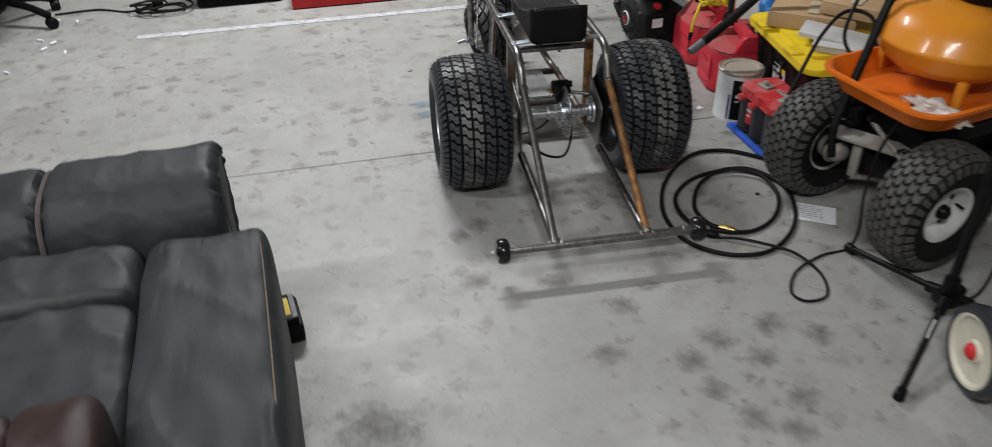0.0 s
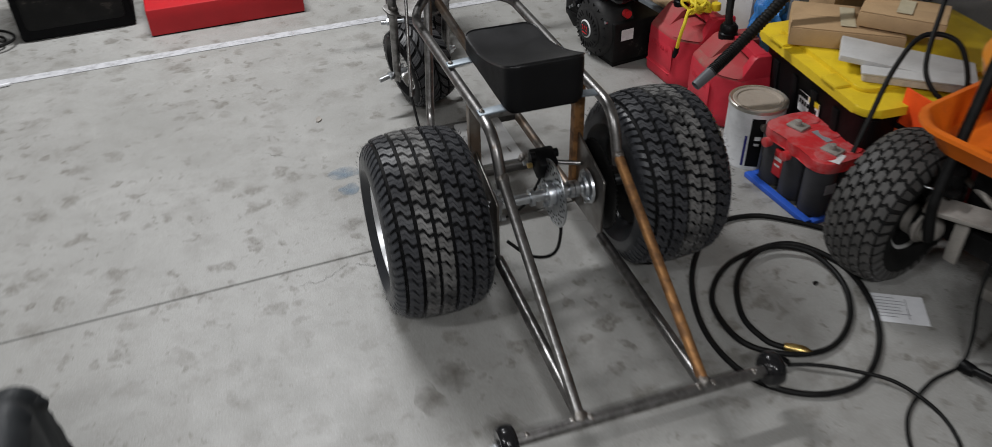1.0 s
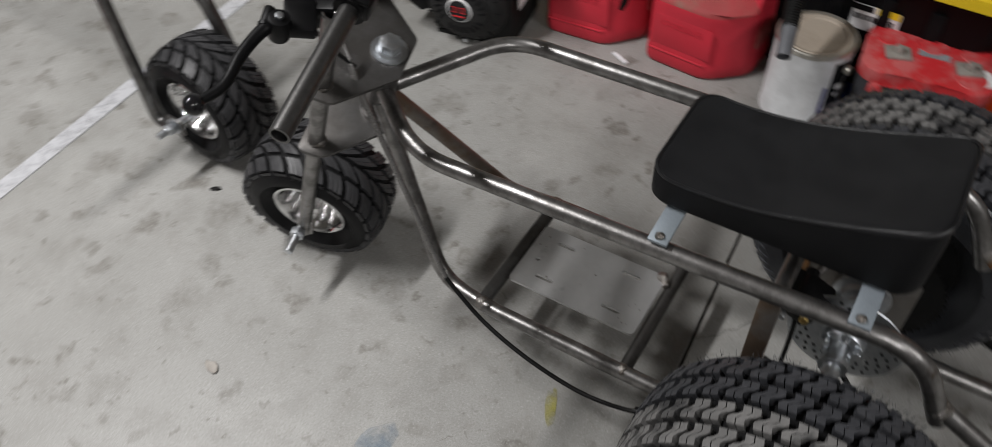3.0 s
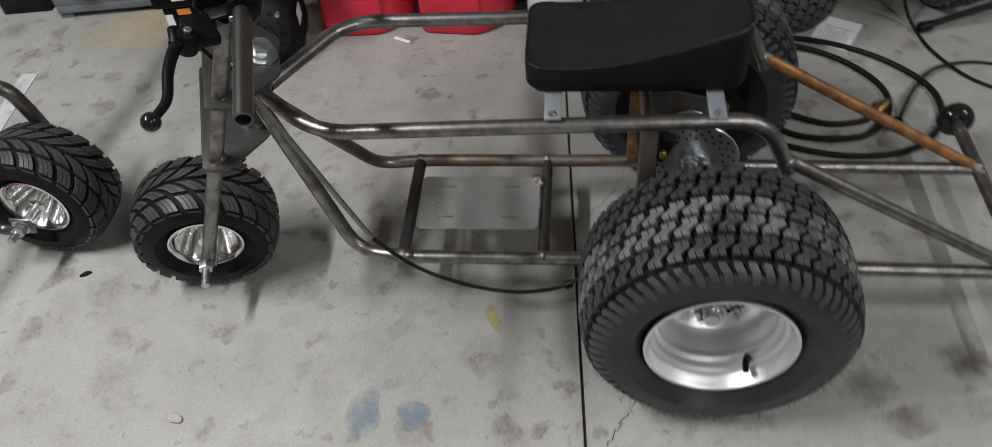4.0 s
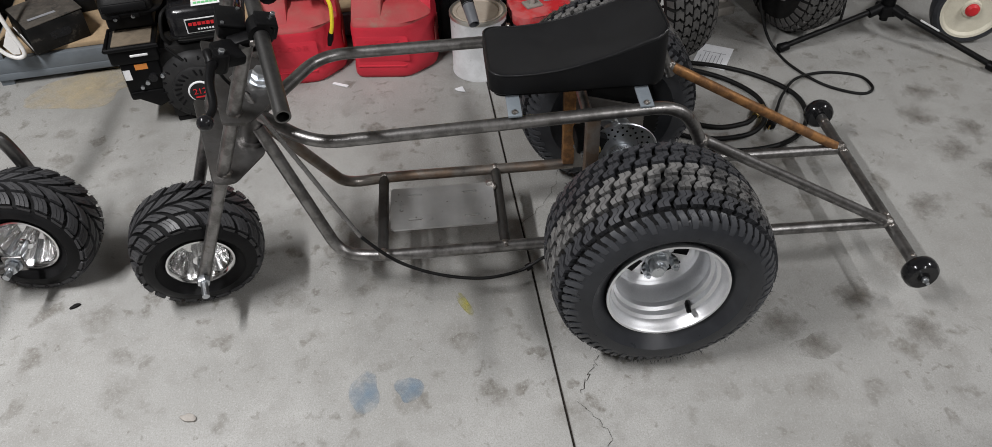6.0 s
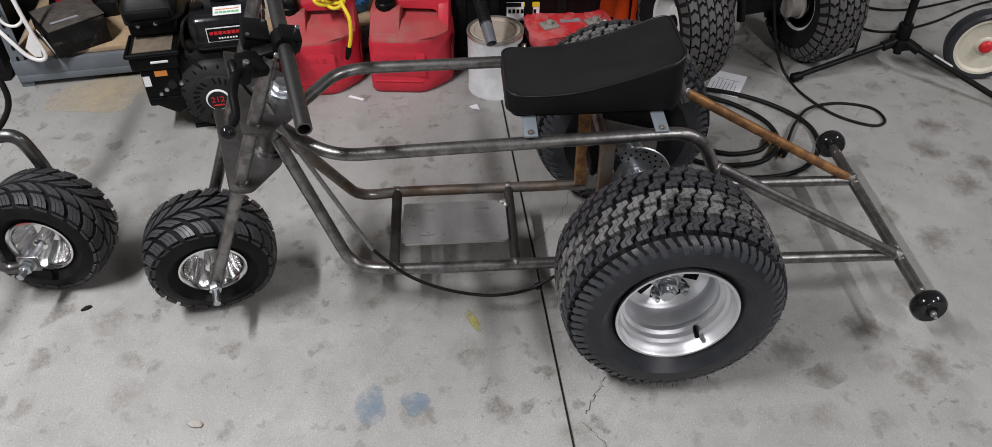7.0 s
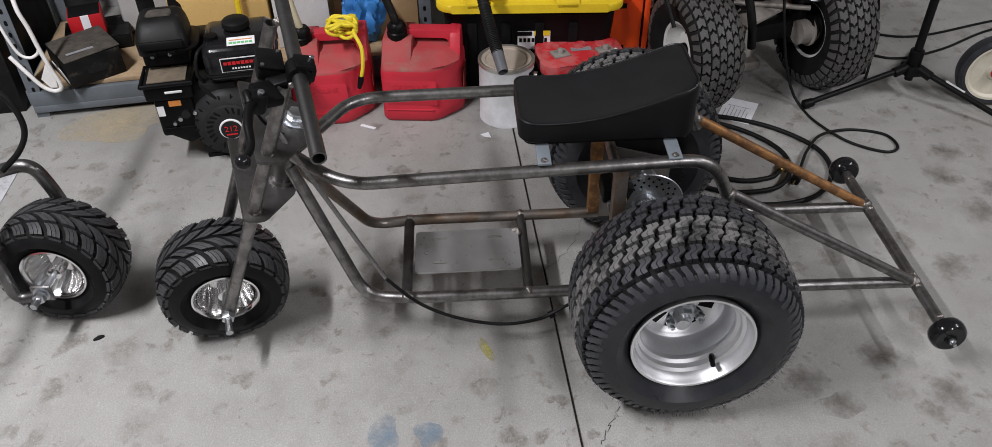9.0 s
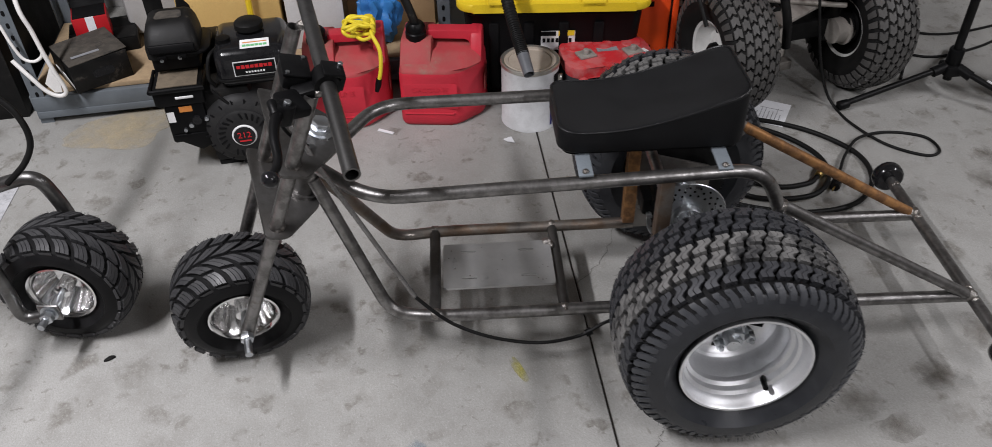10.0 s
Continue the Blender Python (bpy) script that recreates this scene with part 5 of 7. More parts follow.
    part("bolt", rod((-0.177, -0.047, 0.312), (-0.177, -0.053, 0.312), 0.005), "zinc", air)
    tray = part("filter_tray", box(0.125, 0.11, 0.05, 0.008, (-0.152, -0.055, 0.235)), "black_plastic", e)
    part("dust_layer", box(0.10, 0.085, 0.004, 0.001, (-0.152, -0.055, 0.2612)), "tray_dust", tray, "thick tan dust on the tray")
    part("tray_rim", tube([(-0.217, -0.112, 0.258), (-0.087, -0.112, 0.258), (-0.087, 0.0, 0.258), (-0.217, 0.0, 0.258), (-0.217, -0.112, 0.258)], 0.006, 8), "black_plastic", tray)
    part("choke_tab", box(0.045, 0.004, 0.007, 0.002, (-0.137, -0.116, 0.238)), "print_white", tray)
    pan = part("control_panel", box(0.10, 0.09, 0.115, 0.008, (-0.147, -0.06, 0.155)), "black_plastic", e)
    part("label", box(0.018, 0.001, 0.03, 0, (-0.184, -0.1055, 0.178)), "print_white", pan)
    part("label", box(0.032, 0.001, 0.016, 0, (-0.144, -0.1055, 0.198)), "print_orange", pan)
    part("control_knob", rod((-0.122, -0.1, 0.165), (-0.122, -0.115, 0.165), 0.012), "black_gloss", pan)
    part("bolt", rod((-0.140, -0.1, 0.15), (-0.140, -0.112, 0.15), 0.006), "zinc", pan)
    part("bolt", rod((-0.157, -0.1, 0.138), (-0.157, -0.112, 0.138), 0.005), "zinc", pan)
    bm = slab([(-0.192, 0.125), (-0.095, 0.125), (-0.100, 0.085), (-0.128, 0.072), (-0.182, 0.108)], -0.05, 0.05, 0.004)
    bmesh.ops.transform(bm, matrix=Matrix.Translation((0, -0.06, 0)) @ Matrix.Rotation(radians(90), 4, "X"), verts=bm.verts)
    part("fuel_bowl_guard", bm, "black_plastic", e)
    part("muffler", box(0.12, 0.09, 0.09, 0.015, (-0.10, 0.14, 0.24)), "black_steel", e)
    part("kill_switch", rod((0.105, -0.05, 0.20), (0.125, -0.05, 0.20), 0.014), "print_red", e, "red switch button")
    part("label", box(0.001, 0.05, 0.04, 0, (0.1135, -0.04, 0.12)), "print_white", e)
    part("fuel_line", tube(smooth_path([(-0.04, -0.05, 0.33), (-0.06, -0.08, 0.32), (-0.07, -0.09, 0.27), (-0.06, -0.08, 0.24)]), 0.005, 8), "hose_rubber", e)
    part("linkage", tube([(-0.07, -0.10, 0.24), (-0.035, -0.11, 0.20)], 0.004, 8), "black_steel", e)


make_engine()


# ---- petrol cans ----
def make_can(at, spout, label):
    c = thing("petrol_can", at, label, "petrol can", "petrol cans")
    W, D = 0.240, 0.200

    def ring(kx, ky, r, z, y0=None, cut=0.075):
        w, d0, d1 = W * kx / 2, (-D * ky / 2 if y0 is None else y0), D * ky / 2
        k = cut if y0 is None else cut * 0.55
        return [bm.verts.new((x, y, z)) for x, y in round_poly([(-w, d0), (w - k, d0), (w, d0 + k), (w, d1), (-w, d1)], r)]

    bm = bmesh.new()
    rings = [ring(kx, ky, r, z) for z, kx, ky, r in ((0.0, 0.93, 0.92, 0.022), (0.005, 0.975, 0.97, 0.026), (0.014, 1.0, 1.0, 0.028), (0.040, 1.0, 1.0, 0.028), (0.045, 0.985, 0.985, 0.027), (0.155, 0.985, 0.985, 0.027), (0.168, 0.975, 0.97, 0.027), (0.176, 0.955, 0.94, 0.026))]
    rings += [ring(kx, 0.96, 0.014, z, y0) for z, y0, kx in ((0.181, -0.084, 0.94), (0.203, -0.042, 0.925), (0.208, -0.030, 0.90))]
    n = len(rings[0])
    for a, b in zip(rings, rings[1:]):
        for i in range(n):
            bm.faces.new((a[i], a[(i + 1) % n], b[(i + 1) % n], b[i]))
    bm.faces.new(rings[0][::-1])
    bm.faces.new(rings[-1])
    body = part("body", bm, ["gas_red", "gas_dust"], c, "moulded red plastic body")
    for f in body.data.polygons:
        if f.center.z > 0.158 and f.normal.z > 0.35:
            f.material_index = 1
    # cap boss, handle bridge and the shoulder that carries it
    boss = slab([(-0.088, 0.172), (-0.030, 0.230), (-0.018, 0.236), (0.090, 0.236), (0.092, 0.158)], -0.114, -0.026, 0.006, axis="X")
    part("cap_boss", boss, "gas_dust", c, "dusty sloping shoulder under the cap")
    part("handle", slab(round_poly([(-0.045, 0.225), (-0.045, 0.250), (0.100, 0.250), (0.112, 0.236), (0.113, 0.16), (0.078, 0.16), (0.078, 0.216), (0.068, 0.225)], 0.007, 3), -0.046, -0.006, 0.006), "gas_red", c,
         "flat bridge handle over a dusty recess", at=pose(0, 0, 0, 90, 0, 0))
    part("grip_side", slab([(-0.040, 0.17), (0.0, 0.238), (0.012, 0.248), (0.088, 0.248), (0.092, 0.17)], 0.080, 0.114, 0.007, axis="X"), "gas_red", c)
    part("rib", tube([(-0.105, -0.0995, 0.042), (0.032, -0.0995, 0.042), (0.108, -0.024, 0.042)], 0.003, 8), "gas_red", c)
    part("label_panel", slab(rounded(0.15, 0.082, 0.006, 3), 0, 0.0008, 0.0003), "gas_red", c, at=pose(-0.028, -0.0978, 0.098, 90, 0, 0))
    txt = text_mesh("GASOLINE", 0.022, "gas_red", c, pose(-0.03, -0.0990, 0.118, 90, 0, 0), "embossed_lettering", 0.0008)
    pane = slab(rounded(0.055, 0.10, 0.012, 4), 0.0, 0.003, 0.0012)
    part("side_recess", pane, "gas_dust", c, at=pose(0.1175, 0.03, 0.10, 0, 90, 0))
    neck = lathe([(0.0, 0.228), (0.03, 0.228), (0.03, 0.248), (0.026, 0.252), (0.028, 0.254), (0.028, 0.268), (0.02, 0.278), (0.0, 0.278)], 12, "Z", at=(-0.072, 0.0, 0))
    part("screw_collar", neck, "black_plastic", c, "black ribbed screw collar")
    if spout == "cream":
        part("spout", tube(smooth_path([(-0.072, 0.0, 0.27), (-0.084, -0.002, 0.33), (-0.10, 0.005, 0.42), (-0.122, 0.01, 0.5)]), 0.011, 12), "tan_hose", c, "cream plastic spout")
        part("vent_cap", lathe([(0.0, 0.288), (0.014, 0.288), (0.016, 0.283), (0.016, 0.266), (0.0, 0.266)], 18, "Z", at=(0.075, 0.03, 0)), "yellow", c, "yellow vent cap")
    else:
        part("spout", tube(smooth_path([(-0.072, 0.0, 0.27), (-0.082, -0.002, 0.31), (-0.105, 0.01, 0.36), (-0.14, 0.03, 0.40)]), 0.012, 12), "black_dusty", c, "dusty black spout")
    return c


make_can(pose(0.908, 0.716, 0, 0, 0, SIDE), "cream", "red plastic petrol can with a cream spout")
make_can(pose(0.891, 0.440, 0, 0, 0, SIDE - 9), "black", "dusty red plastic petrol can with a black spout, on the floor")
g = random.Random(5)
loop = []
for i in range(40):
    a = i * 0.9
    loop.append((0.875 + 0.030 * math.sin(a * 1.3) + g.uniform(-0.006, 0.006), 0.665 + 0.042 * math.cos(a), 0.285 + 0.020 * math.sin(a + 0.4 * math.sin(i))))
cord = thing("extension_cord", Matrix(), "bundled yellow power cord looped over the petrol can handle", "cord")
part("coil", tube(smooth_path(loop, 6), 0.0052, 8), "yellow_cord", cord)
part("tail", tube(smooth_path([loop[-1], (0.835, 0.63, 0.285), (0.805, 0.612, 0.25), (0.794, 0.614, 0.20), (0.795, 0.622, 0.165)]), 0.0056, 8), "yellow_cord", cord)
part("plug", tube([(0.795, 0.622, 0.168), (0.795, 0.626, 0.150), (0.793, 0.632, 0.13)], 0.008, 10, taper=[1, 1.1, 0.7]), "black_plastic", cord)


# ---- paint tin, battery, tote ----
tin = thing("paint_tin", pose(0.807, 0.200, 0), "dusty white paint tin with a closed lid", "paint tin")
part("body", lathe([(0.0, 0.002), (0.079, 0.002), (0.0825, 0.0), (0.0825, 0.006), (0.081, 0.009), (0.081, 0.178), (0.0825, 0.181), (0.0825, 0.187), (0.079, 0.187), (0.079, 0.178), (0.0, 0.178)], 48, "Z"), "white_paint", tin)
part("rim", lathe([(0.0835, 0.182), (0.0835, 0.191), (0.080, 0.193), (0.074, 0.191), (0.073, 0.186)], 48, "Z", closed=True), "tin_rim", tin)
part("lid", lathe([(0.0, 0.1865), (0.06, 0.1865), (0.062, 0.190), (0.070, 0.1915), (0.0735, 0.189), (0.074, 0.182), (0.0, 0.182)], 48, "Z"), "tin", tin, "dusty tan lid")


def wrap(r, z0, z1, a0, a1, n=16):
    bm = bmesh.new()
    rows = [[bm.verts.new((rr * math.cos(radians(a0 + (a1 - a0) * i / n)), rr * math.sin(radians(a0 + (a1 - a0) * i / n)), z)) for z in (z0, z1)] for rr in (r, r + 0.0008) for i in range(n + 1)]
    k = n + 1
    for i in range(n):
        bm.faces.new((rows[i][0], rows[i + 1][0], rows[i + 1][1], rows[i][1]))
        bm.faces.new((rows[k + i][0], rows[k + i][1], rows[k + i + 1][1], rows[k + i + 1][0]))
    return bm


part("label_band", wrap(0.0814, 0.012, 0.168, 226, 252), "dark_gap", tin, "black label panel")
part("label_band", wrap(0.0818, 0.012, 0.11, 217, 222), "print_blue", tin)
part("label_text", wrap(0.0824, 0.10, 0.112, 236, 248), "print_white", tin)
part("label_text", wrap(0.0824, 0.082, 0.090, 236, 246), "print_white", tin)
part("label_text", wrap(0.0818, 0.03, 0.055, 258, 270), "print_grey", tin)
part("label_band", wrap(0.0816, 0.10, 0.168, 258, 300), "dark_gap", tin)
part("handle_ear", rod((-0.082 * math.cos(radians(70)), -0.082 * math.sin(radians(70)), 0.145), (-0.092 * math.cos(radians(70)), -0.092 * math.sin(radians(70)), 0.145), 0.011), "tin_rim", tin)

bat = thing("car_battery", pose(0.836, -0.022, 0, 0, 0, -88), "dusty red-topped car battery with round charcoal cells", "battery")
for i in range(3):
    for j in range(2):
        part("cell", rod((-0.083 + 0.083 * i, -0.042 + 0.084 * j, 0.012), (-0.083 + 0.083 * i, -0.042 + 0.084 * j, 0.158), 0.0415, seg=28), "bat_dark", bat)
out = []
for cx, cy in ((0.083, 0.042), (0, 0.042), (-0.083, 0.042), (-0.083, -0.042), (0, -0.042), (0.083, -0.042)):
    base = math.atan2(cy * 1.6, cx)
    for k in range(-4, 5):
        a = base + radians(15 * k * (1.0 if cx else 0.62))
        out.append((cx + 0.0445 * math.cos(a), cy + 0.0445 * math.sin(a)))
top_case = part("top_case", slab(out, 0.15, 0.182, 0.006), "bat_red", bat, "dusty red moulded top")
for x, y in ((-0.083, 0.042), (0.083, 0.042), (0.0, 0.042), (0.083, -0.042)):
    part("cell_cap", lathe([(0.0, 0.181), (0.030, 0.181), (0.028, 0.1845), (0.0, 0.1850)], 28, "Z", at=(x, y, 0)), "bat_red", top_case)
part("foot_strap", box(0.262, 0.022, 0.016, 0.003, (-0.004, -0.092, 0.008)), "blue", bat, "blue plastic foot")
part("foot_strap", box(0.020, 0.17, 0.012, 0.003, (-0.125, 0.004, 0.007)), "blue", bat)
part("foot_strap", box(0.020, 0.17, 0.012, 0.003, (0.125, 0.004, 0.007)), "blue", bat)
for x in (-0.062, 0.074):
    part("lead_plate", box(0.05, 0.042, 0.007, 0.002, (x, -0.012, 0.1855), turn=Matrix.Rotation(0.25, 4, "Z")), "grey_metal", bat, "dull grey lead clamp")
    part("terminal", rod((x, -0.014, 0.182), (x, -0.014, 0.203), 0.0095, 0.008, bevel=0.001), "grey_metal", bat)
part("sticker", box(0.03, 0.05, 0.001, 0, (0.108, -0.028, 0.1832), turn=Matrix.Rotation(0.5, 4, "Z")), "print_white", bat)
part("sticker", box(0.06, 0.020, 0.001, 0, (0.006, 0.012, 0.1830)), "print_grey", bat)
for x in (-0.083, -0.005):
    part("side_terminal", rod((x, -0.078, 0.142), (x, -0.100, 0.142), 0.014, seg=18, bevel=0.002), "bat_red", bat)
label_block = part("label", box(0.036, 0.012, 0.080, 0.003, (-0.0415, -0.072, 0.092)), "print_red", bat, "red label between two cells")
part("label_bar", box(0.028, 0.001, 0.010, 0, (-0.0415, -0.0785, 0.106)), "print_white", label_block)
part("label_bar", box(0.020, 0.001, 0.006, 0, (-0.0415, -0.0785, 0.086)), "print_white", label_block)
part("side_label", box(0.001, 0.034, 0.030, 0, (0.1252, -0.042, 0.100)), "print_grey", bat)

TOTE = pose(1.190, 0.110, 0, 0, 0, -6)
tote = thing("storage_tote", TOTE, "large black storage tote with a yellow lid", "storage tote")
bm = bmesh.new()
rings = []
for z, k in ((0.0, 0.90), (0.01, 0.915), (0.15, 0.95), (0.27, 0.985), (0.275, 1.0), (0.30, 1.0)):
    rings.append([bm.verts.new((x, y, z)) for x, y in rounded(0.58 * k, 0.52 * k, 0.045, 5, 0, -0.02)])
n = len(rings[0])
for a, b in zip(rings, rings[1:]):
    for i in range(n):
        bm.faces.new((a[i], a[(i + 1) % n], b[(i + 1) % n], b[i]))
bm.faces.new(rings[0][::-1])
bm.faces.new(rings[-1])
tote_body = part("body", bm, "tote", tote)
for y in (-0.15, -0.05, 0.05, 0.15):
    part("rib", box(0.012, 0.03, 0.22, 0.005, (-0.276, y, 0.14), turn=Matrix.Rotation(radians(-4), 4, "Y")), "tote", tote_body)
lid = part("lid", slab(rounded(0.63, 0.55, 0.05, 6, 0, -0.02), 0.293, 0.318, 0.007), "yellow", tote, "bright yellow plastic lid")
part("lid_panel", slab(rounded(0.54, 0.42, 0.04, 6), 0.316, 0.330, 0.005), "yellow", lid)
for y in (-0.13, 0.13):
    part("latch_tab", box(0.05, 0.07, 0.022, 0.005, (-0.29, y, 0.315)), "yellow", lid)
LT = Matrix.Rotation(radians(-4), 4, "Y")
sticker = part("label", box(0.001, 0.098, 0.062, 0, (-0.2835, -0.034, 0.191), turn=LT), "print_white", tote, "white label with black and yellow print")
part("label_block", box(0.001, 0.046, 0.016, 0, (-0.2862, -0.058, 0.215), turn=LT), "yellow", sticker)
part("label_block", box(0.001, 0.044, 0.014, 0, (-0.2862, -0.006, 0.214), turn=LT), "dark_gap", sticker)
for i in range(7):
    part("label_bar", box(0.001, 0.008, 0.013, 0, (-0.2846, 0.006 - 0.0125 * i, 0.192), turn=LT), "dark_gap", sticker)
for i in range(3):
    part("label_bar", box(0.001, 0.008, 0.012, 0, (-0.2836, -0.046 - 0.0115 * i, 0.175), turn=LT), "dark_gap", sticker)


def carton(at, sx, sy, sz, label, material="card", name="cardboard_box"):
    c = thing(name, at, label, "box")
    part("box_body", box(sx, sy, sz, 0.002, (0, 0, sz / 2)), material, c)
    part("flap", box(sx * 0.98, sy * 0.48, 0.003, 0.0008, (0, -sy * 0.25, sz + 0.003), turn=Matrix.Rotation(radians(1.5), 4, "X")), material, c)
    part("flap", box(sx * 0.98, sy * 0.48, 0.003, 0.0008, (0, sy * 0.25, sz + 0.0025)), material, c)
    part("tape", box(0.04, sy * 0.7, 0.0006, 0, (0.0, 0, sz + 0.0078)), "tan_hose", c)
    return c


carton(pose(1.07, 0.21, 0.331, 0, 0, -38), 0.30, 0.19, 0.05, "flat brown cardboard box lying on the yellow lid")
carton(pose(1.17, 0.11, 0.392, 0, 0, -50), 0.22, 0.14, 0.04, "small brown cardboard box on top of another")
carton(pose(1.27, 0.19, 0.440, 0, 0, -30), 0.40, 0.10, 0.05, "long brown cardboard box on the pile")
bm = slab(rounded(0.34, 0.13, 0.004, 2), 0.0, 0.016, 0.002)
solid("board", bm, "white_box", pose(1.08, -0.02, 0.345, 0, 5, -42), "off-white board lying on the tote lid", "panel")
frame_box = thing("clear_tray", pose(1.04, -0.085, 0.331, 0, 0, -40), "shallow clear plastic tray of parts on the tote lid", "tray")
part("tray_wall", slab(rounded(0.24, 0.06, 0.008, 3), 0.0, 0.022, 0.003), "poly", frame_box)
part("tray_rim", box(0.25, 0.07, 0.006, 0.002, (0, 0, 0.024)), "white_box", frame_box)

# corrugated vacuum hose: comes down from the pile, its end hangs over the tin
vac_pts = smooth_path([(0.606, 0.231, 0.258), (0.675, 0.243, 0.297), (0.745, 0.256, 0.340), (0.86, 0.275, 0.42), (1.00, 0.305, 0.52), (1.15, 0.315, 0.565), (1.30, 0.29, 0.53), (1.37, 0.25, 0.50)], 14)
vac = thing("vacuum_hose", Matrix(), "black corrugated vacuum hose with a smooth grey end, draped over boxes", "hose")
cut = 10
fine = smooth_path(vac_pts[cut:], 4)
part("corrugated_tube", tube(fine, 0.0172, 14, taper=[1.0 if (i // 2) % 2 else 0.88 for i in range(len(fine))]), "hose_rubber", vac)
part("nozzle", tube(vac_pts[:cut + 2], 0.0155, 18, hollow=0.002, taper=[0.92 + 0.012 * i for i in range(cut + 2)]), "grey_plastic", vac, "smooth grey hose end")

# ---- steel shelf and what stands on it ----
SHELF = Matrix.Translation((0.962, 1.632, 0)) @ pose(0, 0, 0, 0, 0, 4.5) @ Matrix.Translation((-0.95, -1.605, 0))
shelf = thing("steel_shelf", SHELF, "grey bolted steel shelving with a chipboard deck", "shelf")
for x in (0.955, 1.42):
    for y, dy in ((1.605, -1), (0.375, 1)):
        bm = box(0.036, 0.003, 1.9, 0, (x + (0.018 if x < 1.2 else -0.018), y, 0.95))
        box(0.003, 0.036, 1.9, 0, (x, y + dy * 0.018, 0.95), bm=bm)
        post = part("post", bm, "shelf_grey", shelf)
        if x < 1.2:
            for k in range(10):
                part("keyhole", slab(rounded(0.009, 0.016, 0.0044, 3, y + dy * 0.019, 0.06 + 0.036 * k), x - 0.0022, x - 0.0016, axis="X"), "dark_gap", post)
part("beam", box(0.02, 1.23, 0.05, 0.002, (0.958, 0.99, 0.062)), "shelf_grey", shelf)
part("beam", box(0.008, 1.23, 0.022, 0.002, (0.950, 0.99, 0.030)), "shelf_grey", shelf)
part("beam", box(0.02, 1.23, 0.05, 0.002, (1.417, 0.99, 0.062)), "shelf_grey", shelf)
part("deck", box(0.44, 1.22, 0.014, 0.001, (1.188, 0.99, 0.094)), "chipboard", shelf, "dusty chipboard deck")
for y in (1.605, 0.375):
    part("cross_brace", box(0.45, 0.02, 0.05, 0.002, (1.188, y, 0.062)), "shelf_grey", shelf)
part("upper_deck", box(0.44, 1.22, 0.014, 0.001, (1.188, 0.99, 0.75)), "chipboard", shelf)
part("upper_beam", box(0.02, 1.23, 0.05, 0.002, (0.958, 0.99, 0.72)), "shelf_grey", shelf)
DECK = 0.1015

bx = thing("black_carton", SHELF @ pose(1.035, 1.435, DECK, 0, 0, SIDE + 30), "dusty black retail box with an oval window, on the shelf", "box")
part("box_body", box(0.165, 0.17, 0.085, 0.002, (0, 0, 0.0425)), "black_dusty", bx)
part("lid_flap", box(0.167, 0.17, 0.003, 0.001, (0.002, 0, 0.088), turn=Matrix.Rotation(radians(-2), 4, "Y")), "dust_dark", bx, "dusty lid")
part("window", slab(rounded(0.062, 0.026, 0.01, 4), 0, 0.001), "black_gloss", bx, at=pose(0.005, -0.0855, 0.042, 90, 0, 0))
part("label", box(0.08, 0.012, 0.001, 0, (-0.02, -0.045, 0.0902)), "print_grey", bx)
part("side_flap", box(0.003, 0.08, 0.06, 0.001, (-0.087, -0.035, 0.035), turn=Matrix.Rotation(radians(-14), 4, "Y")), "white_box", bx)
rb = thing("red_white_carton", SHELF @ pose(1.19, 1.445, DECK + 0.052, 0, 0, SIDE + 12), "open red box with a white stripe, on the shelf", "box")
part("box_body", box(0.10, 0.09, 0.075, 0.002, (0, 0, 0.0375)), "box_red", rb)
part("stripe", box(0.024, 0.0925, 0.0755, 0, (0.0, 0.0, 0.0375)), "white_paper", rb)
# dark sheet painted for the shaded inside of the open box
part("inside", box(0.092, 0.082, 0.002, 0, (0, 0, 0.0763)), "dark_gap", rb)
part("open_flap", box(0.1, 0.05, 0.002, 0, (0.0, 0.06, 0.095), turn=Matrix.Rotation(radians(50), 4, "X")), "dark_gap", rb)
carton(SHELF @ pose(1.23, 1.435, DECK, 0, 0, -80), 0.2, 0.16, 0.042, "low grey box under a red one on the shelf", "black_dusty", "grey_box")
solid("white_bin", box(0.2, 0.19, 0.24, 0.02, (0, 0, 0.12)), "white_box", SHELF @ pose(1.36, 1.27, DECK, 0, 0, -84), "dirty white plastic bin on the shelf", "bin")
solid("dark_board", box(0.016, 0.05, 0.55, 0.003, (0, 0, 0.275)), "black_dusty", SHELF @ pose(1.06, 1.225, DECK, 0, 6, 12), "dark narrow board leaning on the shelf", "board")
solid("dark_board", box(0.016, 0.04, 0.5, 0.003, (0, 0, 0.25)), "black_dusty", SHELF @ pose(1.09, 1.165, DECK, 6, 8, 12), "dark narrow board leaning on the shelf", "board")
carton(SHELF @ pose(1.22, 1.025, DECK, 0, 0, -90), 0.30, 0.22, 0.34, "stained yellowish cardboard box on the shelf", "card_yellow", "cardboard_box")
solid("yellow_strap", tube([(1.08, 0.965, DECK), (1.09, 0.955, 0.5)], 0.009, 8), "yellow", SHELF, "yellow and brown stick leaning against boxes", "stick")
carton(SHELF @ pose(1.16, 0.775, DECK, 0, 0, -88), 0.17, 0.2, 0.30, "tall white cardboard box with a dusty top on the shelf", "white_box", "white_carton")
carton(SHELF @ pose(1.28, 0.60, DECK, 0, 0, -92), 0.14, 0.2, 0.36, "brown cardboard box at the back of the shelf", "card")
carton(SHELF @ pose(1.24, 0.47, DECK, 0, 0, -88), 0.13, 0.22, 0.32, "brown cardboard box behind the petrol cans", "card")
g = random.Random(12)
bm = bmesh.new()
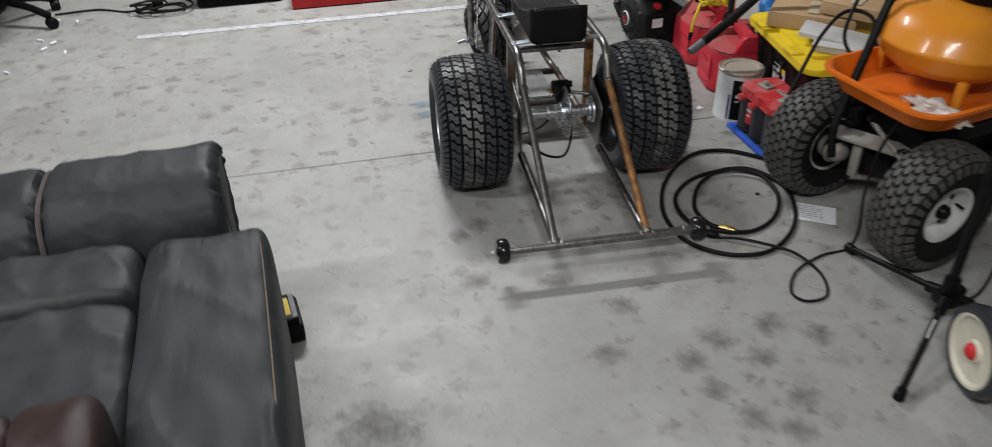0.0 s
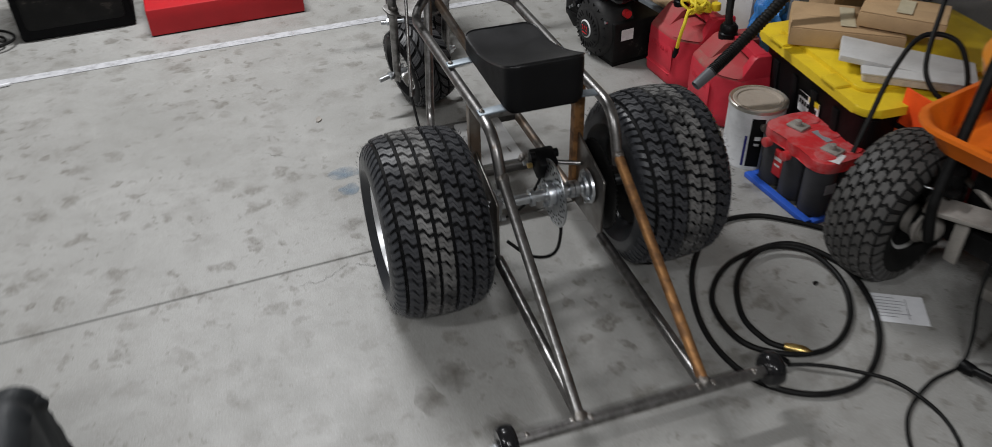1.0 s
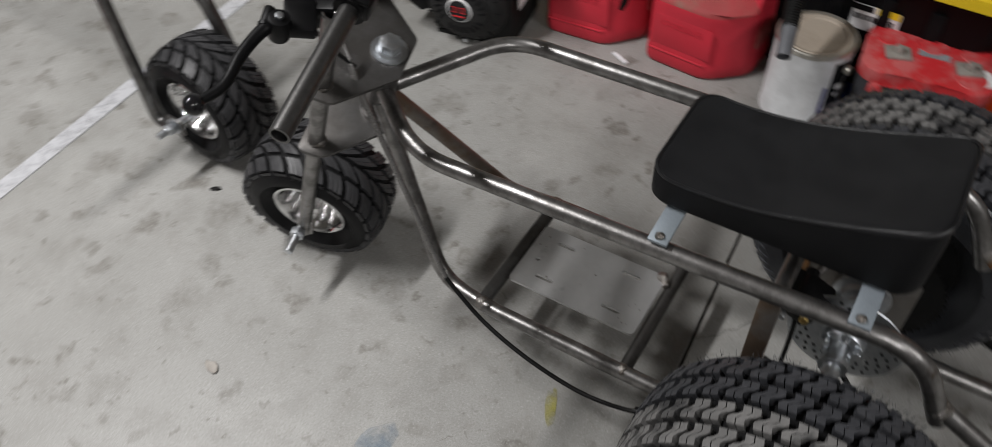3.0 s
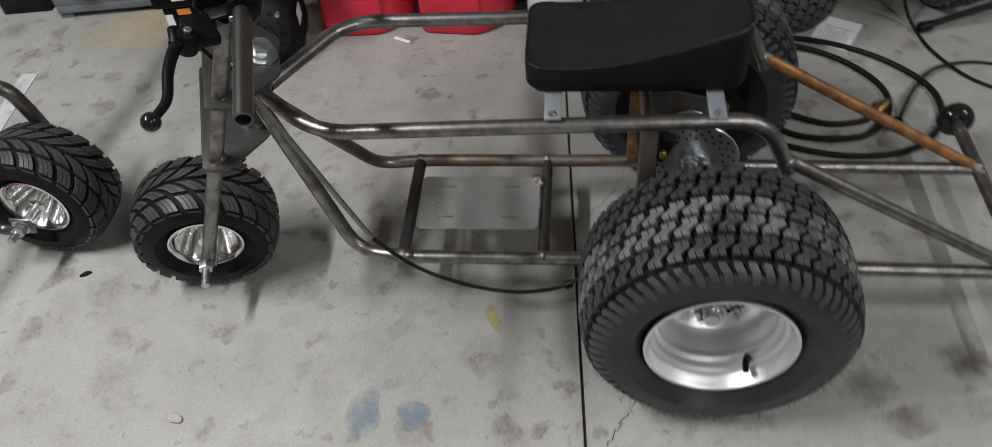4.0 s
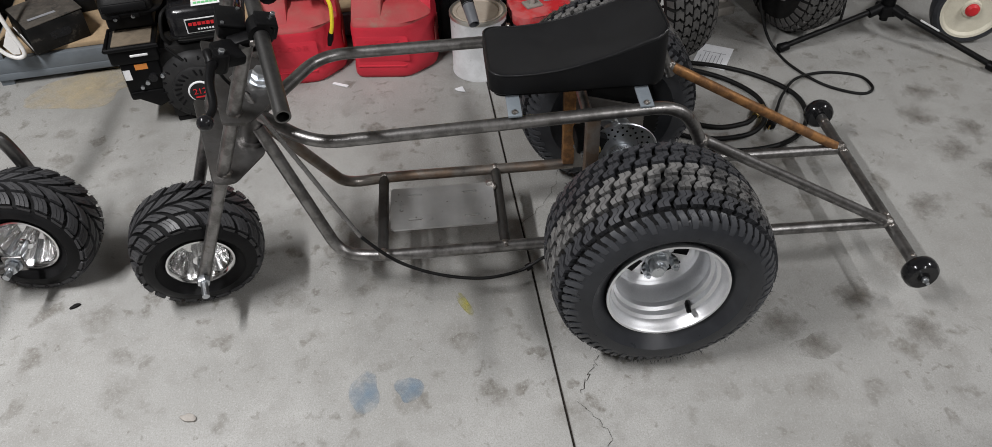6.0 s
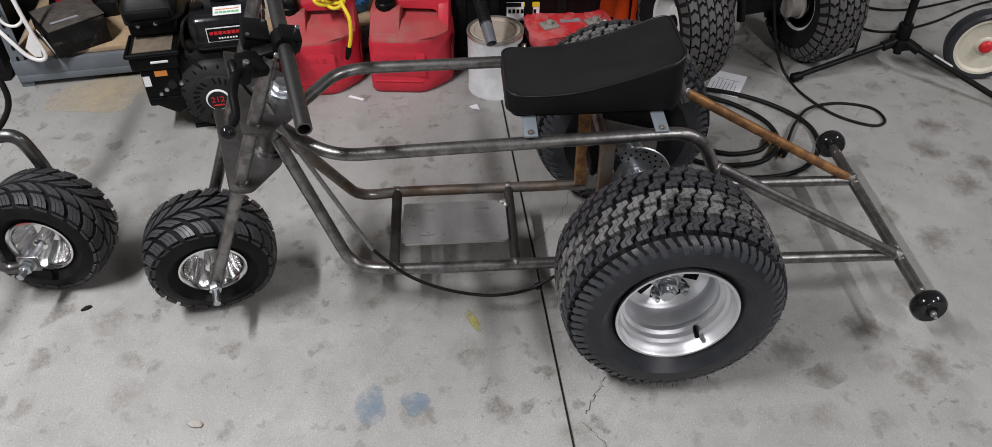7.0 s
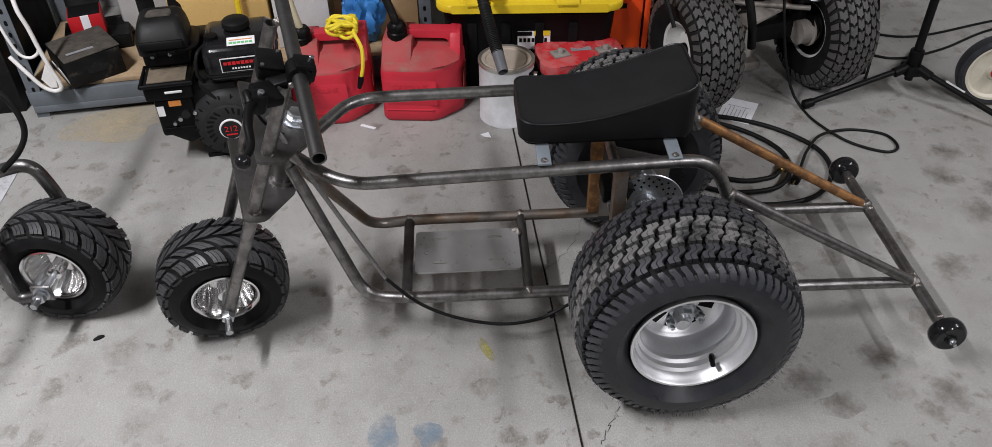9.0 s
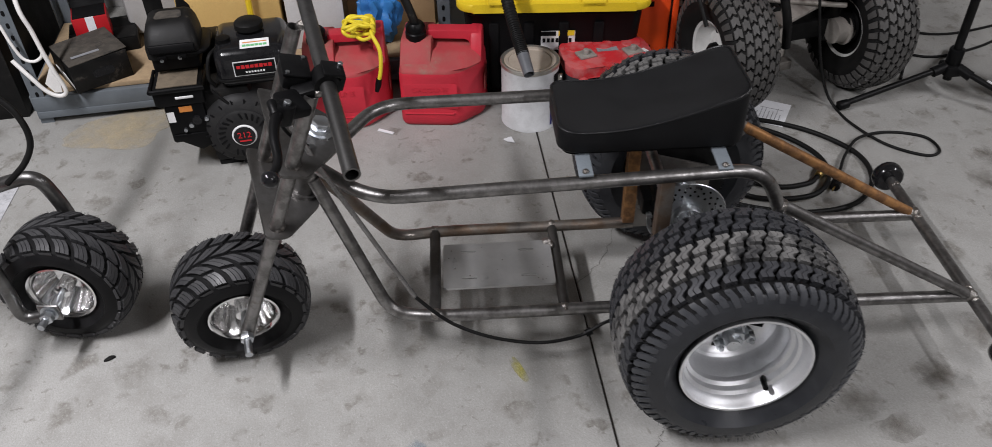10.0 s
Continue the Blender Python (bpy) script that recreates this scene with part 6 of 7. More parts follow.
bmesh.ops.create_icosphere(bm, subdivisions=4, radius=1)
for v in bm.verts:
    q = v.co.copy()
    k = 0.82 + 0.42 * noise.noise(q * 2.1) + 0.16 * noise.noise(q * 6)
    v.co = Vector((q.x * 0.06, q.y * 0.075, q.z * 0.105)) * k
bmesh.ops.translate(bm, vec=(1.055, 0.585, DECK + 0.1), verts=bm.verts)
solid("blue_bag", bm, "blue_bag", SHELF, "crumpled blue plastic bag on the shelf", "bag")
wire = thing("wire_hanger", Matrix(), "white plastic hanger hooked beside the shelf post", "hanger")
part("arm", tube(smooth_path([(0.95, 1.556, 0.44), (0.93, 1.551, 0.370), (0.93, 1.541, 0.312), (0.93, 1.534, 0.248), (0.93, 1.525, 0.190), (0.93, 1.513, 0.135), (0.93, 1.518, 0.113), (0.93, 1.540, 0.109), (0.93, 1.567, 0.128), (0.93, 1.596, 0.178), (0.935, 1.625, 0.225)], 10), 0.0062, 10), "white_wire", wire)
part("hook", tube(smooth_path([(0.93, 1.533, 0.252), (0.93, 1.543, 0.232), (0.93, 1.567, 0.220), (0.93, 1.592, 0.232), (0.93, 1.606, 0.275), (0.935, 1.618, 0.33)], 10), 0.0045, 10), "white_wire", wire)
part("web", slab([(1.519, 0.150), (1.529, 0.205), (1.560, 0.150), (1.543, 0.121), (1.524, 0.120)], 0.928, 0.932, axis="X"), "white_wire", wire)
carton(SHELF @ pose(1.25, 1.72, 0.0, 0, 0, 0), 0.5, 0.14, 0.5, "dark storage box beside the shelf", "black_dusty", "dark_box")

# orange and red panels between the tote and the tractor
pan = thing("orange_panel", pose(0.940, -0.19, 0, 0, 0, 0), "fluorescent orange slotted panel standing beside the tote", "panel")
part("face", box(0.006, 0.098, 0.36, 0.002, (0.03, 0, 0.18)), "orange_glow", pan)
part("edge", box(0.02, 0.016, 0.36, 0.002, (0.022, -0.06, 0.18)), "orange_glow", pan)
for z in (0.115, 0.255):
    part("slot", box(0.007, 0.045, 0.016, 0, (0.0285, 0.025, z)), "dark_gap", pan)
part("gap", box(0.012, 0.006, 0.36, 0, (0.027, -0.0505, 0.18)), "dark_gap", pan)
red_panel = thing("red_board", pose(1.20, -0.285, 0, 0, 0, -2), "dark red board with a white edge, standing on its side", "panel")
part("board", slab([(-0.2, 0.0), (0.3, 0.0), (0.3, 0.62), (0.15, 0.56), (-0.2, 0.22)], -0.006, 0.006), "red_panel", red_panel, at=pose(0, 0, 0, 90, 0, 0))
part("edge", tube([(-0.2, 0, 0.225), (0.15, 0, 0.565)], 0.008, 8), "white_paint", red_panel)


# ---- garden tractor front with its orange tray and tank ----
tractor = thing("garden_tractor", pose(0.8425, -0.573, 0, 0, 0, 11.3), "old garden tractor front with worn turf tyres and an orange tray", "tractor")


def turf_wheel(y, flip):
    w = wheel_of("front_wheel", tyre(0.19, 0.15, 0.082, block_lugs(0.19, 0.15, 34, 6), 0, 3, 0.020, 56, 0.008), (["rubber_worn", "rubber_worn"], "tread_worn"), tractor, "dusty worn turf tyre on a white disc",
                 pose(0, y, 0.188, 0, 0, 90 if flip > 0 else -90))
    disc_ = lathe([(0.0, 0.03), (0.03, 0.03), (0.045, 0.018), (0.06, 0.016), (0.072, 0.035), (0.078, 0.052), (0.086, 0.056), (0.088, 0.05), (0.08, 0.035), (0.080, -0.048), (0.087, -0.053), (0.0865, -0.057), (0.078, -0.050), (0.070, -0.02), (0.0, -0.02)], 36)
    part("wheel_disc", disc_, "hub_white", w, "dirty white wheel disc")
    part("inner_hub", lathe([(0.0, -0.075), (0.024, -0.074), (0.036, -0.062), (0.04, -0.05), (0.046, -0.048), (0.05, -0.036), (0.068, -0.046), (0.079, -0.052), (0.079, -0.044), (0.072, -0.02), (0.0, -0.02)], 32), "black_steel", w, "greasy black inner hub")
    part("hub_cap", lathe([(0.0, 0.055), (0.012, 0.054), (0.02, 0.046), (0.022, 0.028), (0.0, 0.028)], 20), "black_steel", w)
    for k in range(4):
        a = radians(90 * k + 30)
        part("vent_hole", lathe([(0.0, 0.0185), (0.009, 0.0185), (0.009, 0.016), (0.0, 0.016)], 10, at=(0, 0.052 * math.cos(a), 0.052 * math.sin(a))), "dark_gap", w)
    part("valve", rod((0.02, 0.066, 0.0), (0.05, 0.062, 0.0), 0.0045), "black_plastic", w)


turf_wheel(0.221, 1)
turf_wheel(-0.219, -1)
part("axle_beam", box(0.055, 0.32, 0.055, 0.006, (0.03, -0.005, 0.195)), "black_steel", tractor)
for s in (-1, 1):
    y = s * 0.142
    part("spindle_housing", rod((0.02, y * 0.92, 0.15), (0.02, y * 0.92, 0.33), 0.026, seg=18, bevel=0.003), "black_steel", tractor)
    part("spindle_boot", lathe([(0.03, -0.03), (0.047, -0.026), (0.043, -0.018), (0.048, -0.012), (0.044, -0.004), (0.049, 0.002), (0.03, 0.006)], 26, "Y", at=(-0.012, y * 1.02, 0.20), closed=True), "black_plastic", tractor)
    hubm = lathe([(0.0, -0.048), (0.014, -0.046), (0.026, -0.039), (0.034, -0.027), (0.037, -0.012), (0.044, -0.010), (0.045, -0.004), (0.037, -0.002), (0.036, 0.03), (0.0, 0.03)], 28, "Y", at=(-0.022, y * 0.98, 0.195))
    part("spindle_hub", hubm, "grey_metal", tractor, "dull grey domed hub")
    part("steering_arm", box(0.03, 0.07, 0.012, 0.003, (-0.02, y - s * 0.02, 0.30)), "black_steel", tractor)
    part("cotter_pin", tube(smooth_path([(-0.035, y - 0.03, 0.31), (-0.05, y, 0.305), (-0.045, y + 0.03, 0.31), (-0.02, y + 0.03, 0.315)]), 0.0028, 8), "zinc", tractor)
part("tie_rod", tube([(-0.03, -0.13, 0.275), (0.07, 0.12, 0.29)], 0.008, 10), "grey_metal", tractor)
part("mower_arm", box(0.062, 0.27, 0.014, 0.005, (0.005, 0.01, 0.268), turn=Matrix.Rotation(radians(24), 4, "Z") @ Matrix.Rotation(radians(-8), 4, "Y")), "grey_metal", tractor, "weathered grey steering plate")
part("link", box(0.012, 0.03, 0.11, 0.003, (-0.018, 0.055, 0.195)), "grey_metal", tractor)
part("link", rod((0.0, 0.06, 0.17), (0.0, 0.06, 0.23), 0.01), "zinc", tractor)
part("chassis", box(0.70, 0.20, 0.09, 0.008, (0.40, 0.0, 0.29)), "black_steel", tractor)
part("engine_deck", box(0.62, 0.34, 0.05, 0.01, (0.39, 0.0, 0.36)), "black_steel", tractor)
part("mower_deck", box(0.35, 0.5, 0.1, 0.03, (0.62, 0.0, 0.14)), "black_steel", tractor)
part("foot_bracket", box(0.08, 0.07, 0.03, 0.004, (0.1, -0.03, 0.05)), "grey_metal", tractor)
part("foot_bracket", box(0.02, 0.05, 0.16, 0.004, (0.1, -0.03, 0.12)), "grey_metal", tractor)
tray_bm = bmesh.new()
rings = []
for z, w, d, r in ((0.397, 0.44, 0.46, 0.06), (0.400, 0.46, 0.48, 0.07), (0.452, 0.52, 0.54, 0.08), (0.458, 0.56, 0.58, 0.09), (0.467, 0.56, 0.58, 0.09), (0.468, 0.53, 0.55, 0.08), (0.460, 0.51, 0.53, 0.08), (0.412, 0.45, 0.47, 0.065)):
    rings.append([tray_bm.verts.new((x, y, z)) for x, y in rounded(w, d * 0.75, r, 6, 0.172, 0.0)])
n = len(rings[0])
for a, b in zip(rings, rings[1:]):
    for i in range(n):
        tray_bm.faces.new((a[i], a[(i + 1) % n], b[(i + 1) % n], b[i]))
tray_bm.faces.new(rings[0][::-1])
tray_bm.faces.new(rings[-1])
part("tray", tray_bm, "orange", tractor, "orange moulded tray with a rolled rim")
TX, TY = 0.217, 0.029
tank = lathe([(0.0, 0.448), (0.09, 0.452), (0.155, 0.478), (0.193, 0.515), (0.203, 0.548), (0.206, 0.552), (0.206, 0.560), (0.203, 0.564), (0.193, 0.60), (0.155, 0.640), (0.09, 0.664), (0.0, 0.668)], 56, "Z", at=(TX, TY, 0))
tank_ob = part("tank", tank, "orange_tank", tractor, "glossy orange round steel tank")
for k in range(3):
    a = radians(235 + 120 * k)
    part("tank_foot", box(0.022, 0.026, 0.09, 0.004, (TX + 0.175 * math.cos(a), TY + 0.175 * math.sin(a), 0.445)), "orange_tank", tank_ob)
part("tank_cap", lathe([(0.0, 0.705), (0.10, 0.703), (0.12, 0.690), (0.11, 0.670), (0.06, 0.655), (0.0, 0.655)], 32, "Z", at=(TX + 0.07, TY - 0.02, 0)), "black_plastic", tank_ob, "black pump cover")
bm = bmesh.new()
bmesh.ops.create_icosphere(bm, subdivisions=4, radius=1)
for v in bm.verts:
    q = v.co.copy()
    k = 0.8 + 0.5 * noise.noise(q * 3.1)
    v.co = Vector((q.x * 0.05, q.y * 0.11, max(-0.3, q.z) * 0.03)) * k
bmesh.ops.translate(bm, vec=(0.055, -0.10, 0.41), verts=bm.verts)
part("parts_bag", bm, "poly", tractor, "clear plastic bag of small parts")
part("pull_bar", tube(fillet([(-0.085, 0.085, 0.21), (-0.09, 0.10, 0.29), (0.05, 0.14, 0.62), (0.10, 0.15, 0.72)], 0.03), 0.0125, 14), "black_steel", tractor, "black painted pull bar")
part("control_cable", tube(smooth_path([(-0.06, 0.33, 0.30), (-0.02, 0.34, 0.36), (0.06, 0.36, 0.47), (0.14, 0.36, 0.53), (0.19, 0.30, 0.52), (0.17, 0.24, 0.44), (0.11, 0.25, 0.42), (0.10, 0.31, 0.48), (0.2, 0.37, 0.60)]), 0.006, 10), "hose_rubber", tractor, "black control cable")

# ---- tripod stand and cart wheel ----
stand = thing("tripod_stand", pose(0.772, -1.045, 0), "black folding tripod stand with rubber feet", "stand")
HUBZ = 0.105
part("pole", tube([(0, 0, 0.05), (0.0, 0.004, 1.3)], 0.0125, 16), "black_steel", stand)
part("collar", rod((0, 0, 0.085), (0, 0, 0.15), 0.021, seg=20, bevel=0.003), "black_plastic", stand)
part("hub", box(0.055, 0.055, 0.035, 0.008, (0, 0, HUBZ - 0.02)), "black_plastic", stand)
for fx, fy in ((-0.048, 0.335), (-0.262, -0.215), (0.22, -0.157)):
    d = Vector((fx, fy, 0)).normalized()
    leg = part("leg", tube([d * 0.02 + Vector((0, 0, HUBZ - 0.012)), Vector((fx, fy, 0.018))], 0.0088, 14), "black_steel", stand)
    part("leg_clamp", rod(d * 0.02 + Vector((0, 0, HUBZ - 0.012)), d * 0.06 + Vector((0, 0, HUBZ - 0.025)), 0.015, seg=16), "black_plastic", leg)
    part("rubber_foot", rod(Vector((fx, fy, 0.019)) - d * 0.02, Vector((fx, fy, 0.015)) + d * 0.012, 0.0135, 0.0145, seg=16, bevel=0.003), "black_plastic", leg)
    if fx < -0.2:
        mid = d * 0.135 + Vector((0, 0, 0.0755))
        part("label_bar", box(0.062, 0.003, 0.007, 0, mid, turn=Matrix.Rotation(math.atan2(d.y, d.x), 4, "Z") @ Matrix.Rotation(radians(14), 4, "Y")), "print_white", leg, "pale lettering bar")

cart = thing("hand_cart", pose(0.690, -1.258, 0, 0, 0, -13), "small cart with a cream wheel and red hub cap", "cart")
wheel = part("wheel", lathe([(0.090, -0.022), (0.099, -0.024), (0.108, -0.018), (0.112, 0.0), (0.108, 0.018), (0.099, 0.024), (0.090, 0.022)], 56, closed=True), "rubber", cart, "black tyre round a cream plastic disc", at=pose(0, 0, 0.112))
part("wheel_disc", lathe([(0.0, -0.017), (0.025, -0.017), (0.029, -0.009), (0.076, -0.013), (0.083, -0.021), (0.092, -0.022), (0.092, 0.022), (0.0, 0.017)], 48), "cream_wheel", wheel)
part("hub_cap", lathe([(0.0, -0.029), (0.013, -0.028), (0.020, -0.021), (0.020, -0.012), (0.0, -0.012)], 24), "print_red", wheel, "red hub cap")
part("axle", rod((0.0, 0, 0.112), (0.10, 0, 0.112), 0.007), "grey_metal", cart)
part("cart_frame", box(0.025, 0.44, 0.025, 0.004, (0.07, -0.20, 0.1185)), "black_steel", cart)
part("cart_deck", box(0.24, 0.30, 0.03, 0.01, (0.18, -0.42, 0.146)), "box_red", cart)
part("cart_bracket", box(0.03, 0.10, 0.012, 0.003, (0.035, -0.06, 0.115)), "grey_metal", cart)

# ---- hoses, cord and paper on the floor ----
hose = thing("air_hose", Matrix(), "coiled black air hose with a brass fitting on the floor", "hose")
HR = 0.0068
pts = [(0.86, -0.30, HR), (0.80, -0.22, HR), (0.72, -0.13, HR), (0.64, -0.07, HR), (0.54, -0.06, HR), (0.44, -0.12, HR), (0.335, -0.245, HR), (0.274, -0.405, HR), (0.287, -0.55, HR), (0.374, -0.64, HR), (0.497, -0.655, HR), (0.62, -0.57, HR),
       (0.70, -0.435, HR), (0.715, -0.31, HR), (0.65, -0.215, HR * 2), (0.55, -0.195, HR), (0.435, -0.228, HR), (0.345, -0.32, HR), (0.327, -0.455, HR * 2), (0.395, -0.53, HR * 2), (0.505, -0.547, HR), (0.61, -0.485, HR), (0.672, -0.375, HR * 2), (0.66, -0.26, HR * 3),
       (0.57, -0.21, HR * 3), (0.455, -0.265, HR * 2), (0.385, -0.38, HR), (0.385, -0.47, HR), (0.412, -0.51, HR)]
part("hose_run", tube(smooth_path(pts, 8), HR, 12), "hose_rubber", hose)
part("fitting", tube([(0.410, -0.508, 0.010), (0.425, -0.523, 0.011), (0.439, -0.536, 0.011), (0.450, -0.546, 0.010)], 0.011, 10, taper=[0.8, 1.1, 1.1, 0.6]), "brass", hose, "brass hose fitting")
cordb = thing("power_cord", Matrix(), "black power cord with a plug trailing across the floor", "cord")
CR = 0.0042
pts = [(0.88, -0.615, 0.42), (0.82, -0.615, 0.30), (0.785, -0.635, 0.16), (0.77, -0.67, 0.05), (0.73, -0.695, CR), (0.636, -0.708, CR), (0.529, -0.758, CR), (0.468, -0.838, CR), (0.487, -0.885, CR), (0.553, -0.876, CR), (0.589, -0.786, CR), (0.561, -0.688, CR * 3), (0.495, -0.622, CR * 3), (0.435, -0.581, CR * 3), (0.385, -0.552, CR)]
part("cord_run", tube(smooth_path(pts, 8), CR, 10), "hose_rubber", cordb)
part("plug", tube([(0.387, -0.553, 0.010), (0.375, -0.544, 0.012), (0.355, -0.530, 0.012)], 0.012, 10, taper=[0.6, 1.1, 1.0]), "black_plastic", cordb)
part("plug_pin", box(0.016, 0.003, 0.006, 0, (0.347, -0.523, 0.014), turn=Matrix.Rotation(radians(140), 4, "Z")), "brass", cordb)
cord2 = thing("power_cord", Matrix(), "thin black cord lying behind the tripod stand", "cord")
part("cord_run", tube(smooth_path([(1.3, -0.75, CR), (1.18, -0.93, CR), (1.05, -1.02, CR), (0.98, -1.12, CR), (1.02, -1.3, CR), (1.15, -1.6, CR), (1.2, -2.1, CR)], 8), CR, 8), "hose_rubber", cord2)
part("cord_run", tube(smooth_path([(1.35, -0.95, CR), (1.2, -1.08, CR), (1.12, -1.25, CR), (1.2, -1.6, CR), (1.3, -2.1, CR)], 8), CR, 8), "hose_rubber", cord2)
cord3 = thing("power_cord", Matrix(), "black cord with a clamp hanging by the tractor tyre", "cord")
part("cord_run", tube(smooth_path([(0.98, -0.96, 0.35), (0.95, -0.99, 0.2), (0.93, -1.0, 0.06), (0.90, -0.985, CR), (0.86, -0.96, CR)], 8), CR, 8), "hose_rubber", cord3)
part("clamp", box(0.02, 0.05, 0.03, 0.006, (0.90, -0.95, 0.018)), "black_plastic", cord3)
paper = thing("paper_sheet", pose(0.735, -0.500, 0.001, 0, 0, -122), "printed white leaflet lying on the floor", "paper")
part("sheet", box(0.098, 0.128, 0.0012, 0, (0, 0, 0.0008)), "white_paper", paper)
for i in range(7):
    part("text_line", box(0.0018, 0.05 + 0.02 * (i % 3), 0.0004, 0, (-0.036 + 0.011 * i, -0.028 + 0.01 * (i % 2), 0.0017)), "print_grey", paper)
part("text_line", box(0.07, 0.0016, 0.0004, 0, (0.0, 0.022, 0.0017)), "print_grey", paper)

# small litter
for x, y, r, seed in ((-0.345, 0.916, 0.016, 2), (-0.004, 1.205, 0.010, 4), (0.33, 0.95, 0.008, 5), (0.617, -0.353, 0.008, 6)):
    bm = slab(patch(0, 0, r, r * 0.55, seed), 0.0, 0.004, 0.001)
    solid("dirt_clod", bm, "black_dusty" if seed != 2 else "grey_metal", pose(x, y, 0.0005, 0, 0, 30 * seed), "dark flake of dirt on the floor", "litter", "floor litter")
bm = slab([(0, 0), (0.03, 0.006), (0.02, 0.03), (0.008, 0.02)], 0, 0.002)
solid("paper_scrap", bm, "white_paper", pose(0.68, 0.26, 0.001), "torn white scrap on the floor", "litter", "floor litter")
bm = box(0.05, 0.01, 0.002, 0)
solid("paper_scrap", bm, "white_paper", pose(0.785, 0.62, 0.0015, 0, 0, 60), "white paper strip by the petrol can", "litter", "floor litter")
for i, (x, y) in enumerate(((-1.905, 1.865), (-1.865, 1.572), (-1.79, 1.437), (-1.99, 1.273), (-1.287, 1.518), (-1.892, 1.506), (-1.806, 1.823), (-1.93, 1.62), (-1.55, 1.85))):
    solid("foam_chip", rod((-0.016, 0, 0.006), (0.016, 0, 0.006), 0.006, seg=8), "white_paper", pose(x * 1.025, y * 1.045, 0, 0, 0, 47 * i), "small white foam chip on the floor", "litter", "floor litter")

# ---- far side: red case, speaker, cable coil, office chair foot ----
case = thing("red_case", pose(-0.515, 1.988, 0, 0, 0, 0.5), "glossy red flat box with a white panel on top", "case")
part("case_body", box(0.60, 0.36, 0.105, 0.006, (0, 0, 0.0555)), "box_red", case)
part("top_panel", box(0.47, 0.24, 0.004, 0.0015, (0.0, 0.03, 0.1095)), "white_box", case, "white inset panel")
part("base_strip", box(0.594, 0.354, 0.006, 0, (0, 0, 0.003)), "dark_gap", case)
spk = thing("speaker_box", pose(-1.075, 2.113, 0, 0, 0, 1), "large black carpeted speaker box standing on the floor", "speaker")
part("cabinet", box(0.42, 0.32, 0.46, 0.012, (0, 0, 0.23)), "speaker", spk)
part("badge", box(0.028, 0.004, 0.024, 0.001, (0.02, -0.161, 0.10)), "grey_metal", spk, "small grey badge")
part("grille", slab(rounded(0.36, 0.40, 0.02, 3, 0, 0), 0, 0.006, 0.002), "black_dusty", spk, at=pose(0, -0.1605, 0.245, 90, 0, 0))
coil = thing("cable_coil", Matrix(), "loose coil of black cable on the floor", "cable")
g = random.Random(3)
pts = []
for i in range(46):
    a = i * 0.52
    pts.append((-1.45 + (0.10 + 0.05 * math.sin(i * 0.31)) * math.cos(a) + 0.03 * math.sin(i * 0.13), 1.95 + (0.065 + 0.035 * math.cos(i * 0.23)) * math.sin(a), 0.006 + 0.0011 * i + 0.004 * math.sin(i)))
pts += [(-1.62, 1.98, 0.008), (-1.78, 2.06, 0.006), (-1.98, 2.04, 0.006)]
part("cable_run", tube(smooth_path(pts, 6), 0.0055, 8), "hose_rubber", coil)
part("plug", box(0.05, 0.035, 0.03, 0.006, (-1.47, 1.95, 0.05)), "black_plastic", coil)
oc = thing("office_chair", pose(-2.16, 1.97, 0), "black office chair base with a castor", "chair")
for k in range(5):
    a = radians(-28 + 72 * k)
    leg = part("leg", tube(smooth_path([(0.02 * math.cos(a), 0.02 * math.sin(a), 0.11), (0.13 * math.cos(a), 0.13 * math.sin(a), 0.095), (0.23 * math.cos(a), 0.23 * math.sin(a), 0.062)]), 0.018, 10), "black_plastic", oc)
    part("castor", lathe([(0.0, -0.022), (0.022, -0.022), (0.027, -0.016), (0.027, 0.016), (0.022, 0.022), (0.0, 0.022)], 20, "Y", at=(0, 0, 0.027)), "black_plastic", leg, at=pose(0.235 * math.cos(a), 0.235 * math.sin(a), 0, 0, 0, math.degrees(a) + 60))
part("column", rod((0, 0, 0.1), (0, 0, 0.42), 0.03), "black_plastic", oc)
part("seat", box(0.46, 0.46, 0.09, 0.03, (0, 0, 0.46)), "speaker", oc)


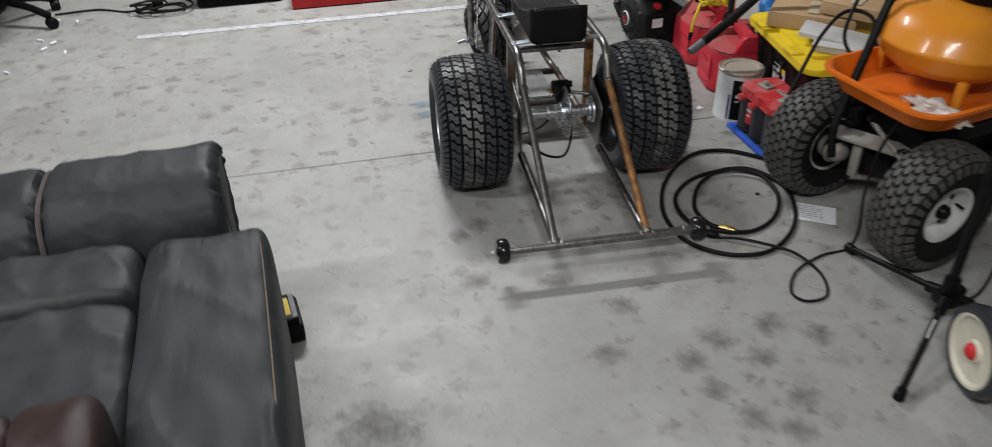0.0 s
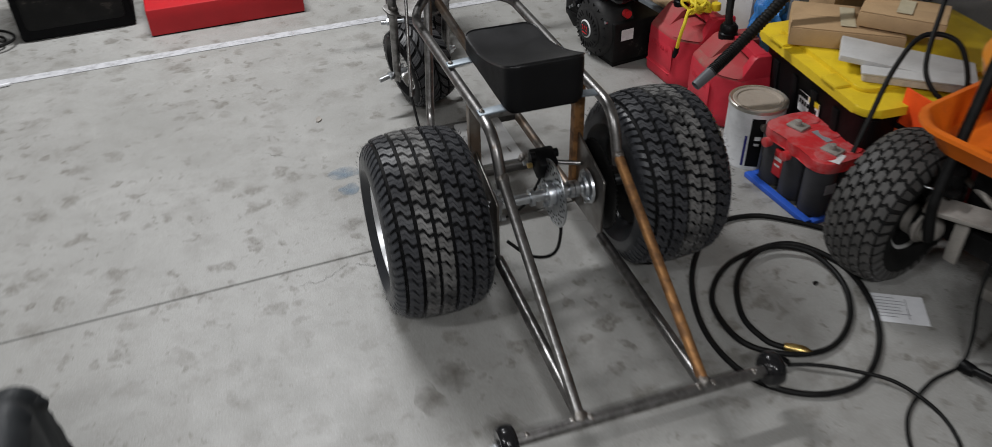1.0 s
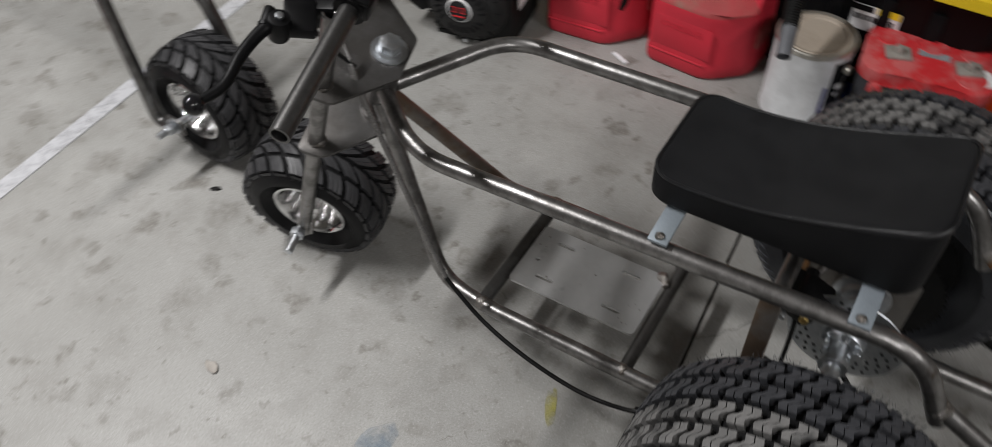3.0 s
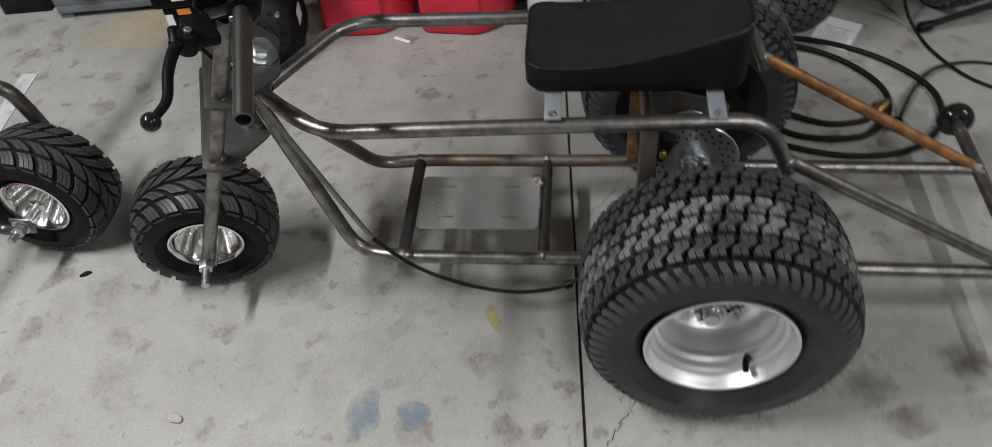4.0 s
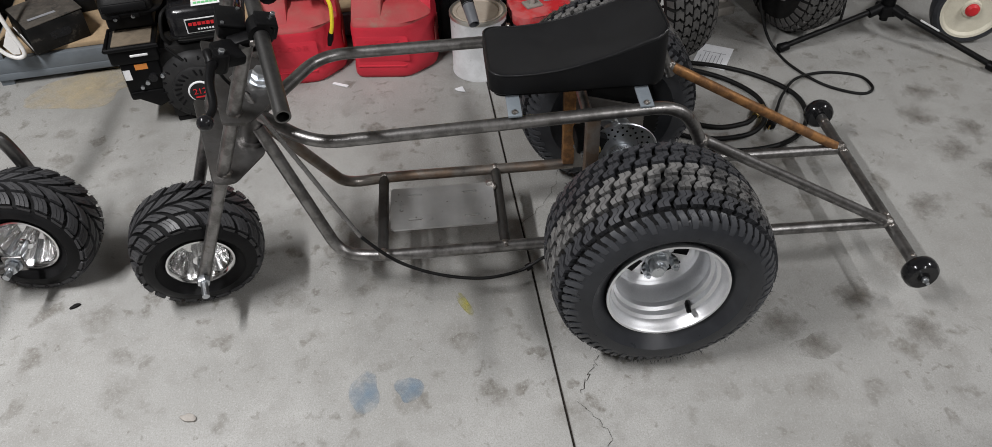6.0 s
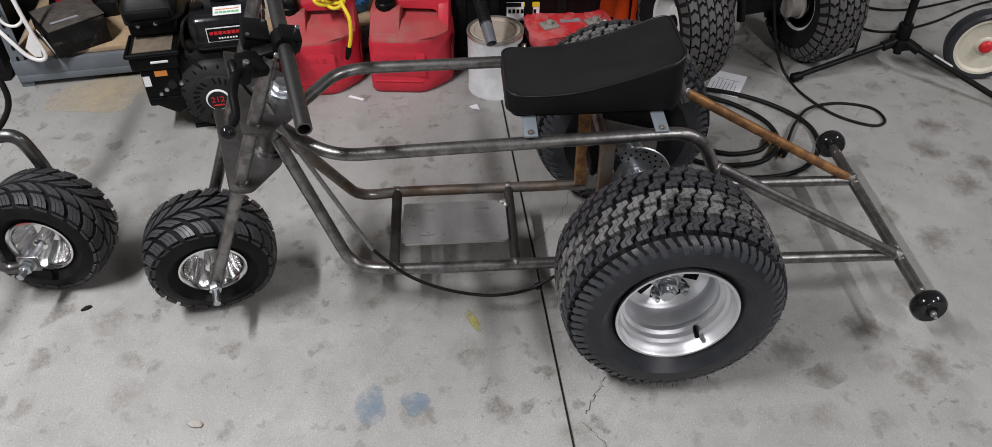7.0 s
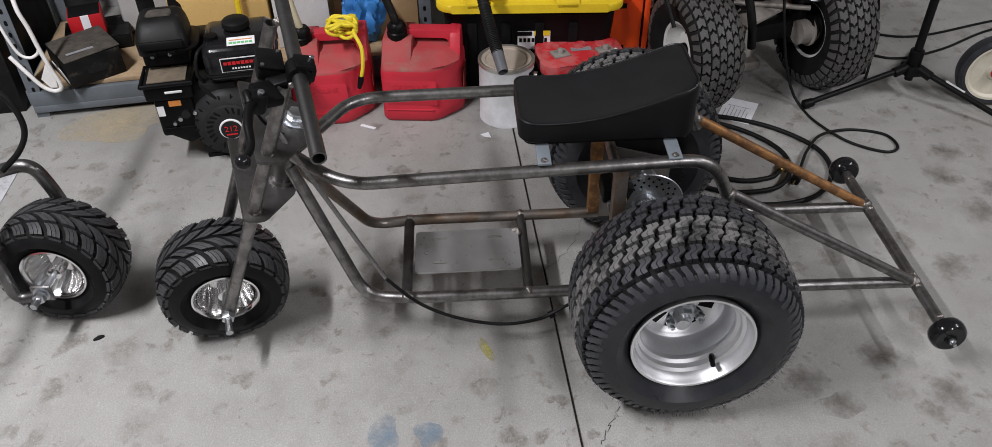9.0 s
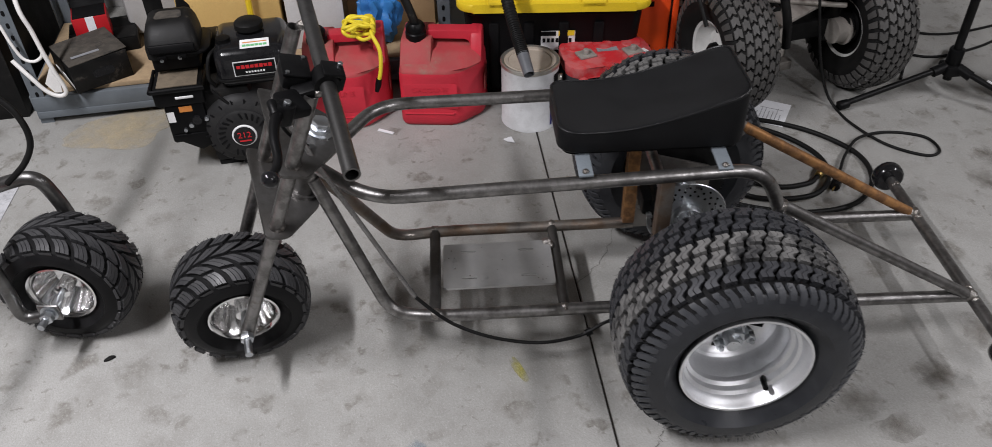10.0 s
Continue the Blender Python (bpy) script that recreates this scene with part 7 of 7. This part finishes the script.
# ---- black leather recliner ----
def cushion(sx, sy, sz, at, puff=0.3, seed=1, wrinkle=0.006, cuts=16, square=5.0):
    """A stuffed cushion with soft corners and shallow creases."""
    bm = bmesh.new()
    bmesh.ops.create_cube(bm, size=1)
    bmesh.ops.subdivide_edges(bm, edges=bm.edges[:], cuts=cuts, use_grid_fill=True)
    for v in bm.verts:
        q = v.co * 2
        k = (abs(q.x) ** square + abs(q.y) ** square + abs(q.z) ** square) ** (1 / square)
        m = max(abs(q.x), abs(q.y), abs(q.z))
        q = q * (m / k)
        bulge = 1 + puff * 0.12 * (1 - q.x ** 2) * (1 - q.y ** 2)
        p = Vector((q.x * sx / 2, q.y * sy / 2, q.z * sz / 2 * bulge))
        p.z += wrinkle * noise.noise(Vector((p.x * 9 + seed, p.y * 5, p.z * 9))) + wrinkle * 0.7 * noise.noise(Vector((p.x * 22, p.y * 9 + seed, 0)))
        ridge = 1 - abs(noise.noise(Vector((p.x * 5 + 0.6 * p.y * 5 + seed, p.y * 4 - p.x * 2.5, seed * 0.7))))
        p.z += 1.1 * wrinkle * (ridge ** 9 - 0.3)
        fold = 1 - abs(noise.noise(Vector((p.x * 16 + seed, p.y * 11 + 0.8 * noise.noise(Vector((p.x * 7, p.y * 7, seed))), p.z * 8))))
        near = max(abs(q.x), abs(q.y)) ** 3
        p.z -= (0.15 + 0.85 * near) * 0.55 * wrinkle * fold ** 14
        v.co = p
    bmesh.ops.transform(bm, matrix=at, verts=bm.verts)
    return bm


def roll(x0, x1, y0, y1, z0, z1, seed, n=44, m=110):
    """A stuffed roll along x with nearly flat ends and soft dents."""
    bm = bmesh.new()
    rings = []
    for i in range(n + 1):
        t = i / n
        x = x0 + (x1 - x0) * t
        end = min(t, 1 - t) * abs(x1 - x0)
        k = 1.0 if end > 0.03 else 1 - 0.10 * (1 - end / 0.03) ** 2.5
        ring = []
        for j in range(m):
            a = 2 * math.pi * j / m
            c, s = math.cos(a), math.sin(a)
            y = (y0 + y1) / 2 + (y1 - y0) / 2 * k * math.copysign(abs(c) ** 0.62, c)
            z = (z0 + z1) / 2 + (z1 - z0) / 2 * k * math.copysign(abs(s) ** 0.62, s)
            d = 0.006 * noise.noise(Vector((x * 7 + seed, y * 7, z * 7))) + 0.003 * noise.noise(Vector((x * 22, y * 9 + seed, z * 9)))
            d += 0.0028 * (1 - abs(noise.noise(Vector((x * 15 + seed, y * 26, z * 26))))) ** 10
            pucker = max(0.0, 1 - end / 0.03) * noise.noise(Vector((a * 7.5, seed, 0)))
            d += 0.008 * pucker
            ring.append(bm.verts.new((x + 0.4 * d + 0.010 * pucker, y + d * c, z + d * s)))
        rings.append(ring)
    for a, b in zip(rings, rings[1:]):
        for j in range(m):
            bm.faces.new((a[j], a[(j + 1) % m], b[(j + 1) % m], b[j]))
    bm.faces.new(rings[0])
    bm.faces.new(rings[-1][::-1])
    return bm


SOFA = pose(-0.872, -0.825, 0, 0, 0, 3)
sofa = thing("recliner", SOFA, "charcoal leather recliner with tan seam stitching", "armchair")
part("arm_cushion", cushion(0.262, 1.0, 0.37, pose(-0.122, -0.495, 0.29), 0.5, 2, 0.007, 56, 9.0), "leather", sofa, "plump leather cushion with a stitched seam")
part("seat_cushion", cushion(0.74, 0.195, 0.35, pose(-0.622, -0.092, 0.288), 0.5, 3, 0.006, 56, 11.0), "leather", sofa)
part("seat_cushion", cushion(0.74, 0.60, 0.33, pose(-0.622, -0.480, 0.292, 1), 0.5, 5, 0.007, 56, 12.0), "leather", sofa)
part("bolster", roll(-0.452, -0.085, 0.005, 0.330, 0.06, 0.54, 7), "leather", sofa, "worn leather bolster")
part("bolster", roll(-1.15, -0.458, 0.005, 0.330, 0.06, 0.535, 9), "leather", sofa)
part("base", box(1.0, 1.25, 0.15, 0.02, (-0.545, -0.30, 0.085)), "black_dusty", sofa)


def seam(pts, r=0.0016):
    part("stitching", tube(smooth_path(pts), r, 6), "thread", sofa, "tan stitching")


for dx in (0.0, 0.010):
    seam([(-0.012 + dx, -0.90, 0.470 - dx * 2.4), (-0.010 + dx, -0.6, 0.475 - dx * 2.4), (-0.010 + dx, -0.3, 0.475 - dx * 2.4), (-0.014 + dx, -0.1, 0.467 - dx * 2.4), (-0.026 + dx, -0.03, 0.45 - dx * 2.4)], 0.0019)
ring = []
for k in range(41):
    a = radians(-20 + 220 * k / 40)
    c, h = math.cos(a), math.sin(a)
    ring.append((-0.455, 0.1675 + 0.1625 * 0.945 * math.copysign(abs(c) ** 0.62, c), 0.2975 + 0.2375 * 0.945 * math.copysign(abs(h) ** 0.62, h)))
part("worn_seam", tube(ring, 0.0065, 8), "worn_leather", sofa, "pale worn leather seam")
pil = thing("brown_cushion", pose(-1.245, -1.545, 0.445, 0, 0, 6), "tufted brown leather cushion lying on the recliner", "cushion")
for i in range(5):
    part("tuft", cushion(0.135, 0.30, 0.13, pose(-0.40 + 0.125 * i, 0, 0.055), 0.8, 20 + i, 0.012, 12), "leather_brown", pil)
tool = thing("battery_pack", pose(-0.888, -0.66, 0, 0, 0, 8), "small black and yellow tool battery on the floor", "tool")
part("pack_body", box(0.075, 0.13, 0.06, 0.008, (0, 0, 0.030)), "black_plastic", tool)
part("pack_top", box(0.06, 0.11, 0.018, 0.005, (0, 0, 0.068)), "black_plastic", tool)
part("label", box(0.035, 0.07, 0.001, 0, (-0.005, 0.0, 0.0775)), "yellow", tool, "yellow label")
part("label", box(0.012, 0.10, 0.001, 0, (0.022, 0.0, 0.0775)), "print_grey", tool)
